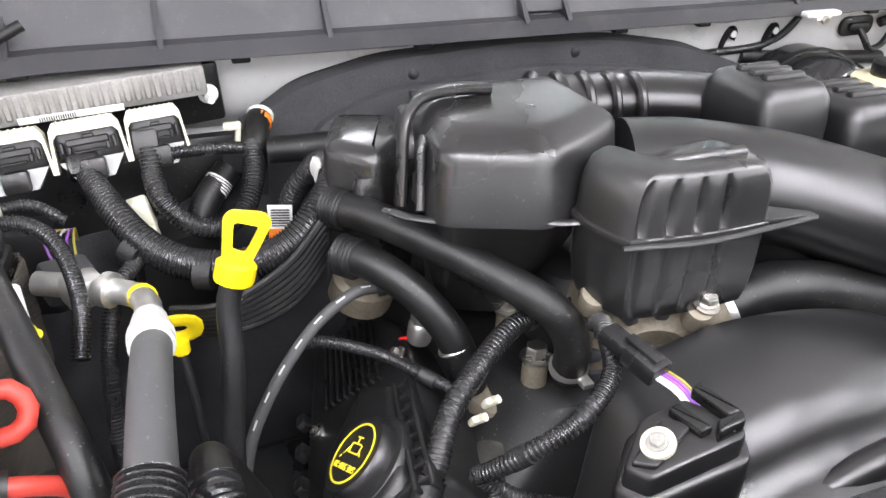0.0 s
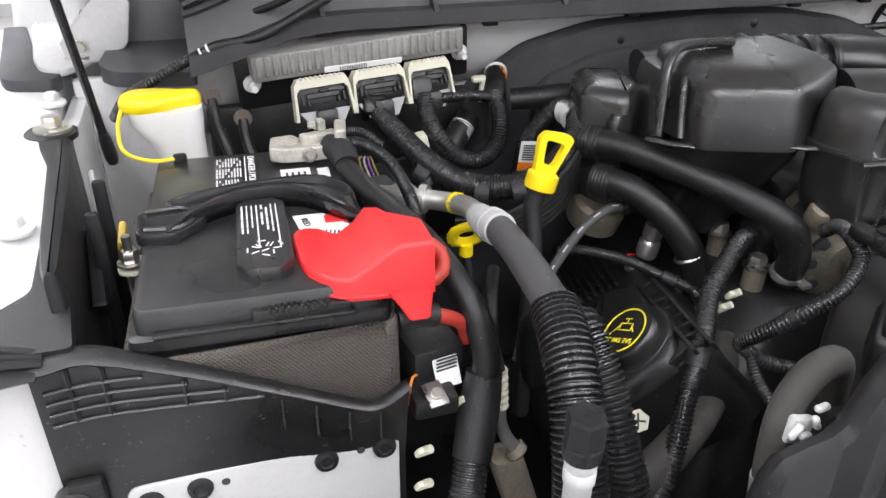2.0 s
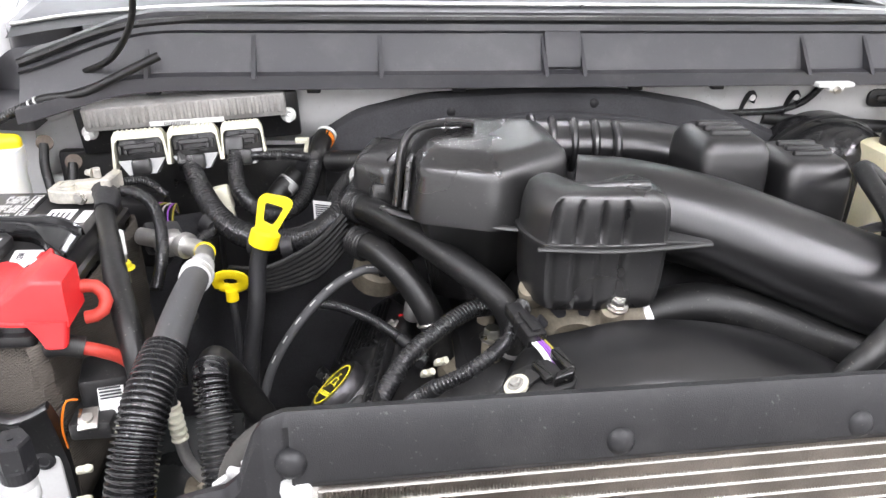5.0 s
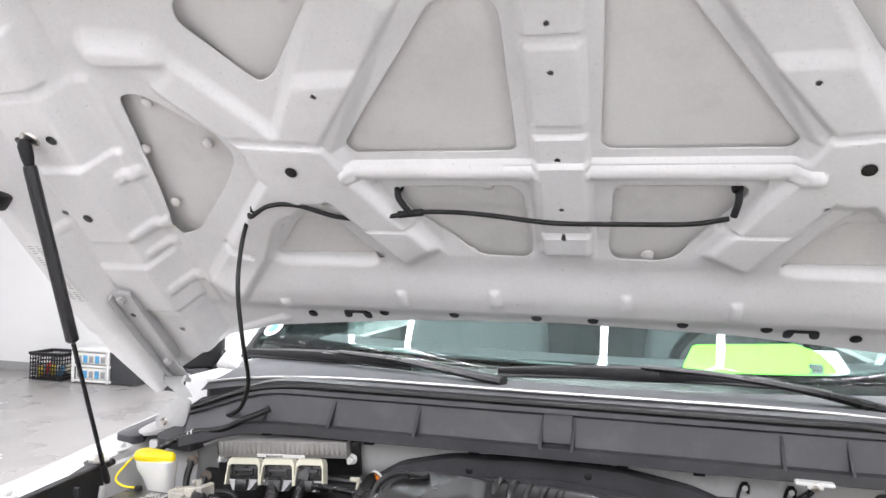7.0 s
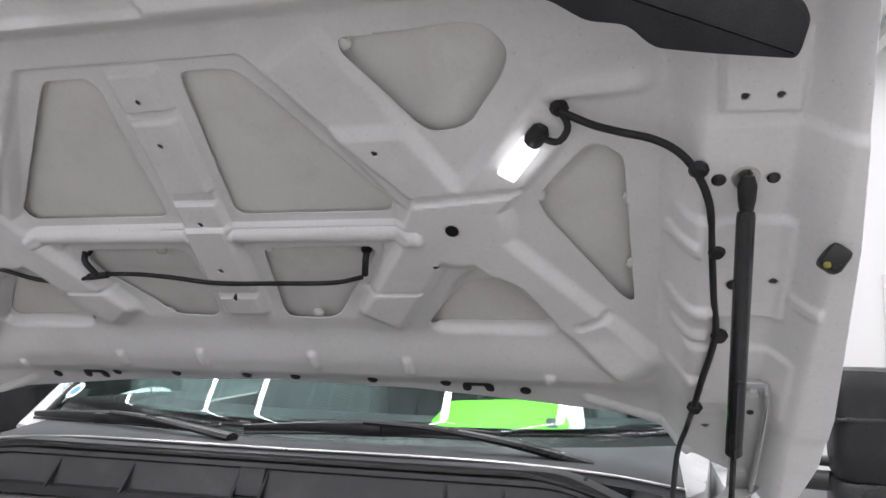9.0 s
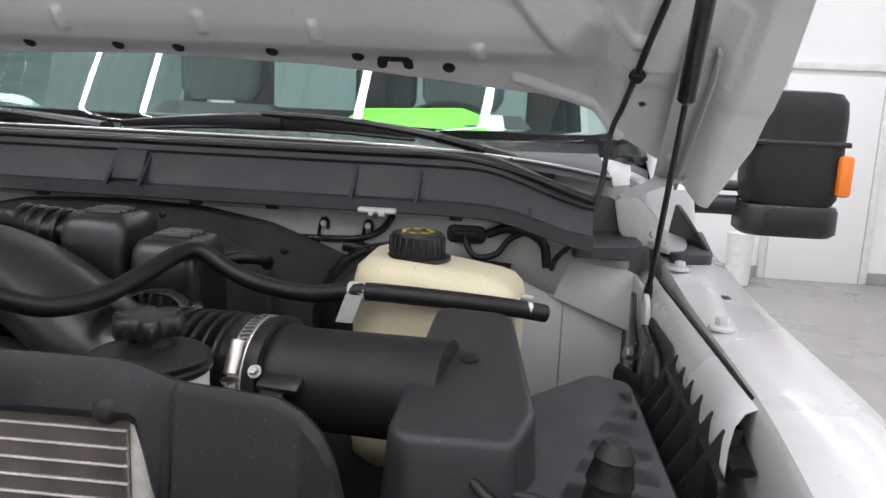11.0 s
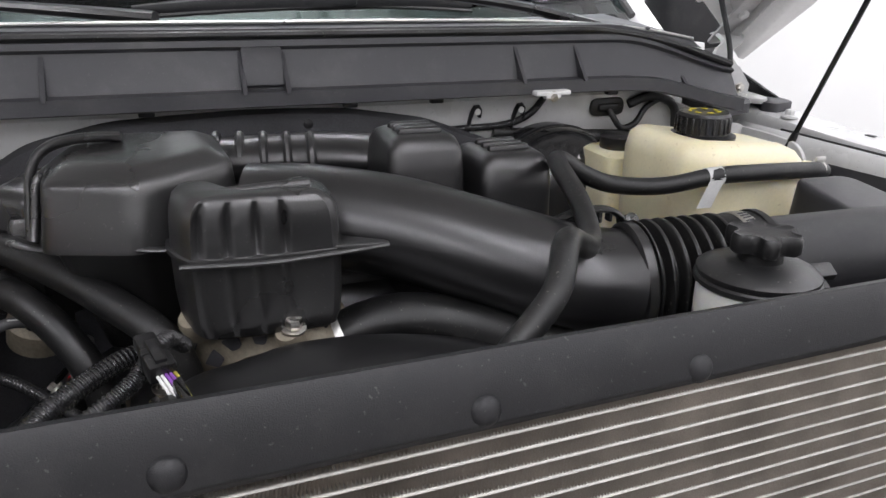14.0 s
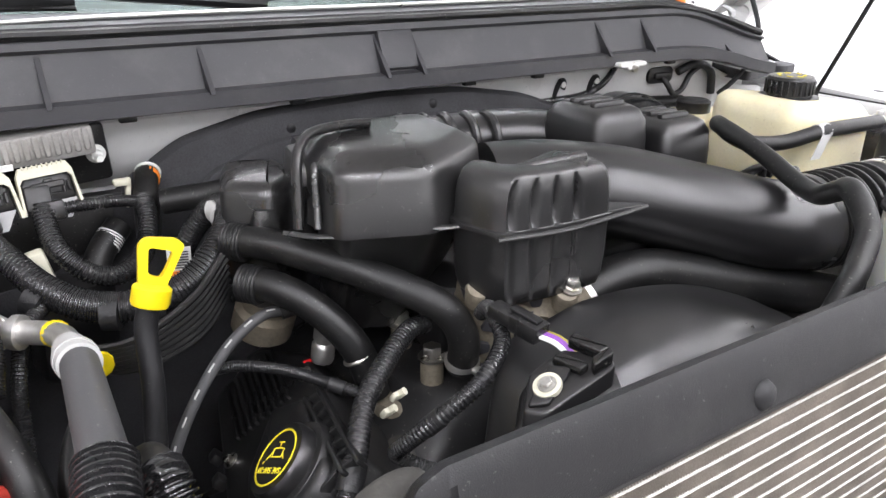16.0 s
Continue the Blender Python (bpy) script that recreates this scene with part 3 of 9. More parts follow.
HOLES = [(-0.529, -0.017, 0.0105), (-0.363, 0.003, 0.0105), (-0.213, 0.010, 0.0105), (-0.048, 0.014, 0.0105), (0.059, 0.013, 0.0105), (0.221, 0.011, 0.0105), (0.366, 0.004, 0.0105), (0.516, -0.018, 0.0105), (-0.342, 0.546, 0.0045), (0.359, 0.541, 0.0045), (-0.397, 0.317, 0.0045), (0.408, 0.315, 0.0045), (-0.431, 0.396, 0.0105), (0.448, 0.394, 0.0105)]
HOLES += [(s * u, v, r) for s in (-1, 1) for u, v, r in ((0.82, 0.506, 0.009), (0.884, 0.507, 0.008), (0.849, 0.329, 0.009), (0.841, 0.627, 0.005), (0.879, 0.627, 0.005), (0.90, 0.335, 0.006), (0.83, -0.03, 0.006))] + [(0.017, v, 0.0045) for v in (0.642, 0.565, 0.407, 0.308, 0.238)] + [(-0.13, 0.865, 0.016), (-0.016, 0.852, 0.007), (0.24, 0.83, 0.016), (0.19, 0.825, 0.007), (-0.20, 0.81, 0.016), (-0.145, 0.81, 0.007)]
LATCH = [fillet([(s * 0.426 - 0.028, -0.022), (s * 0.426 - 0.026, 0.006), (s * 0.426 + 0.026, 0.006), (s * 0.426 + 0.028, -0.022), (s * 0.426 + 0.018, -0.022), (s * 0.426 + 0.014, -0.006), (s * 0.426 - 0.014, -0.006), (s * 0.426 - 0.018, -0.022)], 0.004, 2) for s in (-1, 1)]


def rear_edge(u):
    return np.interp(np.abs(u), [0, 0.3, 0.48, 0.6, 0.67, 0.82, 0.9, 0.96, 1.1], [-0.012, -0.024, -0.046, -0.062, -0.07, -0.118, -0.18, -0.225, -0.27])


def hood_outline(u, v):
    half = np.interp(v, [-0.23, -0.066, 0.08, 0.43, 0.7, 1.0], [0.974, 1.006, 1.008, 0.985, 0.955, 0.93])
    corner = 0.13 - np.hypot(np.maximum(np.abs(u) - (half - 0.13), 0), np.maximum(v - 0.84, 0))
    return np.minimum.reduce([half - np.abs(u), 0.99 - 0.05 * u * u - v, v - rear_edge(u), np.where((np.abs(u) > half - 0.13) & (v > 0.84), corner, 1)])


def base_lift(u, v):
    a = np.abs(u)
    return 0.052 * smoothstep(0.755, 0.805, a) + 0.05 * smoothstep(0.9, 0.96, a)


# outline of the wide pocket that holds the two large openings and the spine
POCKET = fillet([(-0.167, 0.703), (0.198, 0.700), (0.290, 0.585), (0.398, 0.447), (0.372, 0.398), (-0.341, 0.398), (-0.367, 0.447), (-0.259, 0.585)], 0.008)
POCKET2_R = fillet([(0.066, 0.362), (0.326, 0.362), (0.318, 0.325), (0.222, 0.168), (0.19, 0.155), (0.066, 0.155)], 0.02)
ARCH_R = fillet([(0.355, 0.145), (0.43, 0.262), (0.455, 0.29), (0.505, 0.288), (0.54, 0.262), (0.605, 0.145)], 0.05, 6)
EMBOSS = [(s * u, v) for s in (-1, 1) for u, v in ((0.12, 0.069), (0.307, 0.061), (0.567, 0.026))]


def ridge(a, v, p, q, h, edge=0.011, fade=0.05):
    """A flat-topped pressed member from p to q, half as wide as h, that runs out into the sheet at q."""
    ax, ay = q[0] - p[0], q[1] - p[1]
    n = math.hypot(ax, ay)
    along = ((a - p[0]) * ax + (v - p[1]) * ay) / n
    off = np.abs((a - p[0]) * ay - (v - p[1]) * ax) / n
    return smoothstep(h + edge, h - edge, off) * smoothstep(-0.03, 0.0, along) * smoothstep(n, n - fade, along)


def inner_lift(u, v):
    w = base_lift(u, v)
    a = np.abs(u - 0.0155) + 0.0155
    # front box beam
    w = w + 0.06 * smoothstep(0.748, 0.795, v) * (1 - 0.6 * smoothstep(0.6, 0.8, a))
    # roll along the rear edge
    w = w + 0.018 * smoothstep(0.155, 0.06, v) * smoothstep(-0.012, 0.04, v) * smoothstep(0.79, 0.70, a)
    # pressed members that meet in the cross
    b = np.zeros_like(u)
    for p, q, h, fd in (((0.46, 0.385), (0.745, 0.045), 0.040, 0.06), ((0.46, 0.40), (0.640, 0.615), 0.040, 0.05), ((0.45, 0.40), (0.262, 0.722), 0.052, 0.03), ((0.435, 0.41), (0.27, 0.165), 0.040, 0.03)):
        b = np.maximum(b, ridge(a, v, p, q, h, fade=fd))
    b = np.maximum(b, smoothstep(0.10, 0.072, np.hypot(a - 0.45, v - 0.395)))
    w = w + 0.017 * b
    # the upper inner member steps down beyond its middle
    w = w - 0.010 * smoothstep(0.558, 0.588, v) * ridge(a, v, (0.45, 0.40), (0.262, 0.722), 0.050, fade=0.02)
    # sunk pockets with crisp rims
    w = w - 0.008 * smoothstep(0.0035, -0.0035, poly_sdf(u, v, POCKET))
    w = w - 0.009 * smoothstep(0.004, -0.004, poly_sdf(a, v, POCKET2_R)) * smoothstep(0.17, 0.22, v)
    w = w - 0.016 * smoothstep(0.008, -0.006, poly_sdf(a, v, ARCH_R)) * smoothstep(0.12, 0.16, v)
    # grooves pressed across the members
    for p, q, r, h in (((0.40, 0.447), (0.557, 0.461), 0.011, 0.010), ((0.628, 0.176), (0.672, 0.197), 0.012, 0.010), ((0.262, 0.253), (0.37, 0.254), 0.007, 0.006)):
        w = w - h * smoothstep(r, r * 0.25, seg_dist(a, v, p, q))
    # spine of four pads with grooves between
    sp = smoothstep(0.047, 0.034, np.abs(u - 0.021)) * smoothstep(0.185, 0.20, v) * smoothstep(0.695, 0.682, v)
    w = w + 0.014 * sp
    for lo, hi in ((0.609, 0.622), (0.452, 0.470), (0.244, 0.256)):
        w = w - 0.010 * sp * smoothstep(lo - 0.006, lo, v) * smoothstep(hi + 0.004, hi - 0.002, v)
    # half-round stiffening ridges
    for p, q in (((-0.335, 0.381), (-0.028, 0.377)), ((0.072, 0.377), (0.385, 0.376))):
        d = seg_dist(u, v, p, q)
        w = w + 0.010 * np.sqrt(np.clip(1 - (d / 0.0135) ** 2, 0, 1))
    d = seg_dist(a, v, (0.63, -0.034), (0.80, -0.106))
    w = w + 0.008 * np.sqrt(np.clip(1 - (d / 0.011) ** 2, 0, 1))
    for eu, ev in EMBOSS:
        w = w + 0.007 * smoothstep(0.012, 0.003, np.abs(u - eu)) * smoothstep(0.024, 0.014, np.abs(v - ev - 0.004))
    # pressed pads and ribs along the side rails
    for v0, v1, a0, a1, h in ((0.262, 0.440, 0.775, 0.915, 0.009), (0.05, 0.186, 0.79, 0.935, 0.008), (0.383, 0.399, 0.762, 0.800, 0.009), (0.255, 0.275, 0.765, 0.82, 0.009), (0.205, 0.217, 0.775, 0.82, 0.008), (0.10, 0.115, 0.77, 0.82, 0.008), (0.30, 0.315, 0.925, 0.955, 0.007)):
        w = w + h * smoothstep(v0 - 0.010, v0 + 0.004, v) * smoothstep(v1 + 0.010, v1 - 0.004, v) * smoothstep(a0 - 0.008, a0 + 0.004, a) * smoothstep(a1 + 0.008, a1 - 0.004, a)
    w = w + 0.006 * smoothstep(0.752, 0.762, a) * smoothstep(0.60, 0.58, v) * smoothstep(0.0, 0.03, v)
    # swage bulge by the lamp and raised block near the front corner
    w = w + 0.024 * smoothstep(0.045, 0.006, seg_dist(a, v, (0.63, 0.625), (0.715, 0.635))) * smoothstep(0.592, 0.622, v)
    w = w + 0.010 * smoothstep(0.008, -0.003, poly_sdf(a, v, [(0.820, 0.608), (0.900, 0.604), (0.90, 0.70), (0.815, 0.70)]))
    # trough pressed in the front beam
    w = w - 0.012 * smoothstep(0.012, -0.004, poly_sdf(u, v, [(-0.1, 0.80), (0.12, 0.795), (0.10, 0.835), (-0.07, 0.84)]))
    return w


def hood_keep(u, v):
    k = hood_outline(u, v)
    for c in CUTS:
        k = np.minimum(k, poly_sdf(u, v, c))
    for c in LATCH:
        k = np.minimum(k, poly_sdf(u, v, c))
    for hu, hv, hr in HOLES:
        k = np.minimum(k, np.hypot(u - hu, v - hv) - hr)
    return k


hood = thing("hood", "white truck hood propped wide open, stamped inner panel showing", "hood", (0, 0.937, 1.5))
g_uvw, g_f = cut_sheet(np.linspace(-1.02, 1.02, 641), np.linspace(-0.25, 1.0, 393), hood_keep, inner_lift)
inner = part("inner_panel", (hood_world(g_uvw), g_f), hood_paint, hood, "stamped off-white inner panel with openings and ribs")
sol = inner.modifiers.new("thickness", "SOLIDIFY")
sol.thickness, sol.offset = 0.0016, 0
g_uvw, g_f = cut_sheet(np.linspace(-1.02, 1.02, 120), np.linspace(-0.25, 1.0, 76), lambda u, v: hood_outline(u, v) + 0.002, lambda u, v: base_lift(u, v) * 0.95 - 0.019 + 0.039 * smoothstep(0.80, 1.0, v) + 0.008 * np.exp(-((np.abs(u) - 0.47) / 0.03) ** 2) * smoothstep(0.5, 0.6, v))
skin = part("outer_skin", (hood_world(g_uvw), g_f), skin_paint, hood, "grey-white back of the outer skin")
sol = skin.modifiers.new("thickness", "SOLIDIFY")
sol.thickness, sol.offset = 0.0016, 0


def hood_details():
    # mastic dabs squeezed out along the openings
    for s in (-1, 1):
        for u, v in ((0.349, 0.70), (0.582, 0.44), (0.712, 0.43), (0.714, 0.30), (0.45, 0.255), (0.50, 0.16), (0.105, 0.335), (0.155, 0.18), (0.656, 0.53)):
            sz = 0.011
            g = turned([(sz * 0.4, -0.004), (sz, -0.001), (sz * 0.9, 0.004), (sz * 0.35, 0.007)], hw(s * u, v, float(inner_lift(arr([s * u]), arr([v]))[0]) - 0.008), HN, 10)
            part("mastic_dab", g, skin_paint, hood)
    # black discs behind the larger holes imitate the dark hollow of the hood
    for hu, hv, hr in HOLES:
        if hr >= 0.0075 and abs(hu) < 0.9:
            w = float(inner_lift(arr([hu]), arr([hv]))[0]) - 0.006
            part("hole_plug", turned([(hr, 0), (hr, 0.001), (hr * 0.6, 0.002)], hw(hu, hv, w + 0.0075), HN, 14), black_plastic, hood)
    # black fill painted in place of the shade inside each U-shaped opening
    for c in LATCH:
        wl = float(inner_lift(arr([c[:, 0].mean()]), arr([c[:, 1].mean()]))[0])
        part("latch_pocket", slab(inset(c, -0.003), wl - 0.012, wl + 0.0025, 0.001, hood_world), black_plastic, hood)


hood_details()


def hinge(s):
    o = fillet([(s * 0.866, 0.128), (s * 0.914, 0.13), (s * 0.918, 0.06), (s * 0.913, -0.20), (s * 0.873, -0.205), (s * 0.870, -0.10)], 0.014)
    h = part("hood_hinge", slab(o if s > 0 else o[::-1], 0.078, 0.083, 0.002, hood_world), shaded_white_paint, hood, "grey-white painted folded steel hinge bolted under the corner")
    part("flange", slab(fillet([(s * 0.914, 0.12), (s * 0.918, 0.06), (s * 0.914, -0.19), (s * 0.908, -0.19), (s * 0.912, 0.06), (s * 0.908, 0.12)], 0.002), 0.08, 0.098, 0.002, hood_world), shaded_white_paint, h)
    part("spacer", slab(rect(s * 0.892, 0.0, 0.034, 0.24, 0.01), 0.052, 0.079, 0.003, hood_world), shaded_white_paint, h)
    line, _ = resample(curve_points([(s * 0.905, 1.03, 1.37), (s * 0.897, 1.0, 1.368), (s * 0.875, 0.965, 1.36), (s * 0.843, 0.945, 1.350), (s * 0.822, 0.93, 1.338)]), 0.008)
    wd = np.interp(np.linspace(0, 1, len(line)), [0, 0.3, 0.6, 1], [0.026, 0.026, 0.02, 0.016])
    loops = [arr([p + arr((-s * k, 0.004, 0)), p + arr((-s * k, -0.006, 0.004)), p + arr((-s * (k - 0.006), -0.012, 0.0)), p + arr((s * (k - 0.006), -0.012, 0.0)), p + arr((s * k, -0.006, 0.004)), p + arr((s * k, 0.004, 0))]) for p, k in zip(line, wd)]
    part("arm", loft(loops), shaded_white_paint, h)
    pl = lambda v: np.column_stack([s * v[:, 0], 0.905 - v[:, 2] + 0 * v[:, 1], v[:, 1]])
    part("foot", slab(fillet([(0.80, 1.335), (0.838, 1.342), (0.86, 1.32), (0.888, 1.288), (0.886, 1.272), (0.874, 1.262), (0.845, 1.262), (0.812, 1.28)], 0.008), -0.02, -0.012, 0.003, pl), shaded_white_paint, h)
    part("foot_lip", slab([(0.884, 1.262), (0.888, 1.288), (0.86, 1.322), (0.857, 1.319), (0.884, 1.286), (0.881, 1.262)], -0.034, -0.012, 0.001, pl), shaded_white_paint, h)
    bp = fillet([(0.962, 1.17), (0.925, 0.935), (0.911, 0.888), (0.884, 0.873), (0.853, 0.925), (0.862, 1.03), (0.874, 1.048), (0.90, 1.17)], 0.012) * arr((s, 1))
    part("base_plate", slab(bp if s > 0 else bp[::-1], 1.258, 1.268, 0.003), shaded_white_paint, h)
    for bx, by in ((0.885, 1.035), (0.872, 0.925)):
        part("bolt", join(turned([(0.016, 0), (0.016, 0.003)], (s * bx, by, 1.268), (0, 0, 1), 20), hexnut((s * bx, by, 1.271), 0.009, 0.010)), bare_alu, h)
    part("bolt", hexnut((s * 0.866, 0.917, 1.283), 0.007, 0.007, (0, -1, 0)), steel, h)
    part("bolt", hexnut(hw(s * 0.892, 0.109, 0.083), 0.010, 0.009, HN), shaded_white_paint, h)
    part("bolt", hexnut(hw(s * 0.892, -0.113, 0.083), 0.010, 0.009, HN), shaded_white_paint, h)
    part("hole", turned([(0.006, 0), (0.006, 0.0006)], hw(s * 0.893, 0.055, 0.0833), HN, 14), print_shade_dark, h)


hinge(-1)
hinge(1)


def strut(s):
    top, bot = arr(hw(s * (0.852 if s > 0 else 0.862), 0.508, 0.075)), arr((0.838, 0.755, 1.205) if s > 0 else (-0.826, 0.69, 1.222))
    d = (bot - top) / np.linalg.norm(bot - top)
    t = thing("gas_strut", "black gas strut holding the hood up", "gas strut", tuple(bot), "hood struts")
    L = np.linalg.norm(bot - top)
    part("cylinder", turned([(0.006, 0.03), (0.0105, 0.034), (0.0115, 0.04), (0.0115, L * 0.55), (0.0085, L * 0.555)], top, d, 20), black_gloss, t, "glossy black cylinder")
    part("rod", turned([(0.0042, L * 0.56), (0.0042, L - 0.02)], top, d, 12), black_gloss, t)
    part("end_fitting", turned([(0.008, -0.012), (0.012, 0), (0.011, 0.018), (0.008, 0.035)], top, d, 14), soft_plastic, t)
    part("end_fitting", turned([(0.0045, L - 0.034), (0.0062, L - 0.026), (0.0068, L - 0.012), (0.0068, L - 0.003), (0.005, L + 0.004)], top, d, 14), soft_plastic, t)
    part("ball_stud", turned([(0.005, -0.006), (0.005, 0.010), (0.016, 0.012), (0.018, 0.017)], top, -HN, 16), steel, t)


strut(-1)
strut(1)


def hood_cables():
    """Washer hose clipped across the hood and the lamp's wire down the other side."""
    c = thing("washer_hose", "thin black washer hose clipped across the hood underside", "hose", hw(0, 0.28))
    L = lambda u, v, d=0.012: hw(u, v, float(inner_lift(arr([u]), arr([v]))[0]) + d)
    pts = [(-0.70, 0.85, 1.318), (-0.66, 0.835, 1.33), (-0.61, 0.80, 1.358), (-0.565, 0.745, 1.42), (-0.553, 0.70, 1.50), (-0.56, 0.69, 1.594), (-0.567, 0.71, 1.67), (-0.565, 0.733, 1.735), hw(-0.540, 0.300, 0.030), hw(-0.497, 0.324, 0.026), hw(-0.450, 0.317, 0.016), hw(-0.385, 0.286, 0.012), hw(-0.320, 0.280, 0.012), hw(-0.235, 0.297, 0.012), hw(-0.165, 0.299, 0.012), hw(-0.093, 0.293, 0.014), hw(0.0, 0.283, 0.019), hw(0.11, 0.277, 0.014), hw(0.217, 0.277, 0.012), hw(0.275, 0.292, 0.014)]
    part("hose", tube(pts, 0.0042, 10), rubber, c)
    for u, v in ((-0.262, 0.332), (0.285, 0.330)):
        part("nozzle", join(tube([L(u, v, -0.02), L(u + 0.002, v - 0.005, 0.012), hw(u + (0.02 if u < 0 else -0.004), 0.297, 0.014)], 0.0058, 10), turned([(0.009, 0), (0.009, 0.012), (0.006, 0.016)], L(u, v, -0.014), HN, 12)), soft_plastic, c)
    part("clip", rbox(hw(-0.540, 0.300, 0.010), (0.014, 0.014, 0.014), 0.003), soft_plastic, c)
    part("joint", tube([hw(-0.265, 0.292, 0.012), hw(-0.22, 0.298, 0.012)], 0.0065, 10), soft_plastic, c)
    k = thing("lamp_wire", "black taped lamp wire clipped along the hood side rail", "wire", hw(0.8, 0.3))
    W = [hw(0.625, 0.598, 0.024), hw(0.665, 0.575, 0.024), hw(0.70, 0.563, 0.026), hw(0.74, 0.556, 0.035), hw(0.770, 0.546, 0.05), hw(0.792, 0.522, 0.062), hw(0.811, 0.469, 0.064), hw(0.818, 0.390, 0.066), hw(0.825, 0.303, 0.066), hw(0.832, 0.218, 0.066), hw(0.816, 0.123, 0.078), hw(0.807, 0.054, 0.078), hw(0.801, -0.04, 0.052), (0.783, 0.90, 1.44), (0.766, 0.838, 1.345), (0.739, 0.832, 1.281), (0.712, 0.838, 1.249), (0.705, 0.86, 1.225)]
    part("wire", tube(W, [0.0052] * 12 + [0.0046] * 6, 10), tape_black, k)
    for u, v, w in ((0.625, 0.598, 0.018), (0.795, 0.527, 0.066), (0.824, 0.390, 0.066), (0.838, 0.218, 0.066), (0.809, 0.054, 0.078)):
        part("clip", turned([(0.011, -0.006), (0.013, 0.0), (0.008, 0.008)], hw(u, v, w), HN, 10), soft_plastic, k)
    part("pigtail", tube([hw(0.596, 0.564, 0.024), hw(0.606, 0.559, 0.030), hw(0.622, 0.555, 0.030), hw(0.634, 0.570, 0.028), hw(0.633, 0.586, 0.026), hw(0.625, 0.598, 0.024)], 0.0048, 10), tape_black, k)
    lamp = thing("underhood_lamp", "small lit lamp with black socket under the hood", "lamp", hw(0.56, 0.52))
    a, b = arr(hw(0.597, 0.567, 0.024)), arr(hw(0.545, 0.498, 0.024))
    d = (b - a) / np.linalg.norm(b - a)
    part("socket", turned([(0.008, -0.01), (0.013, -0.004), (0.014, 0.012), (0.012, 0.02)], a, d, 14), soft_plastic, lamp)
    n_ = np.linalg.norm(b - a)
    part("lens", loft([a + d * t + q * h for t, h in ((0.018, 0.8), (0.024, 1.0), (n_ - 0.002, 1.0), (n_, 0.94)) for q in [np.array([0.0145 * math.copysign(abs(math.cos(x)) ** 0.5, math.cos(x)) * np.cross(d, HN) + 0.007 * math.copysign(abs(math.sin(x)) ** 0.5, math.sin(x)) * HN for x in np.linspace(0, 2 * np.pi, 16, endpoint=False)])]]), lamp_glow, lamp, "glowing white lens")
    lt = bpy.data.lights.new("underhood_lamp_light", "POINT")
    lt.energy, lt.shadow_soft_size = 0.05, 0.012
    new("underhood_lamp_light", lt).location = tuple((a + b) / 2 + HN * 0.03)


hood_cables()
o = fillet([(0.46, 0.815), (0.56, 0.79), (0.63, 0.778), (0.668, 0.750), (0.711, 0.742), (0.738, 0.713), (0.80, 0.701), (0.885, 0.688), (0.892, 0.735), (0.865, 0.768), (0.80, 0.86), (0.46, 0.90)], 0.012)
seal = single("hood_foam_seal", slab(o, 0.07, 0.105, 0.012, hood_world), foam_black, "thick black foam air seal stuck under the hood front", "foam seal")
for s in (1, -1):
    bump = thing("rubber_bumper", "small black rubber bumper on the hood rail", "bumper", hw(s * 0.957, 0.42, 0.1), "hood bumpers")
    part("pad", rbox(hw(s * 0.955, 0.42, 0.114), (0.028, 0.036, 0.034), 0.007, (0, 35, 0)), rubber, bump)
    part("pin", turned([(0.0045, 0), (0.0045, 0.003), (0.003, 0.004)], hw(s * 0.943, 0.427, 0.131), HN, 10), olive_wire if s > 0 else soft_plastic, bump)
stick = thing("hood_label", "white printed warning label on the hood corner", "label", hw(-0.93, 0.16, 0.1))
lab_o = rect(-0.968, 0.215, 0.036, 0.18, 0.003)
lab_w = float(inner_lift(arr([-0.968]), arr([0.215]))[0])
part("sheet", slab(lab_o, lab_w + 0.0012, lab_w + 0.0018, 0.0002, hood_world), label_white, stick)
for k in range(26):
    for j in range(2):
        if (k * 5 + j * 3) % 7:
            part("print_line", slab(rect(-0.976 + 0.016 * j, 0.132 + 0.0065 * k, 0.012 - 0.002 * ((k + j) % 3), 0.0022, 0.0004), lab_w + 0.0019, lab_w + 0.0021, 0.0001, hood_world), grey_trim, stick)
lat = thing("hood_latch", "black hood safety latch lever under the front beam", "latch", hw(0.03, 0.86, 0.07))
part("lever", tube([hw(-0.02, 0.865, 0.075), hw(0.0, 0.845, 0.09), hw(0.05, 0.85, 0.09), hw(0.09, 0.865, 0.08)], 0.006, 10), steel, lat)
part("mount", rbox(hw(0.04, 0.88, 0.075), (0.12, 0.03, 0.03), 0.006, (42, 0, 0)), soft_plastic, lat)

# ---- cab, windshield, cowl ----


def ws_base(x):
    return 1.105 + 0.19 * (np.abs(x) / 0.8) ** 2


def ws_point(x, t):
    """Windshield surface: t = 0 at the base, 1 at the roof."""
    return np.stack([x * (1 - 0.1 * t), ws_base(x) + 0.66 * t, 1.395 + 0.53 * t + 0 * x], -1)


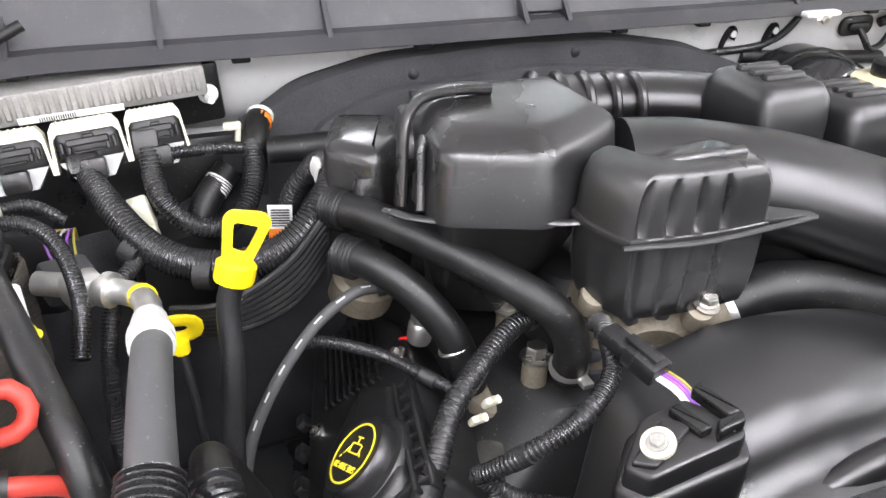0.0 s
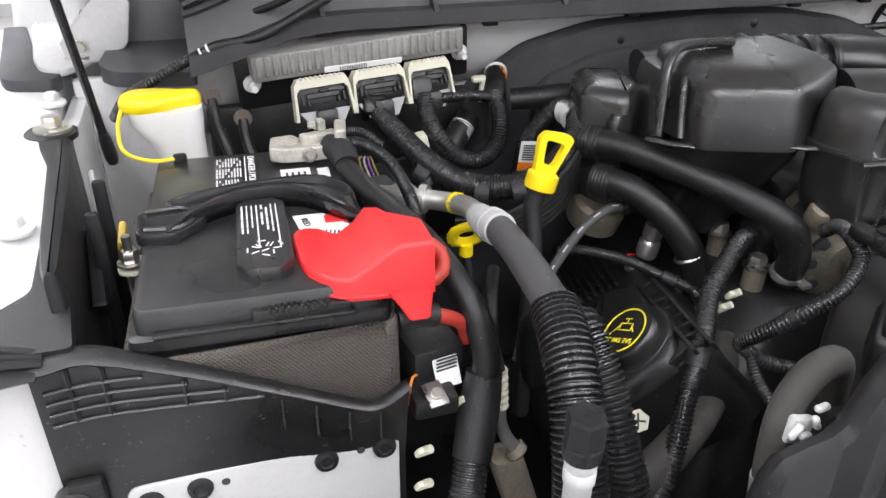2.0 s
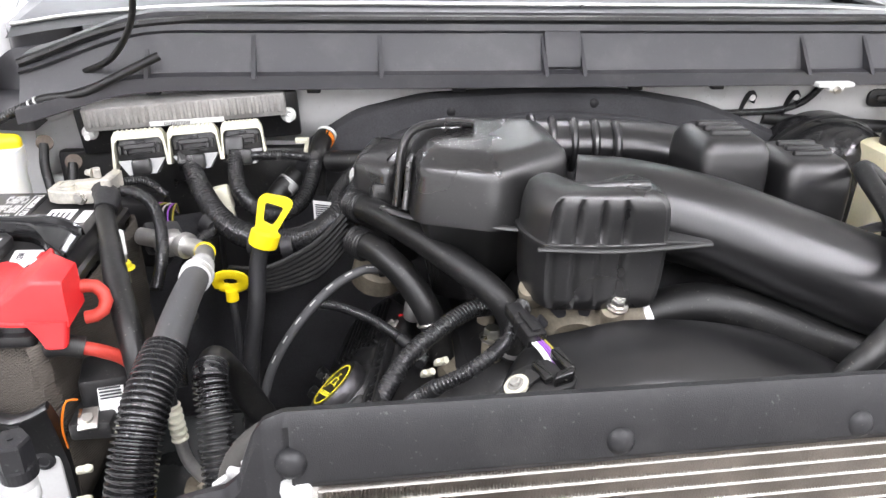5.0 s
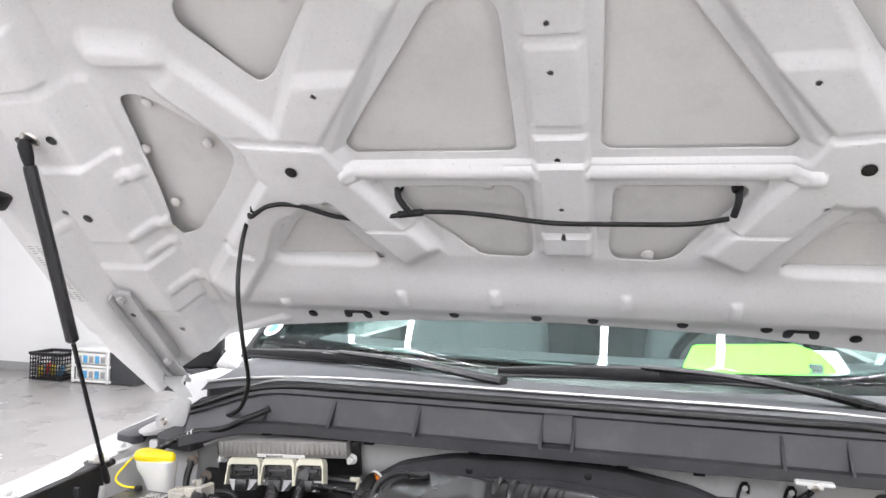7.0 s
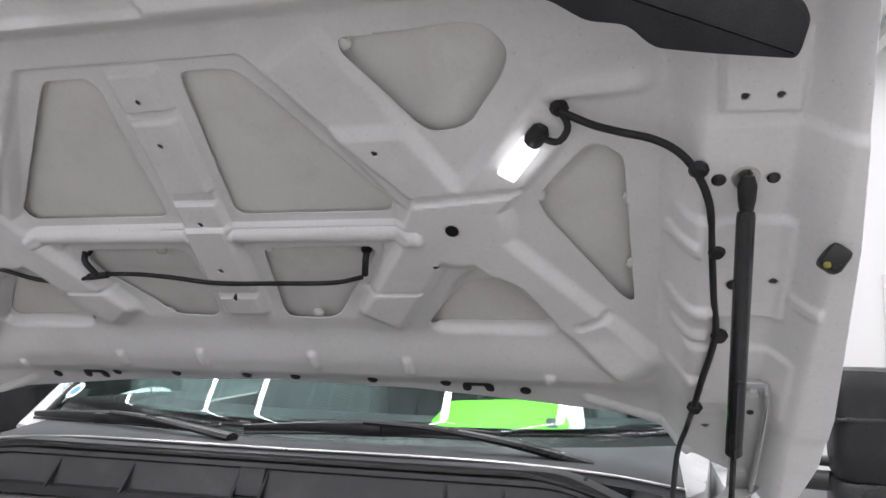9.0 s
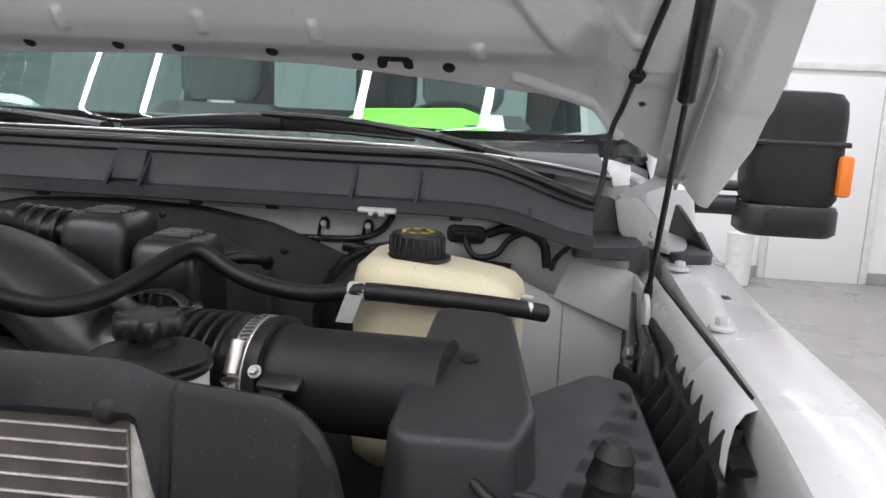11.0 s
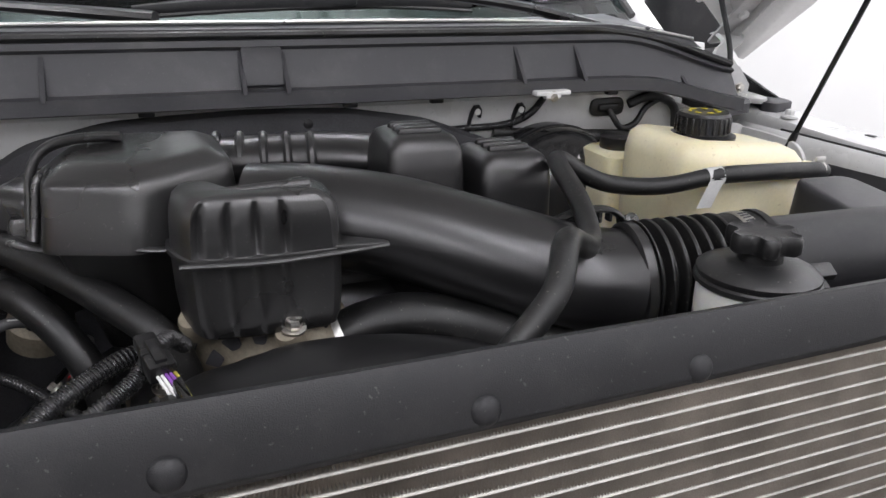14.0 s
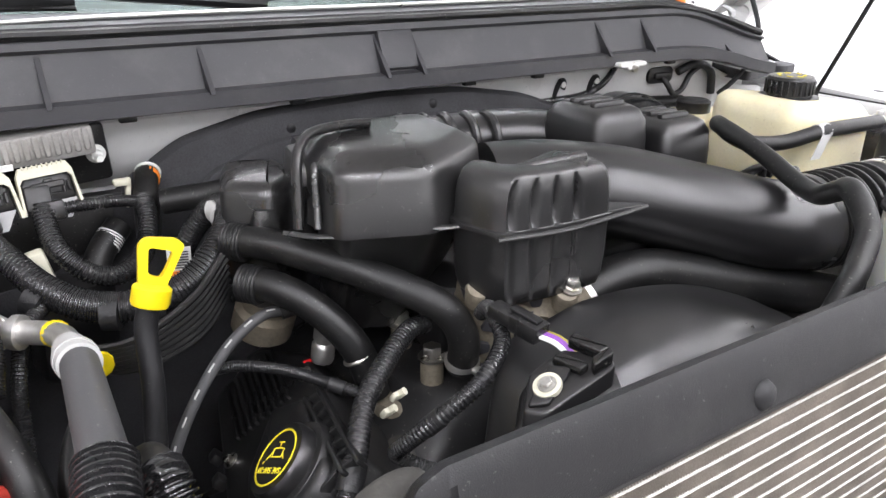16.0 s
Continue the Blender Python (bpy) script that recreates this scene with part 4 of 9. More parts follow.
def windshield():
    xs = np.linspace(-0.90, 0.90, 35)
    loops = [ws_point(xs, t) for t in np.linspace(0, 1, 13)]
    g = loft(loops, closed=False)
    ob = single("windshield", g, glass, "tinted truck windshield glass reflecting the ceiling lights", "windshield", kind="structure")
    m = ob.modifiers.new("thickness", "SOLIDIFY")
    m.thickness = 0.005
    ob.visible_shadow = False
    band = [ws_point(xs, t) + arr((0, 0.008, -0.008)) for t in (-0.02, 0.05)]
    fr = single("windshield_frit", loft(band, closed=False), black_gloss, "black ceramic band along the windshield base", "windshield band", kind="structure")
    m = fr.modifiers.new("thickness", "SOLIDIFY")
    m.thickness = 0.003


windshield()


def cab():
    c = thing("truck_cab", "white pickup cab with dark grey interior", "truck cab", (0, 2.0, 0.4))
    for s in (-1, 1):
        p = [ws_point(arr([s * 0.93]), t)[0] + arr((s * 0.012, 0.02, 0)) for t in np.linspace(-0.10, 1, 8)]
        part("pillar", tube(p, 0.035, 12, squash=(1, 0.7)), white_paint, c)
        part("glass_seal", tube([ws_point(arr([s * 0.898]), t)[0] + arr((0, -0.002, 0.002)) for t in np.linspace(-0.02, 1, 8)], 0.009, 8), rubber, c, "black rubber windshield seal")
        part("door", loft([at_z(rect(s * 0.93, 2.2, 0.13 - k * 0.02, 2.1, 0.02), z) for k, z in ((1, 0.45), (0, 0.9), (0, 1.2), (2, 1.34))]), white_paint, c)
        # added pane, tinted to hold back the bright wall behind it
        pane = part("side_window", rbox((s * 0.89, 2.3, 1.6), (0.006, 1.8, 0.56), 0.001, (0, -8 * s, 0)), dimming_glass, c, "added tinted side pane that dims the view through the windshield")
        pane.visible_shadow = False
        part("quarter_post", rbox((s * 0.80, 2.85, 1.6), (0.06, 0.14, 0.6), 0.02, (0, -8 * s, 0)), cab_dark, c)
    part("roof", loft([at_z(rect(0, 2.6, w, d, 0.12), z) for w, d, z in ((1.62, 1.64, 1.89), (1.66, 1.7, 1.915), (1.6, 1.62, 1.955), (1.3, 1.3, 1.98))]), white_paint, c)
    part("rear_wall", join(rbox((0, 3.3, 0.95), (1.7, 0.06, 0.95), 0.02), rbox((0, 3.3, 1.86), (1.6, 0.06, 0.16), 0.02), rbox((-0.72, 3.3, 1.6), (0.2, 0.06, 0.45), 0.02), rbox((0.72, 3.3, 1.6), (0.2, 0.06, 0.45), 0.02)), cab_dark, c)
    dash = loft([np.column_stack([np.linspace(-0.8, 0.8, 25), ws_base(np.linspace(-0.8, 0.8, 25)) + dy, np.full(25, z)]) for dy, z in ((0.03, 1.33), (0.05, 1.375), (0.22, 1.40), (0.42, 1.405), (0.5, 1.39), (0.54, 1.30), (0.5, 0.9))], closed=False)
    part("dashboard", dash, cab_dark, c)
    # added rear pane, same purpose as the side ones
    pane = part("rear_window", rbox((0, 3.3, 1.6), (1.26, 0.006, 0.42), 0.001), dimming_glass, c, "added tinted rear pane that dims the view through the windshield")
    pane.visible_shadow = False
    part("floor_pan", rbox((0, 2.1, 0.5), (1.7, 2.4, 0.05), 0.02), cab_dark, c)
    part("steering_wheel", turned([(0.185, -0.012), (0.2, 0), (0.185, 0.012), (0.17, 0)], (0.42, 1.74, 1.33), (0, -0.86, 0.5), 28), soft_plastic, c)
    part("rear_view_mirror", rbox((0, 1.63, 1.76), (0.24, 0.03, 0.07), 0.015), soft_plastic, c)
    return c


cab()


def seat(x, y, w, label):
    s = thing("cab_seat", label, "seat", (x, y, 0.6), "cab seats")
    part("backrest", loft([at_z(rect(x, y + 0.1 + (z - 1.0) * 0.3, w * k, 0.16 * k, 0.06), z) for k, z in ((0.9, 0.9), (1, 1.0), (1, 1.3), (0.94, 1.42), (0.75, 1.47))]), seat_cloth, s)
    part("cushion", loft([at_z(rect(x, y - 0.1, w * k, 0.5 * k, 0.08), z) for k, z in ((0.95, 0.72), (1, 0.78), (1, 0.88), (0.9, 0.93))]), seat_cloth, s)
    part("headrest", loft([at_z(rect(x, y + 0.26, 0.27 * k, 0.12 * k, 0.05), z) for k, z in ((0.8, 1.48), (1, 1.52), (1, 1.64), (0.8, 1.68))]), seat_cloth, s)


seat(-0.42, 1.95, 0.52, "grey cloth front seat with headrest in the cab")
seat(0.42, 1.95, 0.52, "grey cloth front seat with headrest in the cab")
seat(0.0, 2.75, 1.35, "grey cloth rear bench seat in the cab")



def dash_sheet():
    t = thing("green_sheet", "neon green plastic sheet lying on the dashboard", "sheet", (0.4, 1.28, 1.41))
    pl = lambda v: np.column_stack([v[:, 0] + 0.0, 1.27 + v[:, 1] * 1.6, 1.418 + v[:, 1] * 0.75 + v[:, 2]])
    part("film", slab(fillet([(0.23, -0.02), (0.27, 0.06), (0.50, 0.075), (0.545, 0.055), (0.585, -0.015)], 0.01), 0, 0.0015, 0.0004, pl), green_film, t)
    pl2 = lambda v: np.column_stack([v[:, 0] + 0.02, 1.285 + v[:, 1] * 1.6, 1.41 + v[:, 1] * 0.75 + v[:, 2]])
    part("backing", slab(fillet([(0.28, -0.02), (0.30, 0.06), (0.57, 0.07), (0.59, -0.02)], 0.006), 0, 0.001, 0.0003, pl2), label_white, t, "white paper backing")
    part("hole", slab(rect(0.527, 0.02, 0.03, 0.014, 0.006), 0.002, 0.0026, 0.0003, pl), cab_dark, t)


dash_sheet()
sc = ws_point(arr([-0.85]), 0.09)[0]
st = thing("windshield_sticker", "round white sticker on the windshield corner", "sticker", tuple(sc))
part("disc", turned([(0.03, 0), (0.03, 0.0006)], sc + arr((0, -0.006, 0.008)), (-0.25, -0.58, 0.75), 24), label_white, st)
part("print", turned([(0.017, 0.0008), (0.017, 0.0011)], sc + arr((0, -0.006, 0.008)), (-0.25, -0.58, 0.75), 16), blue_bin, st)


def wiper(name_pts, blade, grp="windshield wipers"):
    w = thing("windshield_wiper", "black flat windshield wiper resting on the glass", "wiper", tuple(blade[0]), grp)
    part("blade", tube(blade, [0.006, 0.011, 0.014, 0.011, 0.006], 8, squash=(0.8, 1.2)), soft_plastic, w)
    part("rubber", tube([(p[0], p[1] - 0.004, p[2] - 0.011) for p in blade], 0.004, 6), rubber, w)
    part("arm", tube(name_pts, [0.008, 0.010, 0.013, 0.015], 8, squash=(1.2, 0.7)), black_plastic, w)
    part("yoke", rbox(blade[2], (0.09, 0.02, 0.02), 0.006), soft_plastic, w)


wiper([(0.15, 1.076, 1.445), (0.30, 1.062, 1.440), (0.47, 1.045, 1.421), (0.634, 1.05, 1.386)], [(-0.157, 1.118, 1.413), (0.0, 1.093, 1.424), (0.145, 1.076, 1.430), (0.29, 1.112, 1.427), (0.43, 1.162, 1.4185)])
wiper([(-0.555, 1.166, 1.425), (-0.40, 1.112, 1.424), (-0.25, 1.052, 1.416), (-0.125, 1.006, 1.407)], [(-0.875, 1.265, 1.397), (-0.72, 1.21, 1.406), (-0.56, 1.167, 1.412), (-0.45, 1.145, 1.413), (-0.36, 1.13, 1.412)])


def cowl():
    c = thing("cowl_cover", "dark grey ribbed plastic cowl panel below the windshield", "cowl panel", (0, 0.87, 1.31))
    xs = np.linspace(-0.74, 0.76, 76)
    bow = lambda x: -0.012 + 0.05 * smoothstep(0.52, 0.78, np.abs(x)) * -1
    drop = lambda x: -0.055 * smoothstep(0.56, 0.78, np.abs(x))
    prof = [(0.855, 1.300, 0.2), (0.845, 1.303, 0.2), (0.845, 1.322, 0.2), (0.862, 1.324, 0.2), (0.864, 1.33, 0.3), (0.885, 1.373, 0.8), (0.878, 1.378, 0.8), (0.882, 1.386, 1), (0.905, 1.390, 1), (0.905, 1.399, 1), (0.93, 1.401, 1), (0.96, 1.398, 0.9)]
    loops = [np.column_stack([xs, y + bow(xs) + 0 * xs, z + drop(xs) * k - 0.03 * (1 - k) * smoothstep(0.6, 0.78, np.abs(xs))]) for y, z, k in prof]
    part("panel", loft(loops, closed=False), cowl_plastic, c)
    for x in (-0.582, -0.44, -0.264, -0.025, 0.032, 0.384, 0.488, 0.665):
        k = float(smoothstep(0.56, 0.78, abs(x)))
        tri_o = [(0.838, 1.320), (0.868, 1.318), (0.889, 1.376 - 0.03 * k)]
        pl = lambda v, x=x, k=k: np.column_stack([v[:, 2] + x, v[:, 0] - 0.012 - 0.03 * k, v[:, 1] - 0.02 * k])
        part("gusset", slab(tri_o, -0.003, 0.003, 0.0008, pl), cowl_plastic, c)
    part("seam", rbox((0.003, 0.8665, 1.348), (0.055, 0.028, 0.054), 0.003, (-25, 0, 0)), cowl_plastic, c)
    part("lip_seal", tube([(x, 0.888 + float(bow(x)), 1.392 + float(drop(x))) for x in np.linspace(-0.74, 0.76, 14)], 0.006, 8), rubber, c, "black rubber lip seal")
    for x in (-0.58, -0.36, -0.15, 0.12, 0.25, 0.55, 0.655):
        part("push_pin", rbox((x, 0.852, 1.298), (0.02, 0.012, 0.009), 0.002), soft_plastic, c)
    for x in (-0.43, 0.2, 0.63):
        part("pin_hole", turned([(0.004, 0), (0.004, 0.001)], (x, 0.885, 1.392), (0, -0.5, 0.9), 10), print_shade_dark, c)
    # painted ledge with louvres between the seal and the glass
    up = thing("cowl_grille", "dark grey cowl ledge with a bright front edge", "cowl grille", (0, 0.95, 1.38))
    xs = np.linspace(-0.80, 0.80, 45)
    loops = [np.column_stack([xs, 0.925 + 0.06 * (np.abs(xs) / 0.8) ** 2 + a * (ws_base(xs) - 0.925 - 0.06 * (np.abs(xs) / 0.8) ** 2), np.full(45, z) - 0.04 * (np.abs(xs) / 0.8) ** 4 * (1 - a)]) for a, z in ((-0.1, 1.395), (0, 1.404), (0.5, 1.401), (1.1, 1.392))]
    part("ledge", loft(loops, closed=False), cab_dark, up)
    part("bright_edge", tube([(x, 0.922 + 0.06 * (abs(x) / 0.8) ** 2, 1.406 - 0.04 * (abs(x) / 0.8) ** 4) for x in np.linspace(-0.8, 0.8, 17)], 0.0028, 8), bare_alu, up, "thin bright edge")
    for s in (-1, 1):
        part("end_cap", loft([at_z(fillet([(s * 0.70, 0.985), (s * 0.80, 0.975), (s * 0.84, 1.06), (s * 0.875, 1.34), (s * 0.80, 1.28)], 0.02), (lambda l, z=z: z - 0.30 * np.maximum(np.abs(l[:, 0]) - 0.73, 0) + 0.12 * (l[:, 1] - 1.1))) for z in (1.27, 1.380, 1.388)]), shaded_white_paint if s > 0 else cowl_plastic, up, "white painted cowl corner" if s > 0 else "dark plastic cowl corner")
        part("end_panel", slab(fillet([(0.72, 1.24), (0.855, 1.24), (0.845, 1.30), (0.80, 1.335), (0.72, 1.345)], 0.01), 0, 0.006, 0.002, lambda v, s=s: np.column_stack([s * v[:, 0], 0.935 + v[:, 2] + 0.25 * (v[:, 1] - 1.24), v[:, 1]])), cowl_plastic, up, "dark plastic cowl end")
        part("shoulder", loft([at_z(fillet([(s * 0.735, 0.82), (s * 0.825, 0.838), (s * 0.845, 0.868), (s * 0.835, 0.95), (s * 0.735, 0.96)], 0.012), (lambda l, z=z: z + 0.08 * (l[:, 1] - 0.84) * (z > 1.262))) for z in (1.252, 1.264, 1.270)]), cowl_plastic, up, "black plastic cowl end")


cowl()


def firewall():
    single("firewall", join(rbox((0, 0.91, 1.06), (1.46, 0.02, 0.52), 0.004), rbox((-0.78, 0.91, 1.02), (0.10, 0.02, 0.44), 0.004), rbox((0.78, 0.91, 1.02), (0.10, 0.02, 0.44), 0.004)), white_paint, "white painted firewall behind the engine", "firewall", kind="structure")
    lip = np.column_stack([np.linspace(-0.76, 0.78, 60), np.full(60, 0.868), np.full(60, 1.300) - 0.05 * smoothstep(0.6, 0.78, np.abs(np.linspace(-0.76, 0.78, 60)))])
    l2 = lip + arr((0, 0.022, -0.03))
    l3 = lip + arr((0, 0.028, -0.09))
    ob = single("firewall_flange", loft([lip, lip + arr((0, 0.016, -0.010)), l2, l3], closed=False), white_paint, "white painted flange under the cowl", "flange", kind="structure")
    m = ob.modifiers.new("thickness", "SOLIDIFY")
    m.thickness = 0.002
    o = fillet([(-0.66, 0.72), (-0.66, 1.10), (-0.48, 1.12), (-0.40, 1.16), (-0.395, 1.195), (-0.375, 1.215), (-0.30, 1.262), (-0.20, 1.285), (-0.02, 1.294), (0.12, 1.288), (0.24, 1.268), (0.33, 1.235), (0.42, 1.20), (0.46, 1.10), (0.66, 1.05), (0.66, 0.72)], 0.02)
    pl = lambda v: np.column_stack([v[:, 0], 0.9 - v[:, 2] + 0.0 * v[:, 1], v[:, 1]])
    ins = thing("firewall_insulation", "dark grey moulded insulation pad on the firewall", "insulation pad", (0, 0.88, 0.8))
    part("pad", slab(o, 0.0, 0.045, 0.018, pl), foam_black, ins)
    part("raised_panel", slab(fillet([(-0.30, 1.08), (-0.29, 1.215), (-0.20, 1.25), (0.0, 1.265), (0.16, 1.25), (0.25, 1.21), (0.26, 1.08)], 0.03), 0.04, 0.06, 0.012, pl), foam_black, ins)
    for x, z in ((-0.34, 1.19), (-0.16, 1.262), (0.06, 1.272), (0.27, 1.225)):
        part("retainer", turned([(0.007, 0), (0.007, 0.002), (0.004, 0.004)], (x, 0.857, z), (0, -1, 0), 14), soft_plastic, ins)
    for s in (-1, 1):
        # black trim plate, mirrored to the left to paint a cavity's shade
        q = fillet([(0.886, 0.876), (0.896, 0.852), (0.944, 0.862), (0.955, 0.885), (0.985, 1.08), (0.995, 1.145), (0.965, 1.145), (0.93, 0.98), (0.915, 0.935)], 0.01) * arr((s, 1))
        single("fender_corner_trim", slab(q if s > 0 else q[::-1], 1.245, 1.2625, 0.001), print_shade_dark, "black plate at the fender and hinge corner, on the left standing in for a shaded cavity", "corner trim")
    fin = slab(fillet([(0.895, 1.258), (1.03, 1.316), (1.05, 1.322), (1.075, 1.258)], 0.004), 0, 0.008, 0.002, lambda v: np.column_stack([0.922 + 0.19 * (1.045 - v[:, 0]) + v[:, 2], v[:, 0], v[:, 1]]))
    single("corner_fin", fin, soft_plastic, "upright black plastic corner fin beside the hood hinge", "corner trim")


firewall()

# ---- fenders and bay walls ----


def fender(s):
    f = thing("fender", "white painted front fender beside the engine bay", "fender", (s * 0.95, 0.5, 0.6), "front fenders")
    prof = [(0.872, 0.9), (0.868, 1.19), (0.866, 1.226), (0.870, 1.233), (0.882, 1.236), (0.93, 1.237), (0.965, 1.229), (0.99, 1.2), (1.003, 1.13), (1.008, 0.95), (0.995, 0.62)]
    loops = []
    lead = 0.10 if s < 0 else 0.03
    for y in sorted([*np.linspace(-0.15, 1.16, 60), 0.3915, 0.392, 0.3925, 0.3985, 0.4045, 0.405, 0.4055]):
        sh = lead * (y - 0.5) - (0.010 if s < 0 else 0)
        dip = 0.066 * smoothstep(0.52, 0.45, y) + 0.32 * float(np.interp(y, [0.392, 0.405], [1, 0])) if s < 0 else 0.05 * smoothstep(0.35, -0.15, y)
        loops.append(arr([(s * (x + sh), y, z + 0.02 * smoothstep(0.6, 1.1, y) - dip) for x, z in prof]))
    ob = part("panel", loft(loops, closed=False), white_paint, f)
    m = ob.modifiers.new("thickness", "SOLIDIFY")
    m.thickness = 0.0018
    for y, x in ((0.515, 0.882), (0.815, 0.892)):
        part("washer", turned([(0.0145, 0), (0.0145, 0.003), (0.012, 0.005)], (s * x, y, 1.237 + 0.02 * float(smoothstep(0.6, 1.1, y))), (0, 0, 1), 20), white_paint, f)
        part("bolt", hexnut((s * x, y, 1.242 + 0.02 * float(smoothstep(0.6, 1.1, y))), 0.008, 0.009), white_paint, f)
    part("slot", slab(rect(s * 0.926, 0.676, 0.010, 0.018, 0.004), 1.2355, 1.2395, 0.0004), print_shade_dark, f)
    if s > 0:
        line = [(0.8635, 1.224), (0.860, 1.226), (0.852, 1.222), (0.8445, 1.21), (0.8415, 1.19), (0.84, 1.0), (0.84, 0.7)]
        ap = part("inner_apron", loft([arr([(x, y, z) for x, z in line]) for y in np.linspace(0.30, 0.90, 13)], closed=False), white_paint, f)
        m = ap.modifiers.new("thickness", "SOLIDIFY")
        m.thickness = 0.0018
        # black tube drawn as the dark line of the gap beside the apron
        part("seam", tube([(0.8645, y, 1.2275) for y in np.linspace(0.32, 0.8, 8)], 0.0032, 6), rubber, f, "black tube standing in for the shaded gap between fender and apron")
        pl = lambda v: np.column_stack([0.84 - v[:, 2], v[:, 0], v[:, 1]])
        # no cut-out: a dark sheet on the apron carries the opening's shade
        part("access_opening", slab(fillet([(0.53, 1.10), (0.54, 1.205), (0.70, 1.20), (0.715, 1.185), (0.72, 1.10)], 0.012), 0.001, 0.003, 0.0005, pl), print_shade_dark, f, "dark sheet standing in for a shaded opening in the inner fender")
        part("strut_plate", slab(fillet([(0.695, 1.02), (0.71, 1.20), (0.735, 1.222), (0.80, 1.225), (0.88, 1.225), (0.88, 1.02)], 0.015), 0, 0.008, 0.003, pl), white_paint, f)
        part("corner_gusset", slab(fillet([(0.70, 1.175), (0.70, 1.22), (0.75, 1.236), (0.83, 1.23), (0.842, 1.215), (0.842, 1.13)], 0.012), 0, 0.004, 0.001, lambda v: np.column_stack([v[:, 0], 0.86 - v[:, 2] + 0.3 * (0.84 - v[:, 0]), v[:, 1]])), white_paint, f)
    else:
        part("inner_apron", join(rbox((s * 0.875, 0.80, 1.0), (0.02, 0.20, 0.46), 0.004), rbox((s * 0.82, 0.895, 1.1), (0.12, 0.02, 0.30), 0.004)), white_paint, f)
    return f


fender(-1)
fender(1)
bayfloor = single("bay_floor", rbox((0, 0.45, 0.62), (1.9, 1.1, 0.04), 0.01), black_plastic, "dark underside of the engine bay", "bay floor", kind="structure")
for s in (-1, 1):
    single("wheel_liner", loft([at_z(rect(s * 0.78, 0.4, 0.16, 1.1, 0.03), z) for z in (0.64, 0.82, 0.84)]), soft_plastic, "black plastic wheel-arch liner beside the engine", "liner", kind="structure")
single("front_closure", rbox((0, 0.0, 0.75), (1.86, 0.06, 0.7), 0.02), white_paint, "white painted front end of the truck", "front end", kind="structure")


def side_mirror(s):
    m = thing("side_mirror", "large black telescopic tow mirror with amber signal lamp", "side mirror", (s * 1.3, 1.65, 1.2), "side mirrors")
    x, y = s * 1.305, 1.66
    part("housing", loft([at_z(rect(x, y, 0.226 * k, 0.15 * k, 0.05), z) for k, z in ((0.9, 1.285), (0.97, 1.30), (1, 1.34), (1, 1.50), (0.97, 1.535), (0.86, 1.555), (0.6, 1.56))]), soft_plastic, m)
    part("lower_shell", loft([at_z(rect(x, y, 0.232 * k, 0.155 * k, 0.05), z) for k, z in ((0.9, 1.205), (1, 1.215), (1, 1.27), (0.95, 1.282))]), black_plastic, m)
    part("trim_band", rbox((x, y, 1.435), (0.229, 0.154, 0.014), 0.005), black_plastic, m)
    part("arm", tube([(s * 1.0, 1.78, 1.25), (s * 1.1, 1.74, 1.262), (s * 1.2, 1.69, 1.268)], 0.026, 12), black_plastic, m)
    part("arm", tube([(s * 1.0, 1.78, 1.31), (s * 1.1, 1.74, 1.315), (s * 1.2, 1.69, 1.318)], 0.014, 12), black_plastic, m)
    part("signal_lamp", rbox((s * 1.412, 1.615, 1.36), (0.034, 0.08, 0.10), 0.010), orange_plastic, m, "amber signal lens")


side_mirror(-1)
side_mirror(1)

# ---- front of the bay: condenser and shroud ----


def condenser():
    c = thing("condenser", "aluminium air-conditioning condenser with bright tubes and dusty fins", "condenser", (0, 0.13, 0.8))
    y0, x0, x1, pitch, n = 0.15, -0.345, 0.398, 0.0132, 30
    slope = 0.0155
    fx = np.arange(x0, x1, 0.00115)
    up = np.where(np.arange(len(fx)) % 2, 0.0058, -0.0058)
    for k in range(n):
        zt = 1.2195 + slope * (fx + 0.05) - pitch * k
        z = zt + 0.5 * pitch + up
        if k < 24:
            a = np.column_stack([fx, np.full(len(fx), y0 - 0.0008), z])
            b = np.column_stack([fx, np.full(len(fx), y0 + 0.019), z])
            part("fin_strip", loft([a, b], closed=False), fin_metal, c, smooth=False)
        part("flat_tube", rbox(((x0 + x1) / 2, y0 + 0.009, 1.2203 + slope * (x0 + x1) / 2 - pitch * k), (x1 - x0, 0.021, 0.0025), 0.001, (0, -math.degrees(slope), 0), seg=1), tube_metal, c)
    part("fin_core", rbox(((x0 + x1) / 2, y0 + 0.0075, 1.03), (x1 - x0, 0.003, 0.385), 0.001), fin_metal, c)
    for x in (x0 - 0.006, x1 + 0.010):
        part("end_tank", turned([(0.010, 0), (0.0115, 0.004), (0.0115, 0.436), (0.009, 0.44), (0.002, 0.441)], (x, y0 + 0.009, 0.80), (0, 0, 1), 18), tube_metal, c)
    # dark sheet painted as the shade behind the fins
    part("back_plate", rbox((0.027, y0 + 0.03, 1.02), (0.74, 0.004, 0.42), 0.001), print_shade_dark, c)
    for z in (1.20, 1.165, 1.14):
        part("bracket_tab", rbox((x1 + 0.034, y0 + 0.012, z), (0.03, 0.006, 0.006), 0.001), soft_plastic, c)


condenser()


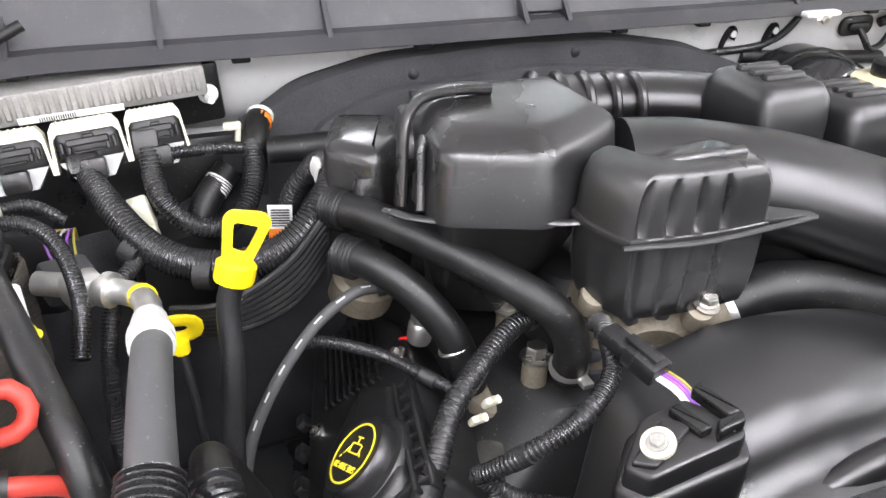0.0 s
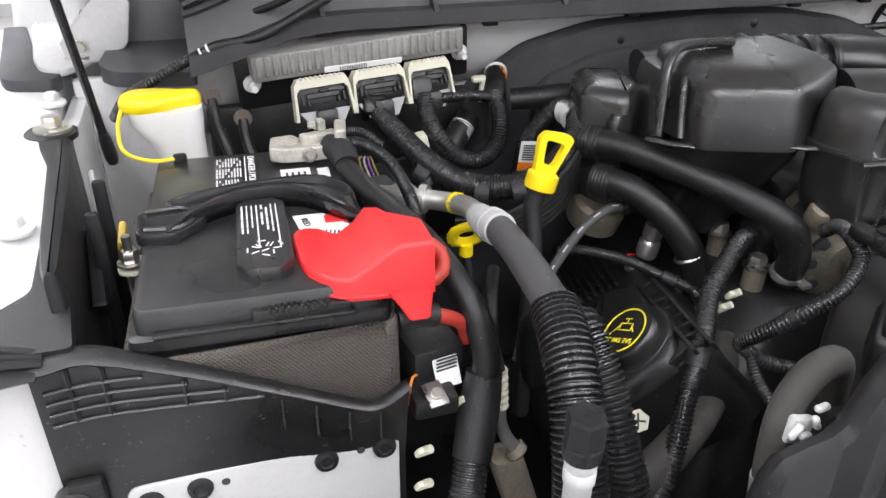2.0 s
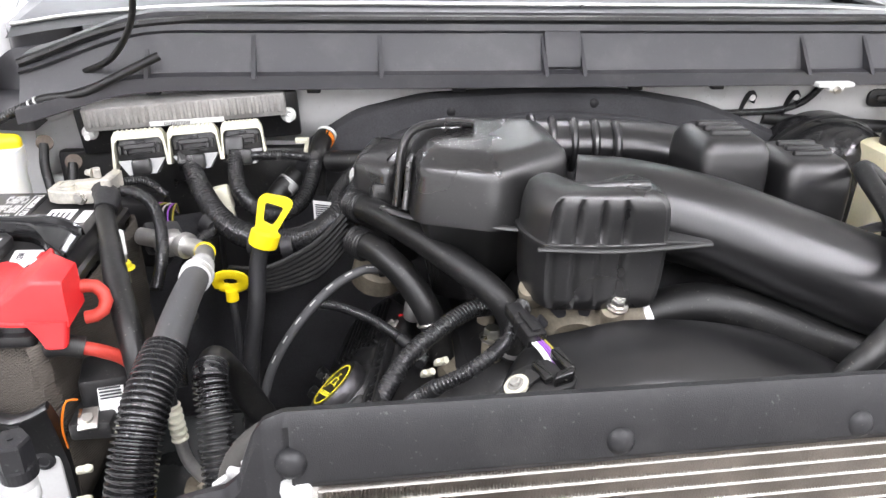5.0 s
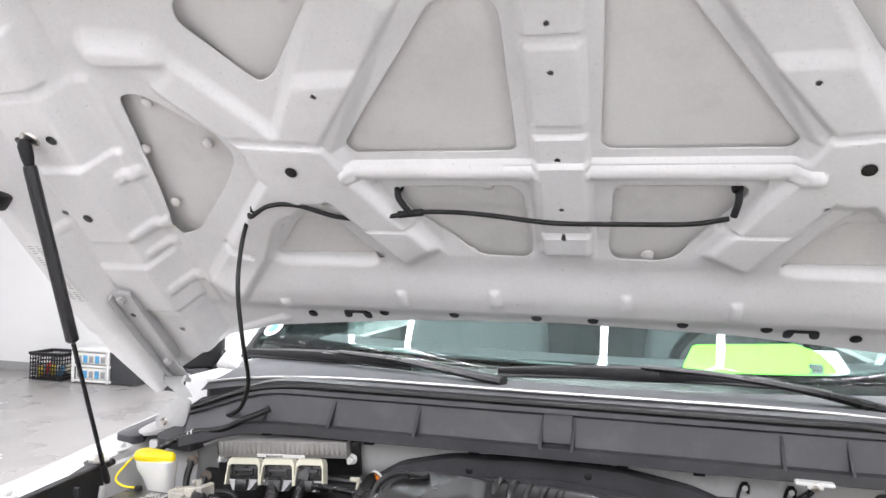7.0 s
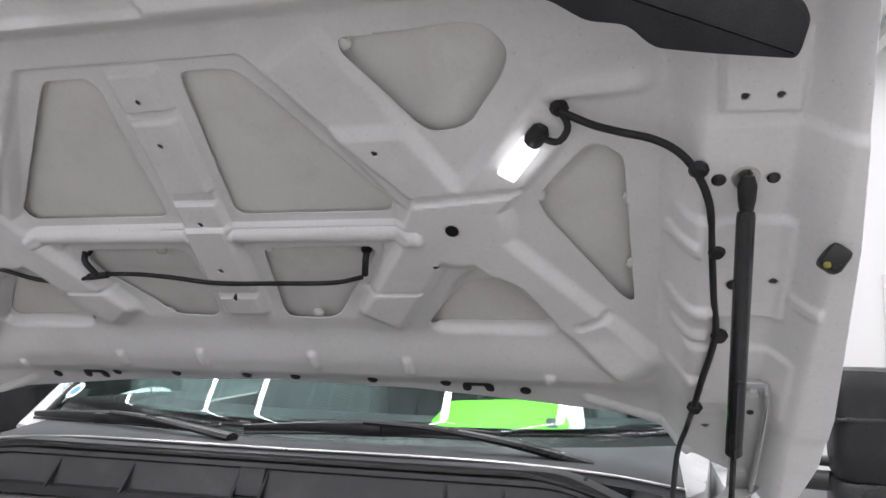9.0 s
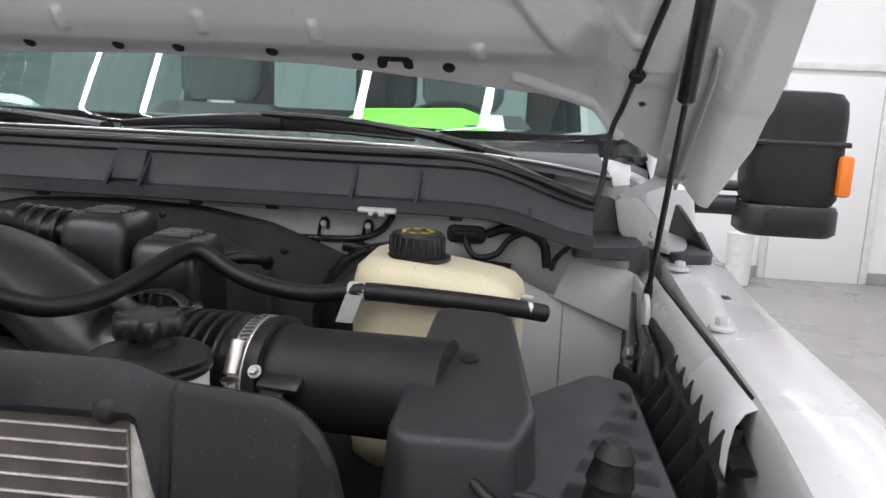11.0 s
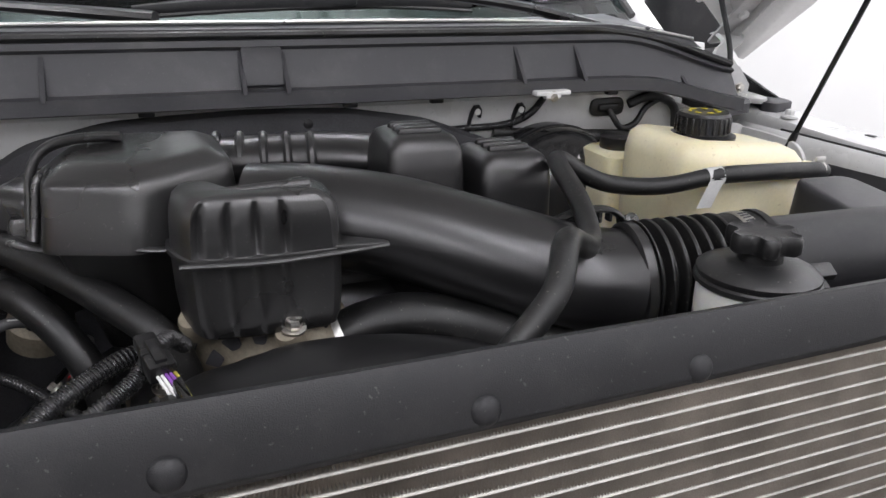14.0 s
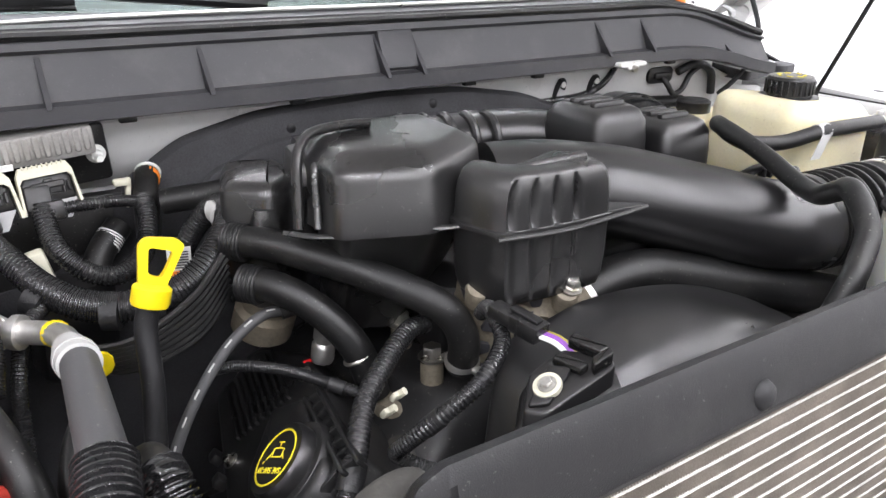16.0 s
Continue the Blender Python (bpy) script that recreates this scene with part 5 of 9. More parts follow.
def shroud():
    s = thing("radiator_shroud", "matte dark grey plastic radiator cover with round push pins", "radiator cover", (0, 0.15, 1.2))

    def sheet(name, xs, low, dy=0.0):
        T = np.interp(xs, [-0.445, -0.4425, -0.440, -0.434, -0.421, -0.402, -0.392, -0.387, -0.381, -0.374, -0.362, 0.385, 0.40, 0.415, 0.43, 0.50, 0.5176, 0.530, 0.540, 0.552], [1.08, 1.17, 1.193, 1.205, 1.209, 1.213, 1.222, 1.238, 1.254, 1.266, 1.271, 1.272, 1.270, 1.265, 1.2595, 1.2545, 1.246, 1.233, 1.2135, 1.165])
        f = [np.column_stack([xs, np.full(len(xs), y + dy), z]) for y, z in ((0.147, low), (0.1455, low + 0.005), (0.155, T - 0.006), (0.159, T), (0.1625, T - 0.001), (0.166, T - 0.006), (0.168, T - 0.022))]
        ob = part(name, loft(f, closed=False), soft_plastic, s)
        m = ob.modifiers.new("thickness", "SOLIDIFY")
        m.thickness, m.offset = 0.003, 1

    xs = np.concatenate([np.linspace(-0.445, -0.43, 9), np.linspace(-0.427, -0.35, 36), np.linspace(-0.34, 0.36, 30), np.linspace(0.37, 0.43, 12)])
    low = 1.2305 + 0.0165 * (xs + 0.05) - 0.26 * smoothstep(-0.358, -0.366, xs) - 0.07 * smoothstep(0.405, 0.428, xs)
    sheet("cover", xs, low)
    xs = np.linspace(0.426, 0.552, 30)
    sheet("side_cover", xs, 1.165 - 0.15 * smoothstep(0.426, 0.434, xs), 0.0006)
    for x in (-0.359, -0.147, 0.023, 0.17, 0.385):
        part("push_pin", turned([(0.0098, -0.004), (0.0105, 0.001), (0.009, 0.005), (0.005, 0.0078), (0.001, 0.0085)], (x, 0.1485, 1.242), (0, -1, 0.12), 20), soft_plastic, s)
    return s


shroud()


def upper_support():
    t = thing("radiator_support", "black radiator support beam behind the cover", "support beam", (0, 0.25, 1.0))
    part("beam", rbox((0.09, 0.2, 1.13), (0.84, 0.05, 0.06), 0.008), black_plastic, t)
    part("panel", rbox((0.03, 0.19, 0.95), (0.74, 0.03, 0.4), 0.01), black_plastic, t)
    w = thing("white_bracket", "white plastic bracket on the condenser corner", "bracket", (-0.40, 0.15, 1.2))
    for x, y, z, r in ((-0.402, 0.178, 1.198, 20), (-0.410, 0.178, 1.203, -30), (-0.396, 0.178, 1.207, 60), (-0.39, 0.182, 1.214, 10)):
        part("clip_finger", rbox((x, y, z), (0.012, 0.005, 0.0045), 0.0012, (0, r, 15), seg=1), cuff_plastic, w)
    part("clip_base", rbox((-0.40, 0.186, 1.196), (0.018, 0.008, 0.02), 0.003, (0, 15, 0)), cuff_plastic, w)
    part("end_clip", rbox((-0.357, 0.146, 1.222), (0.02, 0.012, 0.012), 0.003, (0, -10, 0)), cuff_plastic, w)


upper_support()

# ---- fan shroud and middle ----


def fan_shroud():
    f = thing("fan_shroud", "large black moulded fan shroud behind the radiator", "fan shroud", (0, 0.3, 0.8))
    xs = np.linspace(-0.232, 0.42, 66)
    arch = 1.168 - 0.006 * smoothstep(-0.04, -0.10, xs) - (0.5 - np.sqrt(0.25 - (xs + 0.03) ** 2)) - 0.13 * smoothstep(-0.13, -0.236, xs) ** 1.5 - 0.10 * smoothstep(0.33, 0.42, xs)
    rows = ((0.413, -0.03), (0.413, -0.008), (0.410, -0.002), (0.403, 0.0), (0.385, 0.002), (0.35, 0.002), (0.318, -0.003), (0.302, -0.010), (0.292, -0.022), (0.284, -0.032), (0.27, -0.036), (0.238, -0.040), (0.228, -0.046), (0.225, -0.07), (0.225, -0.25))
    part("drum", loft([np.column_stack([xs, np.full(len(xs), y) - 0.07 * smoothstep(-0.12, -0.232, xs) * (y - 0.225) / 0.19, arch + dz]) for y, dz in rows], closed=False), satin_plastic, f)
    part("skirt", loft([at_z(rect(0.085, 0.31, 0.60 * k, 0.15 * k, 0.03), z) for k, z in ((1, 0.7), (1, 1.02), (0.97, 1.04), (0.9, 1.045))]), satin_plastic, f)
    # the fan's ring shows as a rounded swell on the drum
    ang = np.linspace(0.35, 2.6, 30)
    part("ring_swell", tube([(0.075 + 0.19 * math.cos(q), 0.268, 1.055 + 0.085 * math.sin(q)) for q in ang], 0.013, 12), satin_plastic, f)
    top = lambda v: np.column_stack([v[:, 0], v[:, 1], 1.163 + 0.54 * (v[:, 0] + 0.19) + 0.05 * (v[:, 1] - 0.285) + v[:, 2]])
    sh = part("connector_shelf", slab(fillet([(-0.191, 0.285), (-0.135, 0.273), (-0.129, 0.284), (-0.147, 0.322), (-0.176, 0.326), (-0.200, 0.303)], 0.004), -0.045, 0.0, 0.003, top), satin_plastic, f)
    part("pad", slab(fillet([(-0.197, 0.301), (-0.186, 0.288), (-0.155, 0.299), (-0.166, 0.316)], 0.003), 0.0, 0.004, 0.0015, top), satin_plastic, sh)
    part("socket", join(slab(fillet([(-0.151, 0.280), (-0.135, 0.2765), (-0.132, 0.284), (-0.147, 0.288)], 0.002), 0, 0.011, 0.002, top), slab(fillet([(-0.139, 0.286), (-0.132, 0.284), (-0.138, 0.318), (-0.145, 0.318)], 0.002), 0, 0.010, 0.002, top), slab(fillet([(-0.156, 0.288), (-0.149, 0.287), (-0.155, 0.316), (-0.162, 0.316)], 0.002), 0, 0.008, 0.002, top)), black_plastic, sh)
    part("step", slab(fillet([(-0.195, 0.280), (-0.132, 0.266), (-0.123, 0.284), (-0.145, 0.328), (-0.178, 0.333), (-0.206, 0.304)], 0.006), -0.06, -0.016, 0.005, top), satin_plastic, sh)
    ax = (-0.54, -0.05, 1)
    part("button", turned([(0.0115, 0.002), (0.012, 0.004), (0.0115, 0.006), (0.008, 0.0065), (0.0075, 0.0058), (0.003, 0.0058)], (-0.1755, 0.3015, 1.1705), ax, 24), natural_plastic, f, "pale retainer washer")
    part("button_bolt", hexnut((-0.1785, 0.3012, 1.1767), 0.0052, 0.004, ax), aluminium, f)


fan_shroud()


def big_dome():
    d = thing("intake_resonator", "large black moulded intake resonator box with chamfered top", "resonator", (-0.16, 0.6, 1.2))
    foot = arr([(-0.246, 0.530, 1.236), (-0.164, 0.487, 1.241), (-0.118, 0.511, 1.241), (-0.064, 0.545, 1.240), (-0.075, 0.66, 1.238), (-0.215, 0.69, 1.238), (-0.252, 0.60, 1.236)])
    shoulder = arr([(-0.240, 0.537, 1.2905), (-0.1635, 0.500, 1.2935), (-0.117, 0.522, 1.296), (-0.071, 0.549, 1.2985), (-0.08, 0.655, 1.304), (-0.213, 0.685, 1.300), (-0.2425, 0.612, 1.293)])
    crown = arr([(-0.224, 0.563, 1.304), (-0.155, 0.526, 1.3075), (-0.122, 0.539, 1.3095), (-0.092, 0.558, 1.312), (-0.10, 0.63, 1.316), (-0.20, 0.655, 1.312), (-0.221, 0.622, 1.308)])

    def rounded(p, r):
        out = []
        for k in range(len(p)):
            a, c = p[k - 1] - p[k], p[(k + 1) % len(p)] - p[k]
            a, c = p[k] + a / np.linalg.norm(a) * r, p[k] + c / np.linalg.norm(c) * r
            out += [(1 - q) ** 2 * a + 2 * q * (1 - q) * p[k] + q * q * c for q in np.linspace(0, 1, 6)]
        return arr(out)

    mid = crown.mean(0)
    low = foot * arr((1, 1, 0)) + arr((0, 0, 1.09))
    low[:, :2] = mid[:2] + arr((0.0, 0.06)) + (low[:, :2] - mid[:2]) * 0.6
    mix = lambda a, c, k: a + (c - a) * k
    loops = [rounded(p, r) for p, r in ((low, 0.012), (mix(foot, mid, 0.12) * arr((1, 1, 0)) + arr((0, 0, 1.226)), 0.012), (foot - arr((0, 0, 0.006)), 0.012), (foot, 0.010), (mix(foot, shoulder, 0.55), 0.014), (mix(foot, shoulder, 0.80) + arr((0, 0, 0.001)), 0.014), (mix(foot, shoulder, 0.95) + arr((0, 0, 0.001)), 0.014), (mix(shoulder, crown, 0.10) + arr((0, 0, 0.0012)), 0.014), (mix(shoulder, crown, 0.30) + arr((0, 0, 0.0014)), 0.013), (mix(shoulder, crown, 0.70) + arr((0, 0, 0.001)), 0.012), (mix(shoulder, crown, 0.95) + arr((0, 0, 0.0006)), 0.010), (mix(crown, mid, 0.10) + arr((0, 0, 0.0014)), 0.009), (mix(crown, mid, 0.25) + arr((0, 0, 0.0018)), 0.008), (mix(crown, mid, 0.7) + arr((0, 0, 0.0026)), 0.003), (mix(crown, mid, 0.97) + arr((0, 0, 0.0028)), 0.0003))]
    part("dome", loft(loops), dusty_sheen_satin, d)
    lip = [(-0.279, 0.578, 1.229), (-0.262, 0.556, 1.2295), (-0.235, 0.535, 1.231), (-0.212, 0.522, 1.2345), (-0.19, 0.508, 1.2395), (-0.172, 0.497, 1.2405), (-0.156, 0.491, 1.2385), (-0.138, 0.486, 1.2385), (-0.12, 0.478, 1.2405)]
    part("flange", tube(lip, 0.0032, 10, squash=(1.5, 0.8)), dusty_sheen_satin, d)
    part("rib", tube([(-0.2545, 0.553, 1.236), (-0.251, 0.562, 1.258), (-0.2475, 0.571, 1.286), (-0.2435, 0.577, 1.292)], 0.0040, 10), dusty_sheen_satin, d)
    part("seam_ridge", tube([(-0.262, 0.585, 1.228), (-0.258, 0.592, 1.262), (-0.2545, 0.598, 1.290), (-0.246, 0.606, 1.306), (-0.228, 0.615, 1.3145), (-0.195, 0.612, 1.3185), (-0.17, 0.606, 1.3185)], 0.0055, 12, squash=(1.5, 0.9)), dusty_sheen_satin, d)
    part("end_wall", slab(fillet([(0.60, 1.20), (0.596, 1.275), (0.612, 1.292), (0.68, 1.29), (0.70, 1.20)], 0.012), 0, 0.03, 0.006, lambda v: np.column_stack([-0.2515 + 0.10 * (1.30 - v[:, 1]) * -1 + v[:, 2] - 0.2 * (v[:, 0] - 0.6) * -1, v[:, 0], v[:, 1]])), dusty_sheen_satin, d)
    b = thing("throttle_cover", "small black plastic cover behind the resonator", "cover", (-0.25, 0.7, 1.15))
    o2 = fillet([(-0.312, 0.675), (-0.27, 0.63), (-0.225, 0.66), (-0.22, 0.74), (-0.285, 0.76)], 0.014)
    part("shell", loft([at_z(inset(o2, 0), 1.12), at_z(o2, 1.244), at_z(inset(o2, 0.003), 1.252), at_z(inset(o2, 0.009), 1.258), at_z(inset(o2, 0.018), 1.261)]), dusty_sheen_satin, b)
    part("boss", loft([at_z(rect(-0.276, 0.64, 0.03, 0.022, 0.009), zz) for zz in (1.19, 1.225)] + [at_z(rect(-0.276, 0.64, 0.022, 0.014, 0.006), 1.235)]), dusty_sheen_satin, b)


big_dome()


def small_resonator():
    d = thing("air_resonator", "black fluted plastic resonator box with a flange seam", "resonator", (-0.06, 0.45, 1.16))
    a, b_ = arr((-0.122, 0.435)), arr((0.000, 0.428))
    back = [(0.009, 0.438), (0.011, 0.470), (-0.006, 0.503), (-0.05, 0.515), (-0.105, 0.520), (-0.134, 0.505), (-0.138, 0.48), (-0.131, 0.452)]

    def outline(flute):
        front = []
        for t in np.linspace(0, 1, 81):
            g = max(math.exp(-((t - c0) / 0.030) ** 2) for c0 in (0.05, 0.25, 0.455, 0.66))
            p = a + (b_ - a) * t
            front.append((p[0], p[1] + flute * g - 0.004 * math.sin(math.pi * t)))
        bk = curve_points([(*p, 0) for p in [front[-1]] + back + [front[0]]], 8)[1:-1, :2]
        return np.vstack([arr(front), bk])

    cx = outline(0).mean(0)

    def ring(k, z, flute=0.0, dip=0.0):
        o = outline(flute)
        p = cx + (o - cx) * k
        zz = np.full(len(p), z)
        if dip:
            zz = z - dip * np.exp(-((p[:, 0] + 0.062) / 0.030) ** 2) * smoothstep(0.455, 0.478, p[:, 1]) + 0.05 * (p[:, 1] - 0.47)
        return np.column_stack([p, zz])

    loops = [ring(0.80, 1.166), ring(0.90, 1.169), ring(0.95, 1.180, 0.002), ring(0.975, 1.20, 0.003), ring(0.985, 1.236, 0.003), ring(0.99, 1.238), ring(1.03, 1.2385), ring(1.035, 1.241), ring(1.03, 1.2435), ring(0.985, 1.2445, 0.003), ring(0.975, 1.25, 0.007), ring(0.965, 1.268, 0.008), ring(0.945, 1.279, 0.007), ring(0.90, 1.2885, 0.003, 0.010), ring(0.83, 1.2945, 0.0, 0.019), ring(0.72, 1.2975, 0.0, 0.022), ring(0.5, 1.2985, 0, 0.016), ring(0.2, 1.2985, 0, 0.010)]
    part("shell", loft(loops), dusty_sheen_satin, d)
    o2 = fillet([(-0.02, 0.432), (0.050, 0.4245), (0.050, 0.431), (0.016, 0.455), (-0.01, 0.46)], 0.003)
    part("flange_tip", slab(o2, 1.2400, 1.2455, 0.0012), dusty_sheen_satin, d)
    part("flange_rib", tube([(-0.131, 0.433, 1.2395), (-0.06, 0.4215, 1.2400), (0.008, 0.4235, 1.2410), (0.049, 0.4235, 1.2435)], 0.0026, 8), dusty_sheen_satin, d)
    part("top_bar", tube([(-0.100, 0.4655, 1.2905), (-0.058, 0.460, 1.2945), (-0.014, 0.4540, 1.2975)], 0.0058, 12), dusty_sheen_satin, d)


small_resonator()


def intake_tube():
    d = thing("intake_tube", "wide black plastic intake tube crossing the engine", "intake tube", (0.1, 0.48, 1.15))
    pts = [(-0.06, 0.555, 1.245), (0.0, 0.535, 1.243), (0.08, 0.50, 1.232), (0.16, 0.455, 1.212), (0.235, 0.415, 1.192), (0.29, 0.40, 1.184)]
    part("duct", tube(pts, [0.05, 0.052, 0.053, 0.053, 0.053, 0.053], 28, squash=(1.15, 0.97)), satin_plastic, d)
    part("seam", tube([(0.02, 0.475, 1.213), (0.09, 0.442, 1.20), (0.17, 0.397, 1.18), (0.24, 0.362, 1.165), (0.285, 0.348, 1.16)], 0.0025, 6), satin_plastic, d)
    c0, d0 = arr((0.288, 0.402, 1.185)), arr((1, -0.17, 0.045))
    d0 /= np.linalg.norm(d0)
    at = lambda k: tuple(c0 + d0 * k)
    part("collar", turned([(0.055, 0), (0.0585, 0.003), (0.0585, 0.012), (0.055, 0.015)], c0, d0, 32), satin_plastic, d)
    b = thing("intake_bellows", "black rubber intake bellows with deep pleats", "bellows", (0.36, 0.4, 1.12))
    part("pleats", tube([at(0.015), at(0.055), at(0.106)], 0.0595, 40, ribs=(0.0140, 0.0125), step=0.0011), rubber, b)
    part("cuff", turned([(0.056, 0), (0.0575, 0.002), (0.0575, 0.038), (0.0595, 0.039), (0.0595, 0.046), (0.0545, 0.047)], at(0.102), d0, 36), rubber, b)
    cl = part("clamp_band", turned([(0.0578, 0), (0.0588, 0.001), (0.0588, 0.014), (0.0578, 0.015)], at(0.118), d0, 36), steel, b, "worm-drive steel clamp")
    side = np.cross(d0, arr((0, 0, 1)))
    side /= np.linalg.norm(side)
    upv = np.cross(side, d0)
    rim = lambda k, q, r: arr(at(k)) + r * (math.cos(q) * side + math.sin(q) * upv)
    part("clamp_screw", join(hexnut(rim(0.125, 0.18, 0.062), 0.006, 0.014, tuple(-upv)), turned([(0.0075, -0.016), (0.0075, 0.016)], rim(0.125, 0.55, 0.060), tuple(upv * 0.85 - side * 0.5), 14)), steel, cl)
    for k in range(9):
        q = 0.85 + 0.09 * k
        part("clamp_slot", tube([rim(0.121, q, 0.0590), rim(0.130, q + 0.03, 0.0590)], 0.0009, 6), print_shade_dark, cl)
    m = thing("airflow_tube", "black plastic air-meter tube with sensor", "tube", (0.5, 0.37, 1.12))
    part("tube", turned([(0.05, 0), (0.0515, 0.002), (0.0515, 0.012), (0.0495, 0.015), (0.0495, 0.17)], at(0.148), d0, 36), soft_plastic, m)
    sn = part("sensor", moved(rbox((0, 0, 0), (0.042, 0.018, 0.010), 0.003), pose(0.4495, 0.318, 1.2045, 30, 0, -8)), black_plastic, m)
    part("sensor_plug", join(*(moved(rbox((0, 0, 0), (0.024 - 0.003 * k, 0.012, 0.012), 0.002), pose(0.444, 0.309 - 0.006 * k, 1.193 - 0.010 * k, 30, 0, -8)) for k in range(3))), black_plastic, sn)
    part("bolt", join(turned([(0.0062, 0), (0.0062, 0.001)], (0.4235, 0.3215, 1.2135), (0, -0.8, 0.6), 14), hexnut((0.4235, 0.3213, 1.2137), 0.0045, 0.006, (0, -0.8, 0.6))), aluminium, m)


intake_tube()


def inlet_box():
    d = thing("air_filter_duct", "matte black plastic air inlet duct over the filter box", "air duct", (0.61, 0.35, 1.0))
    P = arr([(0.570, 0.470), (0.580, 0.482), (0.642, 0.478), (0.656, 0.465), (0.682, 0.28), (0.665, 0.228), (0.578, 0.226), (0.562, 0.240)])
    o = fillet(P, 0.01)
    zz = lambda l: 1.206 + (l[:, 1] - 0.22) * 0.165
    loops = [at_z(inset(o, -0.012), 0.98), at_z(inset(o, -0.006), lambda l: zz(l) - 0.1), at_z(o, lambda l: zz(l) - 0.018), at_z(inset(o, 0.001), lambda l: zz(l) - 0.006), at_z(inset(o, 0.003), lambda l: zz(l) - 0.002), at_z(inset(o, 0.006), lambda l: zz(l) - 0.0003), at_z(inset(o, 0.010), zz)]
    part("duct", loft(loops), lit_duct_plastic, d)
    part("rosette", turned([(0.009, 0), (0.009, 0.0015), (0.006, 0.002), (0.003, 0.001)], (0.618, 0.361, 1.2295), (0, -0.16, 1), 16), black_plastic, d)
    f = thing("air_filter_box", "black ribbed air filter box beside the fender", "filter box", (0.8, 0.4, 0.95))
    o = fillet([(0.64, 0.16), (0.77, 0.16), (0.805, 0.24), (0.80, 0.56), (0.75, 0.575), (0.66, 0.45)], 0.02)
    zz2 = lambda l: 1.158 + 0.0 * l[:, 0] - 0.05 * (l[:, 0] - 0.7)
    part("lid", loft([at_z(o, 0.9), at_z(o, lambda l: zz2(l) - 0.008), at_z(inset(o, 0.006), zz2)]), cowl_plastic, f)
    for k in range(6):
        y = 0.25 + 0.048 * k
        part("lid_panel", slab(fillet([(0.70 + 0.014 * k, y), (0.79, y - 0.008), (0.795, y + 0.026), (0.71 + 0.014 * k, y + 0.034)], 0.005), 0, 0.006, 0.002, lambda v: np.column_stack([v[:, 0], v[:, 1], 1.152 - 0.05 * (v[:, 0] - 0.7) + v[:, 2]])), cowl_plastic, f)
    w = thing("fender_brace", "black plastic ribbed brace bolted to the fender", "brace", (0.87, 0.45, 1.1))
    part("rail", tube([(0.80, 0.70, 1.115), (0.845, 0.63, 1.11), (0.862, 0.58, 1.135), (0.876, 0.555, 1.175), (0.888, 0.53, 1.19)], 0.008, 8, squash=(1.0, 2.0)), soft_plastic, w)
    part("back_wall", slab(fillet([(0.28, 1.0), (0.28, 1.17), (0.53, 1.19), (0.565, 1.165), (0.57, 1.0)], 0.008), 0, 0.008, 0.002, lambda v: np.column_stack([0.838 - v[:, 2], v[:, 0], v[:, 1]])), soft_plastic, w)
    part("bed", loft([arr([(0.80, y, 1.10), (0.80, y, 1.108), (0.86, y, 1.108), (0.862, y, 1.10)]) for y in (0.28, 0.70)]), soft_plastic, w)
    for k in range(6):
        y = 0.52 - 0.042 * k
        part("web", slab([(0.79, 1.10), (0.84, 1.10), (0.855, 1.205), (0.84, 1.20)], -0.0022, 0.0022, 0.0006, lambda v, y=y: np.column_stack([v[:, 0], y + v[:, 2] - 0.35 * (v[:, 0] - 0.86), v[:, 1]])), soft_plastic, w)
    part("top_rail", tube([(0.872, 0.53, 1.196), (0.862, 0.47, 1.20), (0.856, 0.38, 1.195), (0.85, 0.28, 1.18)], 0.006, 8, squash=(1.6, 0.8)), soft_plastic, w)
    b = part("bolt", join(turned([(0.02, 0), (0.02, 0.003)], (0.872, 0.532, 1.172), (-0.4, -0.75, 0.5), 24), hexnut(arr((0.872, 0.532, 1.172)) + 0.003 * arr((-0.4, -0.75, 0.5)), 0.0105, 0.012, (-0.4, -0.75, 0.5))), steel, w)
    part("cable", tube([(0.858, 0.575, 1.17), (0.87, 0.55, 1.195), (0.90, 0.52, 1.205), (0.95, 0.50, 1.195)], 0.004, 8), rubber, w)
    c = thing("apron_cover", "black plastic access cover on the white apron", "cover", (0.83, 0.66, 1.1))
    pl = lambda v: np.column_stack([0.836 - v[:, 2], v[:, 0], v[:, 1]])
    part("panel", slab(fillet([(0.695, 1.08), (0.70, 1.19), (0.59, 1.185), (0.565, 1.16), (0.575, 1.09)], 0.008), 0, 0.012, 0.004, pl), black_plastic, c)
    p = thing("strut_bracket", "black steel bracket with bolt under the hood strut", "bracket", (0.82, 0.74, 1.15))
    pl = lambda v: np.column_stack([0.826 - v[:, 2], v[:, 0], v[:, 1]])
    part("plate", slab(fillet([(0.70, 1.09), (0.705, 1.16), (0.745, 1.185), (0.765, 1.215), (0.785, 1.215), (0.775, 1.165), (0.75, 1.13), (0.745, 1.09)], 0.006), 0, 0.006, 0.002, pl), black_plastic, p)
    part("bolt", hexnut((0.818, 0.714, 1.14), 0.009, 0.011, (-1, -0.5, 0.2)), steel, p)


inlet_box()


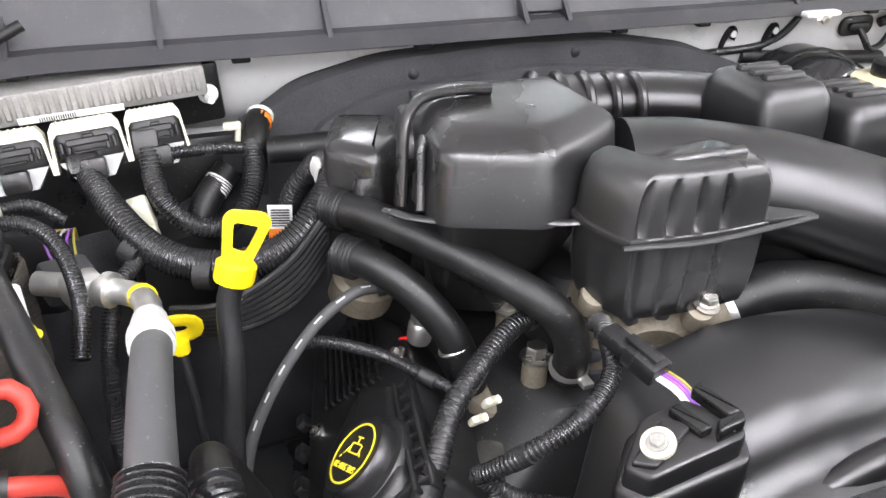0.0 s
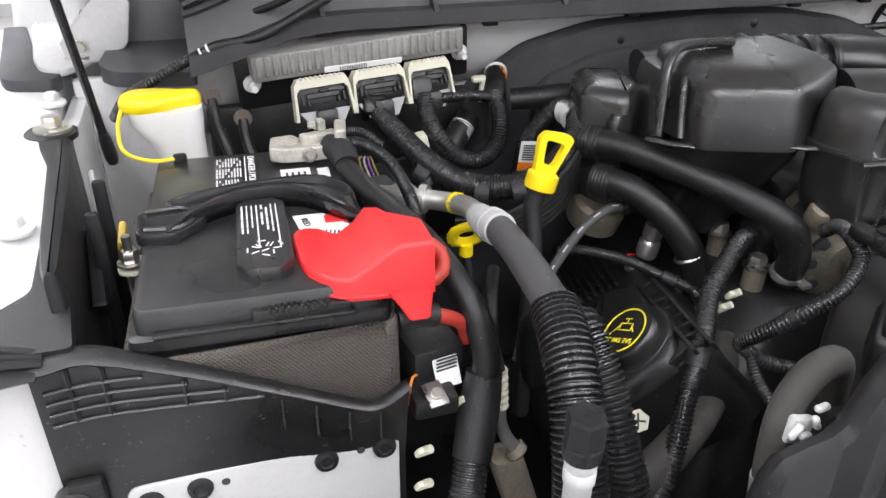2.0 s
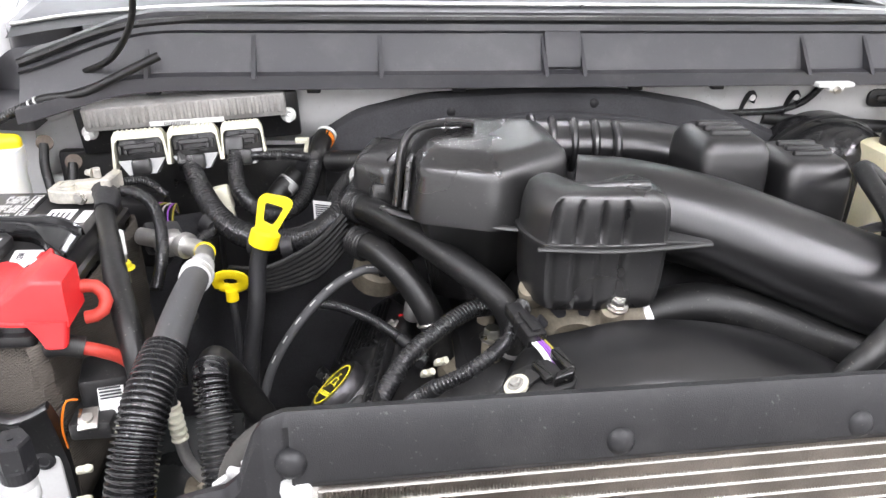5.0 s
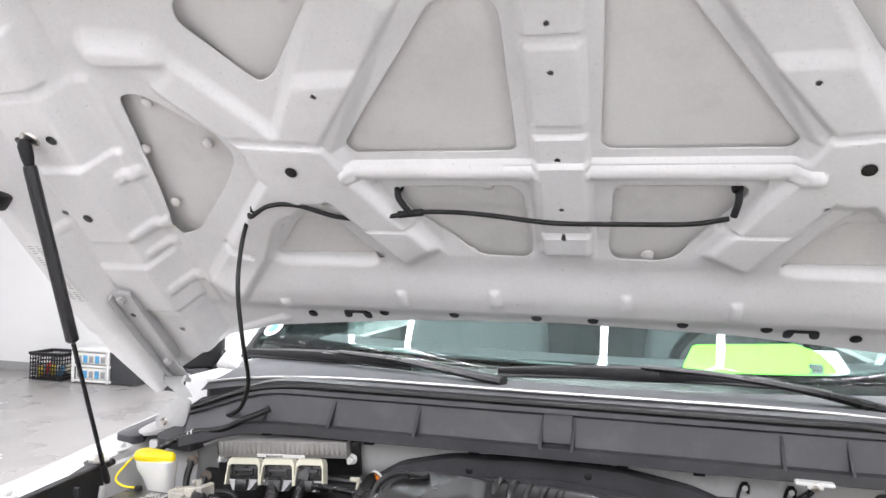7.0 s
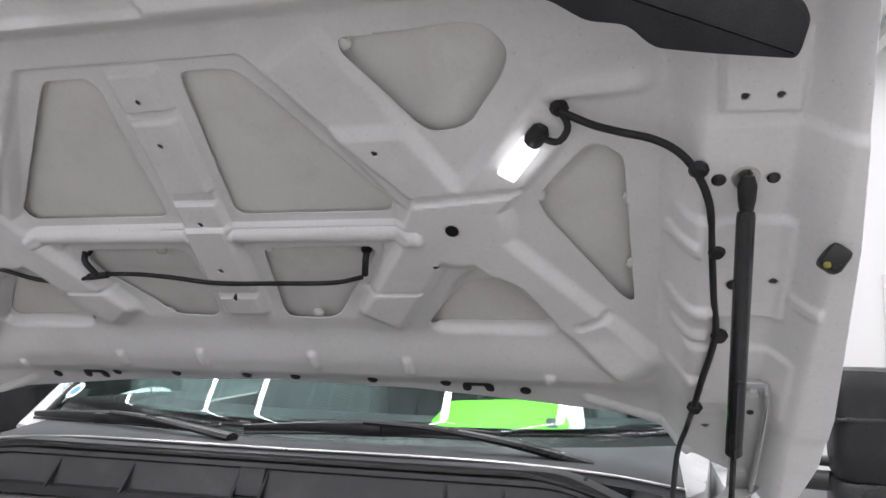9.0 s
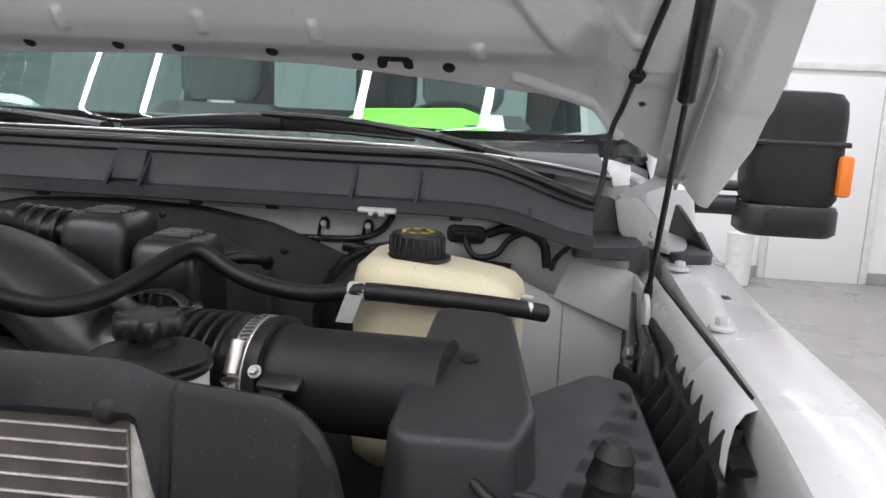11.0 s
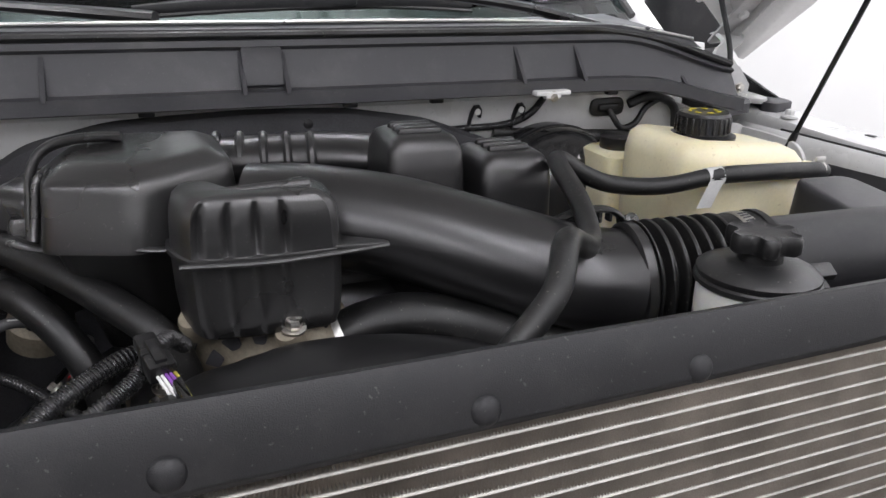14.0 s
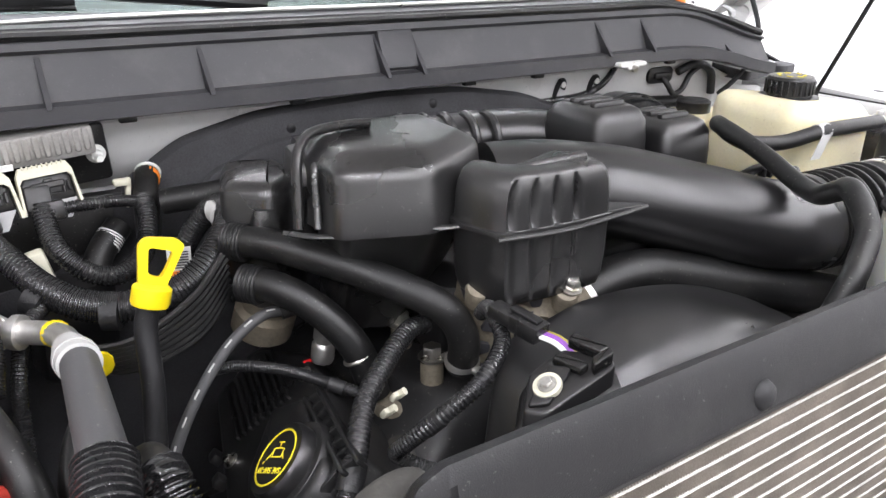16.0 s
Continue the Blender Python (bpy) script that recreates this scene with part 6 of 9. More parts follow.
def coolant_tank():
    t = thing("coolant_tank", "aged cream translucent coolant tank with black cap", "coolant tank", (0.58, 0.6, 1.0))
    o = fillet([(0.458, 0.550), (0.485, 0.527), (0.625, 0.522), (0.655, 0.542), (0.668, 0.66), (0.48, 0.70), (0.455, 0.66)], 0.022, 5)
    top = lambda base: (lambda l: base + 0.009 - 0.022 * smoothstep(0.57, 0.665, l[:, 0]))
    loops = [at_z(inset(o, 0.02), 1.02), at_z(inset(o, 0.004), 1.035), at_z(o, 1.06), at_z(o, 1.10), at_z(inset(o, 0.003), 1.104), at_z(inset(o, 0.003), 1.11), at_z(o, 1.114), at_z(o, top(1.245)), at_z(inset(o, 0.004), top(1.262)), at_z(inset(o, 0.014), top(1.271)), at_z(inset(o, 0.03), top(1.2735))]
    part("tank", loft(loops), tank_plastic, t)
    part("neck", turned([(0.03, 0), (0.03, 0.012)], (0.528, 0.60, 1.268), (0, 0, 1), 24), tank_plastic, t)
    cap = part("cap", turned([(0.042, 0), (0.043, 0.002), (0.043, 0.005), (0.033, 0.007), (0.033, 0.009), (0.034, 0.03), (0.031, 0.034), (0.004, 0.0345)], (0.528, 0.60, 1.276), (0, 0, 1), 32), black_plastic, t, "black screw cap with yellow printing")
    for k in range(24):
        a = 2 * math.pi * k / 24
        part("grip_rib", rbox((0.528 + 0.034 * math.cos(a), 0.60 + 0.034 * math.sin(a), 1.295), (0.003, 0.0035, 0.02), 0.001, (0, 0, math.degrees(a)), seg=1), black_plastic, cap)
    for k in range(7):
        a = 2 * math.pi * k / 7
        part("print_mark", rbox((0.528 + 0.018 * math.cos(a), 0.60 + 0.018 * math.sin(a), 1.3112), (0.009, 0.004, 0.0008), 0.0003, (0, 0, 70 + math.degrees(a)), seg=1), yellow_print, cap)
    part("spout", tube([(0.64, 0.56, 1.236), (0.665, 0.552, 1.237), (0.685, 0.546, 1.233)], 0.009, 12), tank_plastic, t)
    b = thing("brake_fluid_reservoir", "cream brake fluid reservoir with small black cap", "reservoir", (0.53, 0.76, 1.05))
    part("tank", loft([at_z(rect(0.52, 0.75, 0.12 * k, 0.10 * k, 0.02), z) for k, z in ((0.9, 1.08), (1, 1.09), (1, 1.212), (0.95, 1.227), (0.8, 1.232))]), tank_plastic, b)
    part("cap", turned([(0.027, 0), (0.028, 0.002), (0.028, 0.018), (0.024, 0.021)], (0.505, 0.752, 1.231), (0, 0, 1), 24), black_plastic, b)
    bb = thing("brake_booster", "round glossy black brake booster on the firewall", "brake booster", (0.45, 0.84, 1.0))
    part("drum", turned([(0.05, -0.09), (0.085, -0.08), (0.115, -0.05), (0.12, -0.02), (0.12, 0.03), (0.09, 0.05)], (0.45, 0.85, 1.13), (0, 1, 0), 40), black_gloss, bb)
    part("strap", turned([(0.1215, -0.012), (0.1225, -0.01), (0.1225, -0.002), (0.1215, 0)], (0.45, 0.85, 1.13), (0, 1, 0), 40), black_plastic, bb)


coolant_tank()


def steering_reservoir():
    t = thing("steering_fluid_reservoir", "round fluid reservoir with a black knobbed cap", "reservoir", (0.34, 0.28, 1.05))
    part("bowl", turned([(0.04, 0), (0.048, 0.01), (0.05, 0.09), (0.05, 0.116)], (0.343, 0.283, 1.108), (0, 0, 1), 32), bottle_plastic, t, "milky white bowl")
    part("rim", turned([(0.051, 0), (0.0535, 0.002), (0.0535, 0.006), (0.051, 0.008), (0.052, 0.010), (0.052, 0.013), (0.048, 0.016), (0.034, 0.021), (0.02, 0.023)], (0.343, 0.283, 1.222), (0, 0, 1), 36), black_plastic, t)
    a = np.linspace(0, 2 * np.pi, 72, endpoint=False)
    k = lambda r, z: np.column_stack([0.343 + (r + 0.004 * np.tanh(2 * np.cos(6 * a)) * (r > 0.02)) * np.cos(a), 0.283 + (r + 0.004 * np.tanh(2 * np.cos(6 * a)) * (r > 0.02)) * np.sin(a), np.full(72, z)])
    part("knob", loft([k(0.0195, 1.238), k(0.0185, 1.25), k(0.0185, 1.2535), k(0.026, 1.2545), k(0.028, 1.257), k(0.028, 1.268), k(0.026, 1.2715), k(0.024, 1.2705), k(0.012, 1.2705)]), black_plastic, t)


steering_reservoir()


def rear_covers():
    for x, y, w, d, z, nm in ((0.128, 0.59, 0.085, 0.10, 1.312, "coil"), (0.228, 0.575, 0.085, 0.10, 1.290, "coil")):
        t = thing("engine_cover_box", "black plastic engine box with ribbed vent on top", "engine cover", (x, y, 1.1), "boxes on the intake")
        part("shell", loft([at_z(rect(x, y, w * k, d * k, 0.014), zz) for k, zz in ((1.05, 1.12), (1.02, z - 0.04), (0.98, z - 0.016), (0.85, z - 0.004), (0.7, z))]), satin_plastic, t)
        for j in range(3):
            part("vent_rib", rbox((x, y - 0.018 + 0.018 * j, z + 0.001), (0.05, 0.011, 0.010), 0.0045), satin_plastic, t)
    r = thing("fuel_rail_cover", "long black plastic rail cover with raised ribs along the firewall", "rail cover", (-0.08, 0.70, 1.2))
    part("beam", tube([(-0.20, 0.735, 1.252), (-0.08, 0.71, 1.262), (0.05, 0.69, 1.266), (0.12, 0.66, 1.264)], 0.036, 20, squash=(1.2, 0.75)), satin_plastic, r)
    for k in range(5):
        x = -0.075 + 0.026 * k
        part("rib", turned([(0.033, -0.005), (0.036, -0.002), (0.036, 0.002), (0.033, 0.005)], (x, 0.708 - 0.008 * k, 1.2625), (1, -0.15, 0.02), 20), satin_plastic, r)
    m = thing("intake_manifold", "black plastic intake manifold under the ducts", "manifold", (0.05, 0.6, 1.0))
    part("body", loft([at_z(rect(0.05, 0.66, 0.36 * k, 0.26 * k, 0.05), z) for k, z in ((1, 0.95), (1, 1.10), (0.95, 1.14), (0.85, 1.155))]), satin_plastic, m)


rear_covers()


def engine_block():
    e = thing("engine_block", "dark engine block with cast aluminium front parts", "engine", (0, 0.55, 0.7))
    part("block", loft([at_z(rect(0.0, 0.60, 0.62 * k, 0.46 * k, 0.05), z) for k, z in ((0.9, 0.64), (1, 0.8), (0.9, 0.98), (0.6, 1.06))]), black_plastic, e)
    a = thing("alternator", "dusty cream cast aluminium alternator with vent slots", "alternator", (-0.08, 0.48, 1.02))
    prof = [(0.022, 0.004), (0.03, 0), (0.036, -0.002), (0.042, 0.003), (0.060, 0.005), (0.071, 0.010), (0.076, 0.018), (0.076, 0.08), (0.06, 0.09)]
    AX = pose(-0.066, 0.452, 1.104, 0, 0, -24) @ pose(0, 0, 0, -84, 0, 0)
    part("housing", moved(turned(prof, (0, 0, 0), (0, 0, 1), 40), AX), dusty_cast, a)
    # slots are dark boxes on the housing, coloured like the shade inside
    for k in range(12):
        an = 2 * math.pi * k / 12
        part("vent_slot", moved(slab(fillet([(0.046, -0.006), (0.06, -0.010), (0.06, 0.007), (0.046, 0.004)], 0.003), -0.0005, 0.008, 0.0005), AX @ pose(0, 0, 0, 0, 0, math.degrees(an))), print_shade_dark, a)
        part("rim_slot", moved(rbox((0.0752, 0, 0.040), (0.006, 0.026, 0.034), 0.002, seg=1), AX @ pose(0, 0, 0, 0, 0, math.degrees(an) + 8)), print_shade_dark, a)
    for x, y, z, r in ((-0.124, 0.47, 1.172, 0.014), (-0.044, 0.432, 1.163, 0.013), (-0.09, 0.448, 1.186, 0.010)):
        part("lug", turned([(r, -0.016), (r, 0.004), (r * 0.85, 0.008), (r * 0.4, 0.008), (r * 0.38, 0.004)], (x, y, z), (-0.3, -0.5, 0.9), 16), dusty_cast, a)
    part("bolt", hexnut((-0.040, 0.43, 1.172), 0.008, 0.010, (0, -0.3, 1)), steel, a)
    part("pulley", moved(turned([(0.014, -0.026), (0.022, -0.024), (0.022, -0.004), (0.018, 0.0)], (0, 0, 0), (0, 0, 1), 28), AX), rust_steel, a, "brown rusty pulley")
    c = thing("engine_front_casting", "cast aluminium engine front with bolts", "casting", (-0.17, 0.5, 0.95))
    part("casting", join(rbox((-0.175, 0.54, 0.99), (0.09, 0.09, 0.12), 0.02, (0, 10, 10)), rbox((-0.20, 0.51, 1.02), (0.03, 0.04, 0.06), 0.01, (0, 0, 20)), rbox((-0.125, 0.52, 1.02), (0.03, 0.04, 0.05), 0.01)), dusty_cast, c)
    for x, y, z0, z1, r in ((-0.155, 0.508, 1.02, 1.09, 0.0125), (-0.146, 0.59, 1.04, 1.09, 0.012)):
        part("stud_sleeve", turned([(r, 0), (r, z1 - z0)], (x, y, z0), (0, 0, 1), 16), dusty_cast, c)
        part("bolt", hexnut((x, y, z1), r * 0.85, 0.012), steel, c)


engine_block()


def valve_cover():
    t = thing("valve_cover", "black plastic valve cover with ribs and dust", "valve cover", (-0.35, 0.47, 0.95))
    ez = Vector((-0.95, 0.3, 1.0)).normalized()
    ey = (Vector((0.10, 1.0, 0)) - ez * ez.dot(Vector((0.10, 1.0, 0)))).normalized()
    ex = ey.cross(ez)
    M = Matrix.Translation(Vector((-0.3428, 0.4699, 1.0632)) - ez * 0.0286) @ Matrix((ex, ey, ez)).transposed().to_4x4()
    up = Vector((-0.0183, -0.0085, -0.0061))
    up = (up - ez * ez.dot(up)).normalized()
    LOGO = Matrix.Translation(Vector((-0.3428, 0.4699, 1.0632))) @ Matrix((up.cross(ez), up, ez)).transposed().to_4x4()
    W = lambda g: moved(g, M)
    o = fillet([(-0.095, -0.015), (-0.035, -0.044), (0.03, -0.06), (0.054, -0.048), (0.06, 0.06), (0.055, 0.18), (0.0, 0.30), (-0.085, 0.30), (-0.1, 0.0)], 0.015)
    part("cover", W(loft([at_z(o, -0.12), at_z(o, -0.008), at_z(inset(o, 0.004), -0.002), at_z(inset(o, 0.01), 0.0)])), black_plastic, t)
    for k in range(9):
        part("rib", W(rbox((-0.058 + 0.0095 * k, 0.215 - 0.004 * k, 0.002), (0.0035, 0.13, 0.007), 0.0012)), black_plastic, t)
    for x in (0.040, 0.057):
        part("edge_rail", W(rbox((x, 0.005 - 0.5 * (x - 0.04), 0.003), (0.0045, 0.15, 0.011), 0.0015, (0, 0, 2))), black_plastic, t)
    for k in range(8):
        part("rung", W(rbox((0.0485, -0.064 + 0.019 * k, 0.002), (0.016, 0.0035, 0.009), 0.001, (0, 0, -20))), black_plastic, t)
    for k in range(5):
        part("edge_lug", W(rbox((-0.092, -0.04 + 0.05 * k, 0.004), (0.012, 0.018, 0.014), 0.003)), black_plastic, t)
    part("step_wall", W(rbox((0.002, -0.052, -0.003), (0.07, 0.005, 0.014), 0.002, (0, 0, -4))), black_plastic, t)
    part("cap_collar", W(turned([(0.046, 0), (0.047, 0.006), (0.044, 0.012), (0.038, 0.013)], (0, 0, 0), (0, 0, 1), 36)), black_plastic, t)
    for bx, by in ((-0.075, 0.13), (0.045, 0.13)):
        part("bolt", W(join(turned([(0.009, 0), (0.009, 0.003)], (bx, by, 0), (0, 0, 1), 14), hexnut((bx, by, 0.003), 0.005, 0.006))), steel, t)
    cap = part("oil_filler_cap", W(turned([(0.036, 0.008), (0.037, 0.012), (0.037, 0.024), (0.0345, 0.0275), (0.002, 0.028)], (0, 0, 0), (0, 0, 1), 36)), satin_plastic, t, "round black oil cap with yellow print")
    a = np.linspace(0, 2 * np.pi, 48, endpoint=False)
    cs = lambda r, z: np.column_stack([r * np.cos(a), r * np.sin(a), np.full(48, z)])
    part("yellow_ring", W(loft([cs(0.0262, 0.0281), cs(0.0262, 0.0286), cs(0.0282, 0.0286), cs(0.0282, 0.0281)], cap=False)), yellow_print, cap)
    part("grade_text", text_geo("SAE 5W-20", 0.0082, LOGO @ pose(0, 0.0125, 0)), yellow_print, cap)
    bars = ((0.0, 0.0, 0.019, 0), (-0.0095, -0.004, 0.009, 90), (0.0, -0.0085, 0.015, 0), (0.0075, -0.0045, 0.009, 100), (0.0115, -0.001, 0.010, 55), (-0.0125, -0.001, 0.007, -50), (0.0, -0.0145, 0.010, 0), (0.0, -0.0115, 0.006, 90), (0.0165, 0.0055, 0.003, 55))
    part("oil_can_mark", moved(join(*(rbox((x, y, 0.0), (ln, 0.0015, 0.0005), 0.0002, (0, 0, r), seg=1) for x, y, ln, r in bars)), LOGO), yellow_print, cap, smooth=False)
    deck = fillet([(-0.052, 0.06), (0.0, 0.118), (0.036, 0.078), (0.034, -0.037), (0.014, -0.056), (-0.069, -0.044)], 0.008)
    part("cap_deck", W(loft([at_z(inset(deck, -0.004), -0.01), at_z(deck, 0.007), at_z(inset(deck, 0.003), 0.010), at_z(inset(deck, 0.007), 0.011)])), black_plastic, t)


valve_cover()

# ---- battery corner ----


def battery():
    t = thing("battery", "black car battery in a woven insulating jacket", "battery", (-0.70, 0.55, 0.97))
    M = pose(-0.699, 0.556, 0, 0, 0, -2.5)
    W = lambda g: moved(g, M)
    hx, hy = 0.098, 0.152
    part("case", W(loft([at_z(rect(0, 0, 2 * hx - 0.012, 2 * hy - 0.012, 0.008), z) for z in (0.99, 1.176)])), black_plastic, t)
    part("lid", W(loft([at_z(rect(0, 0, 2 * (hx - i), 2 * (hy - i), 0.008), z) for i, z in ((0.002, 1.174), (0.0, 1.176), (0.0, 1.186), (0.005, 1.188), (0.005, 1.205), (0.007, 1.209), (0.010, 1.21))])), battery_plastic, t)
    part("handle_bar", W(join(rbox((-0.005, -0.151, 1.189), (0.15, 0.008, 0.004), 0.0015), rbox((0.03, -0.149, 1.194), (0.075, 0.008, 0.012), 0.002))), black_plastic, t)
    for k in range(10):
        part("vent_tooth", W(rbox((0.006 + 0.0048 * k, -0.1505, 1.199), (0.0022, 0.006, 0.006), 0.0006, seg=1)), black_plastic, t)
    V = M @ pose(0.010, 0.022, 0)
    U = lambda g: moved(g, V)
    vc = part("vent_cover", U(slab(fillet([(-0.018, -0.147), (0.008, -0.149), (0.019, -0.137), (0.019, -0.03), (0.008, -0.02), (-0.015, -0.02), (-0.024, -0.03), (-0.026, -0.138)], 0.003), 1.208, 1.222, 0.0025)), battery_plastic, t, "raised vent cover with white printing")
    for k in range(8):
        y = -0.036
        for j in range(4):
            ln = 0.008 + 0.005 * ((k * 3 + j * 2) % 3)
            if k in (3, 7):
                ln = 0.019
            elif (k + j) % 7 == 5:
                y -= 0.006
                continue
            part("print_line", U(rbox((-0.019 + 0.0042 * k, y - ln / 2, 1.2223), (0.0018 if k in (0, 4, 5) else 0.0013, ln, 0.0006), 0.0002, seg=1)), print_white, vc)
            y -= ln + (0.0012 if k in (3, 7) else 0.0018)
    for cx, cy in ((-0.012, -0.118), (0.0, -0.124), (0.007, -0.113), (-0.004, -0.109)):
        for k in range(3):
            a = 2 * math.pi * k / 3 + cx * 90
            part("print_mark", U(rbox((cx + 0.0042 * math.cos(a), cy + 0.0048 * math.sin(a), 1.2223), (0.0068, 0.0013, 0.0006), 0.0002, (0, 0, 90 + math.degrees(a)), seg=1)), print_white, vc)
    lb = part("warning_print", W(slab(rect(-0.012, 0.09, 0.046, 0.09, 0.002), 1.2095, 1.2108, 0.0003)), satin_plastic, t, "printed danger panel")
    for k in range(9):
        for j in range(3):
            for h in range(3):
                if (k * 5 + j * 3 + h * 7) % 6 == 0:
                    continue
                ln = 0.0052 + 0.0012 * ((k + 2 * j + h) % 3)
                part("print_line", W(rbox((-0.0315 + 0.0029 * k, 0.055 + 0.028 * j + 0.0078 * h, 1.2111), (0.0016, ln, 0.0005), 0.0002, seg=1)), print_white, lb)
    part("warning_text", text_geo("DANGER / POISON", 0.0100, M @ pose(0.0025, 0.09, 1.211, 0, 0, -90)), print_white, lb)
    part("white_rule", W(rbox((-0.0035, 0.09, 1.2111), (0.0014, 0.086, 0.0005), 0.0002, seg=1)), print_white, lb)
    wl = part("paper_label", W(slab(rect(0.046, 0.068, 0.03, 0.042, 0.001), 1.2098, 1.2106, 0.0002)), label_white, t)
    for k in range(4):
        part("print_line", W(rbox((0.037 + 0.006 * k, 0.066, 1.2108), (0.0025, 0.026, 0.0004), 0.0001, seg=1)), print_shade_dark, wl)
    for x, w in ((0.074, 0.012),):
        part("brand_mark", W(rbox((x, 0.068, 1.2103), (w, 0.034, 0.0006), 0.0002, seg=1)), print_white, t)
    rl = part("paper_label", W(slab(fillet([(0.034, -0.02), (0.062, -0.02), (0.092, -0.06), (0.072, -0.082), (0.04, -0.055)], 0.002), 1.2102, 1.211, 0.0002)), label_white, t)
    part("label_text", text_geo("RED", 0.0085, M @ pose(0.045, -0.036, 1.2113, 0, 0, -80)), print_shade_dark, rl)
    for k in range(6):
        part("bar", W(rbox((0.06 + 0.0035 * k, -0.062 - 0.001 * k, 1.2112), (0.0016, 0.016, 0.0004), 0.0001, (0, 0, -10), seg=1)), print_shade_dark, rl)
    part("red_chip", W(slab(rect(0.074, -0.033, 0.024, 0.016, 0.002), 1.2102, 1.2114, 0.0002)), red_plastic, t)
    # jacket
    o = rect(0, 0, 2 * hx + 0.006, 2 * hy + 0.006, 0.012, 6)
    n = len(o)
    wave = lambda z: at_z(o + 0.002 * np.column_stack([np.sin(np.arange(n) * 1.7 + z * 40), np.cos(np.arange(n) * 2.3 + z * 55)]), lambda l, z=z: z - (0.016 * smoothstep(-0.02, 0.1, l[:, 0]) * (l[:, 1] < -0.1) * -1 if z > 1.165 else 0) * 0.3 + 0 * l[:, 0])
    ob = part("jacket", W(loft([wave(z) for z in np.linspace(0.97, 1.173, 15)], cap=False)), jacket_cloth, t, "brown-grey woven insulating jacket")
    m = ob.modifiers.new("thickness", "SOLIDIFY")
    m.thickness, m.offset = 0.004, 1


battery()


def holddown():
    t = thing("battery_strap", "black plastic hold-down strap arched across the battery", "strap", (-0.70, 0.55, 1.2))
    xs = np.linspace(-0.772, -0.606, 40)
    rear = np.interp(xs, [-0.775, -0.765, -0.745, -0.69, -0.63, -0.60], [0.563, 0.569, 0.571, 0.573, 0.575, 0.56])
    front = np.interp(xs, [-0.775, -0.761, -0.75, -0.729, -0.708, -0.687, -0.67, -0.655, -0.644, -0.634, -0.625, -0.609, -0.60], [0.515, 0.52, 0.534, 0.548, 0.556, 0.558, 0.556, 0.551, 0.542, 0.529, 0.515, 0.503, 0.50])
    top = np.interp(xs, [-0.775, -0.75, -0.70, -0.65, -0.62, -0.60], [1.222, 1.227, 1.231, 1.231, 1.226, 1.216])
    at = lambda y, z: np.column_stack([xs, y, z])
    ob = part("band", loft([at(rear + 0.003, 1.211 + 0 * xs), at(rear, top + 0.001), at(rear - 0.003, top + 0.001), at(rear - 0.005, top - 0.005), at(front + 0.005, top - 0.006), at(front + 0.002, top + 0.001), at(front - 0.001, top + 0.001), at(front - 0.002, top - 0.004), at(front + 0.003, 1.2105 + 0 * xs)], closed=False), black_gloss, t)
    m = ob.modifiers.new("thickness", "SOLIDIFY")
    m.thickness = 0.0014
    part("pad", slab(fillet([(-0.797, 0.515), (-0.765, 0.51), (-0.738, 0.535), (-0.745, 0.56), (-0.79, 0.562), (-0.80, 0.55)], 0.006), 1.208, 1.221, 0.003), black_gloss, t)
    part("pad_rim", tube([(-0.79, 0.52, 1.222), (-0.762, 0.518, 1.222), (-0.75, 0.535, 1.222), (-0.757, 0.555, 1.222), (-0.79, 0.555, 1.222)], 0.0025, 6), satin_plastic, t)
    b = thing("holddown_bolt", "rusty hold-down bolt with nut beside the battery", "bolt", (-0.805, 0.54, 1.12))
    part("rod", turned([(0.004, 0), (0.004, 0.08)], (-0.808, 0.538, 1.13), (0, 0, 1), 10), steel, b)
    part("nut", hexnut((-0.808, 0.538, 1.185), 0.008, 0.011), steel, b)
    part("washer", turned([(0.012, 0), (0.012, 0.003)], (-0.808, 0.538, 1.176), (0, 0, 1), 16), natural_plastic, b)
    y = thing("yellow_tab", "dirty yellow plastic tab beside the battery", "tab", (-0.818, 0.575, 1.1))
    part("tab", rbox((-0.818, 0.580, 1.178), (0.007, 0.026, 0.05), 0.003, (28, 10, 0)), dirty_yellow, y)


holddown()


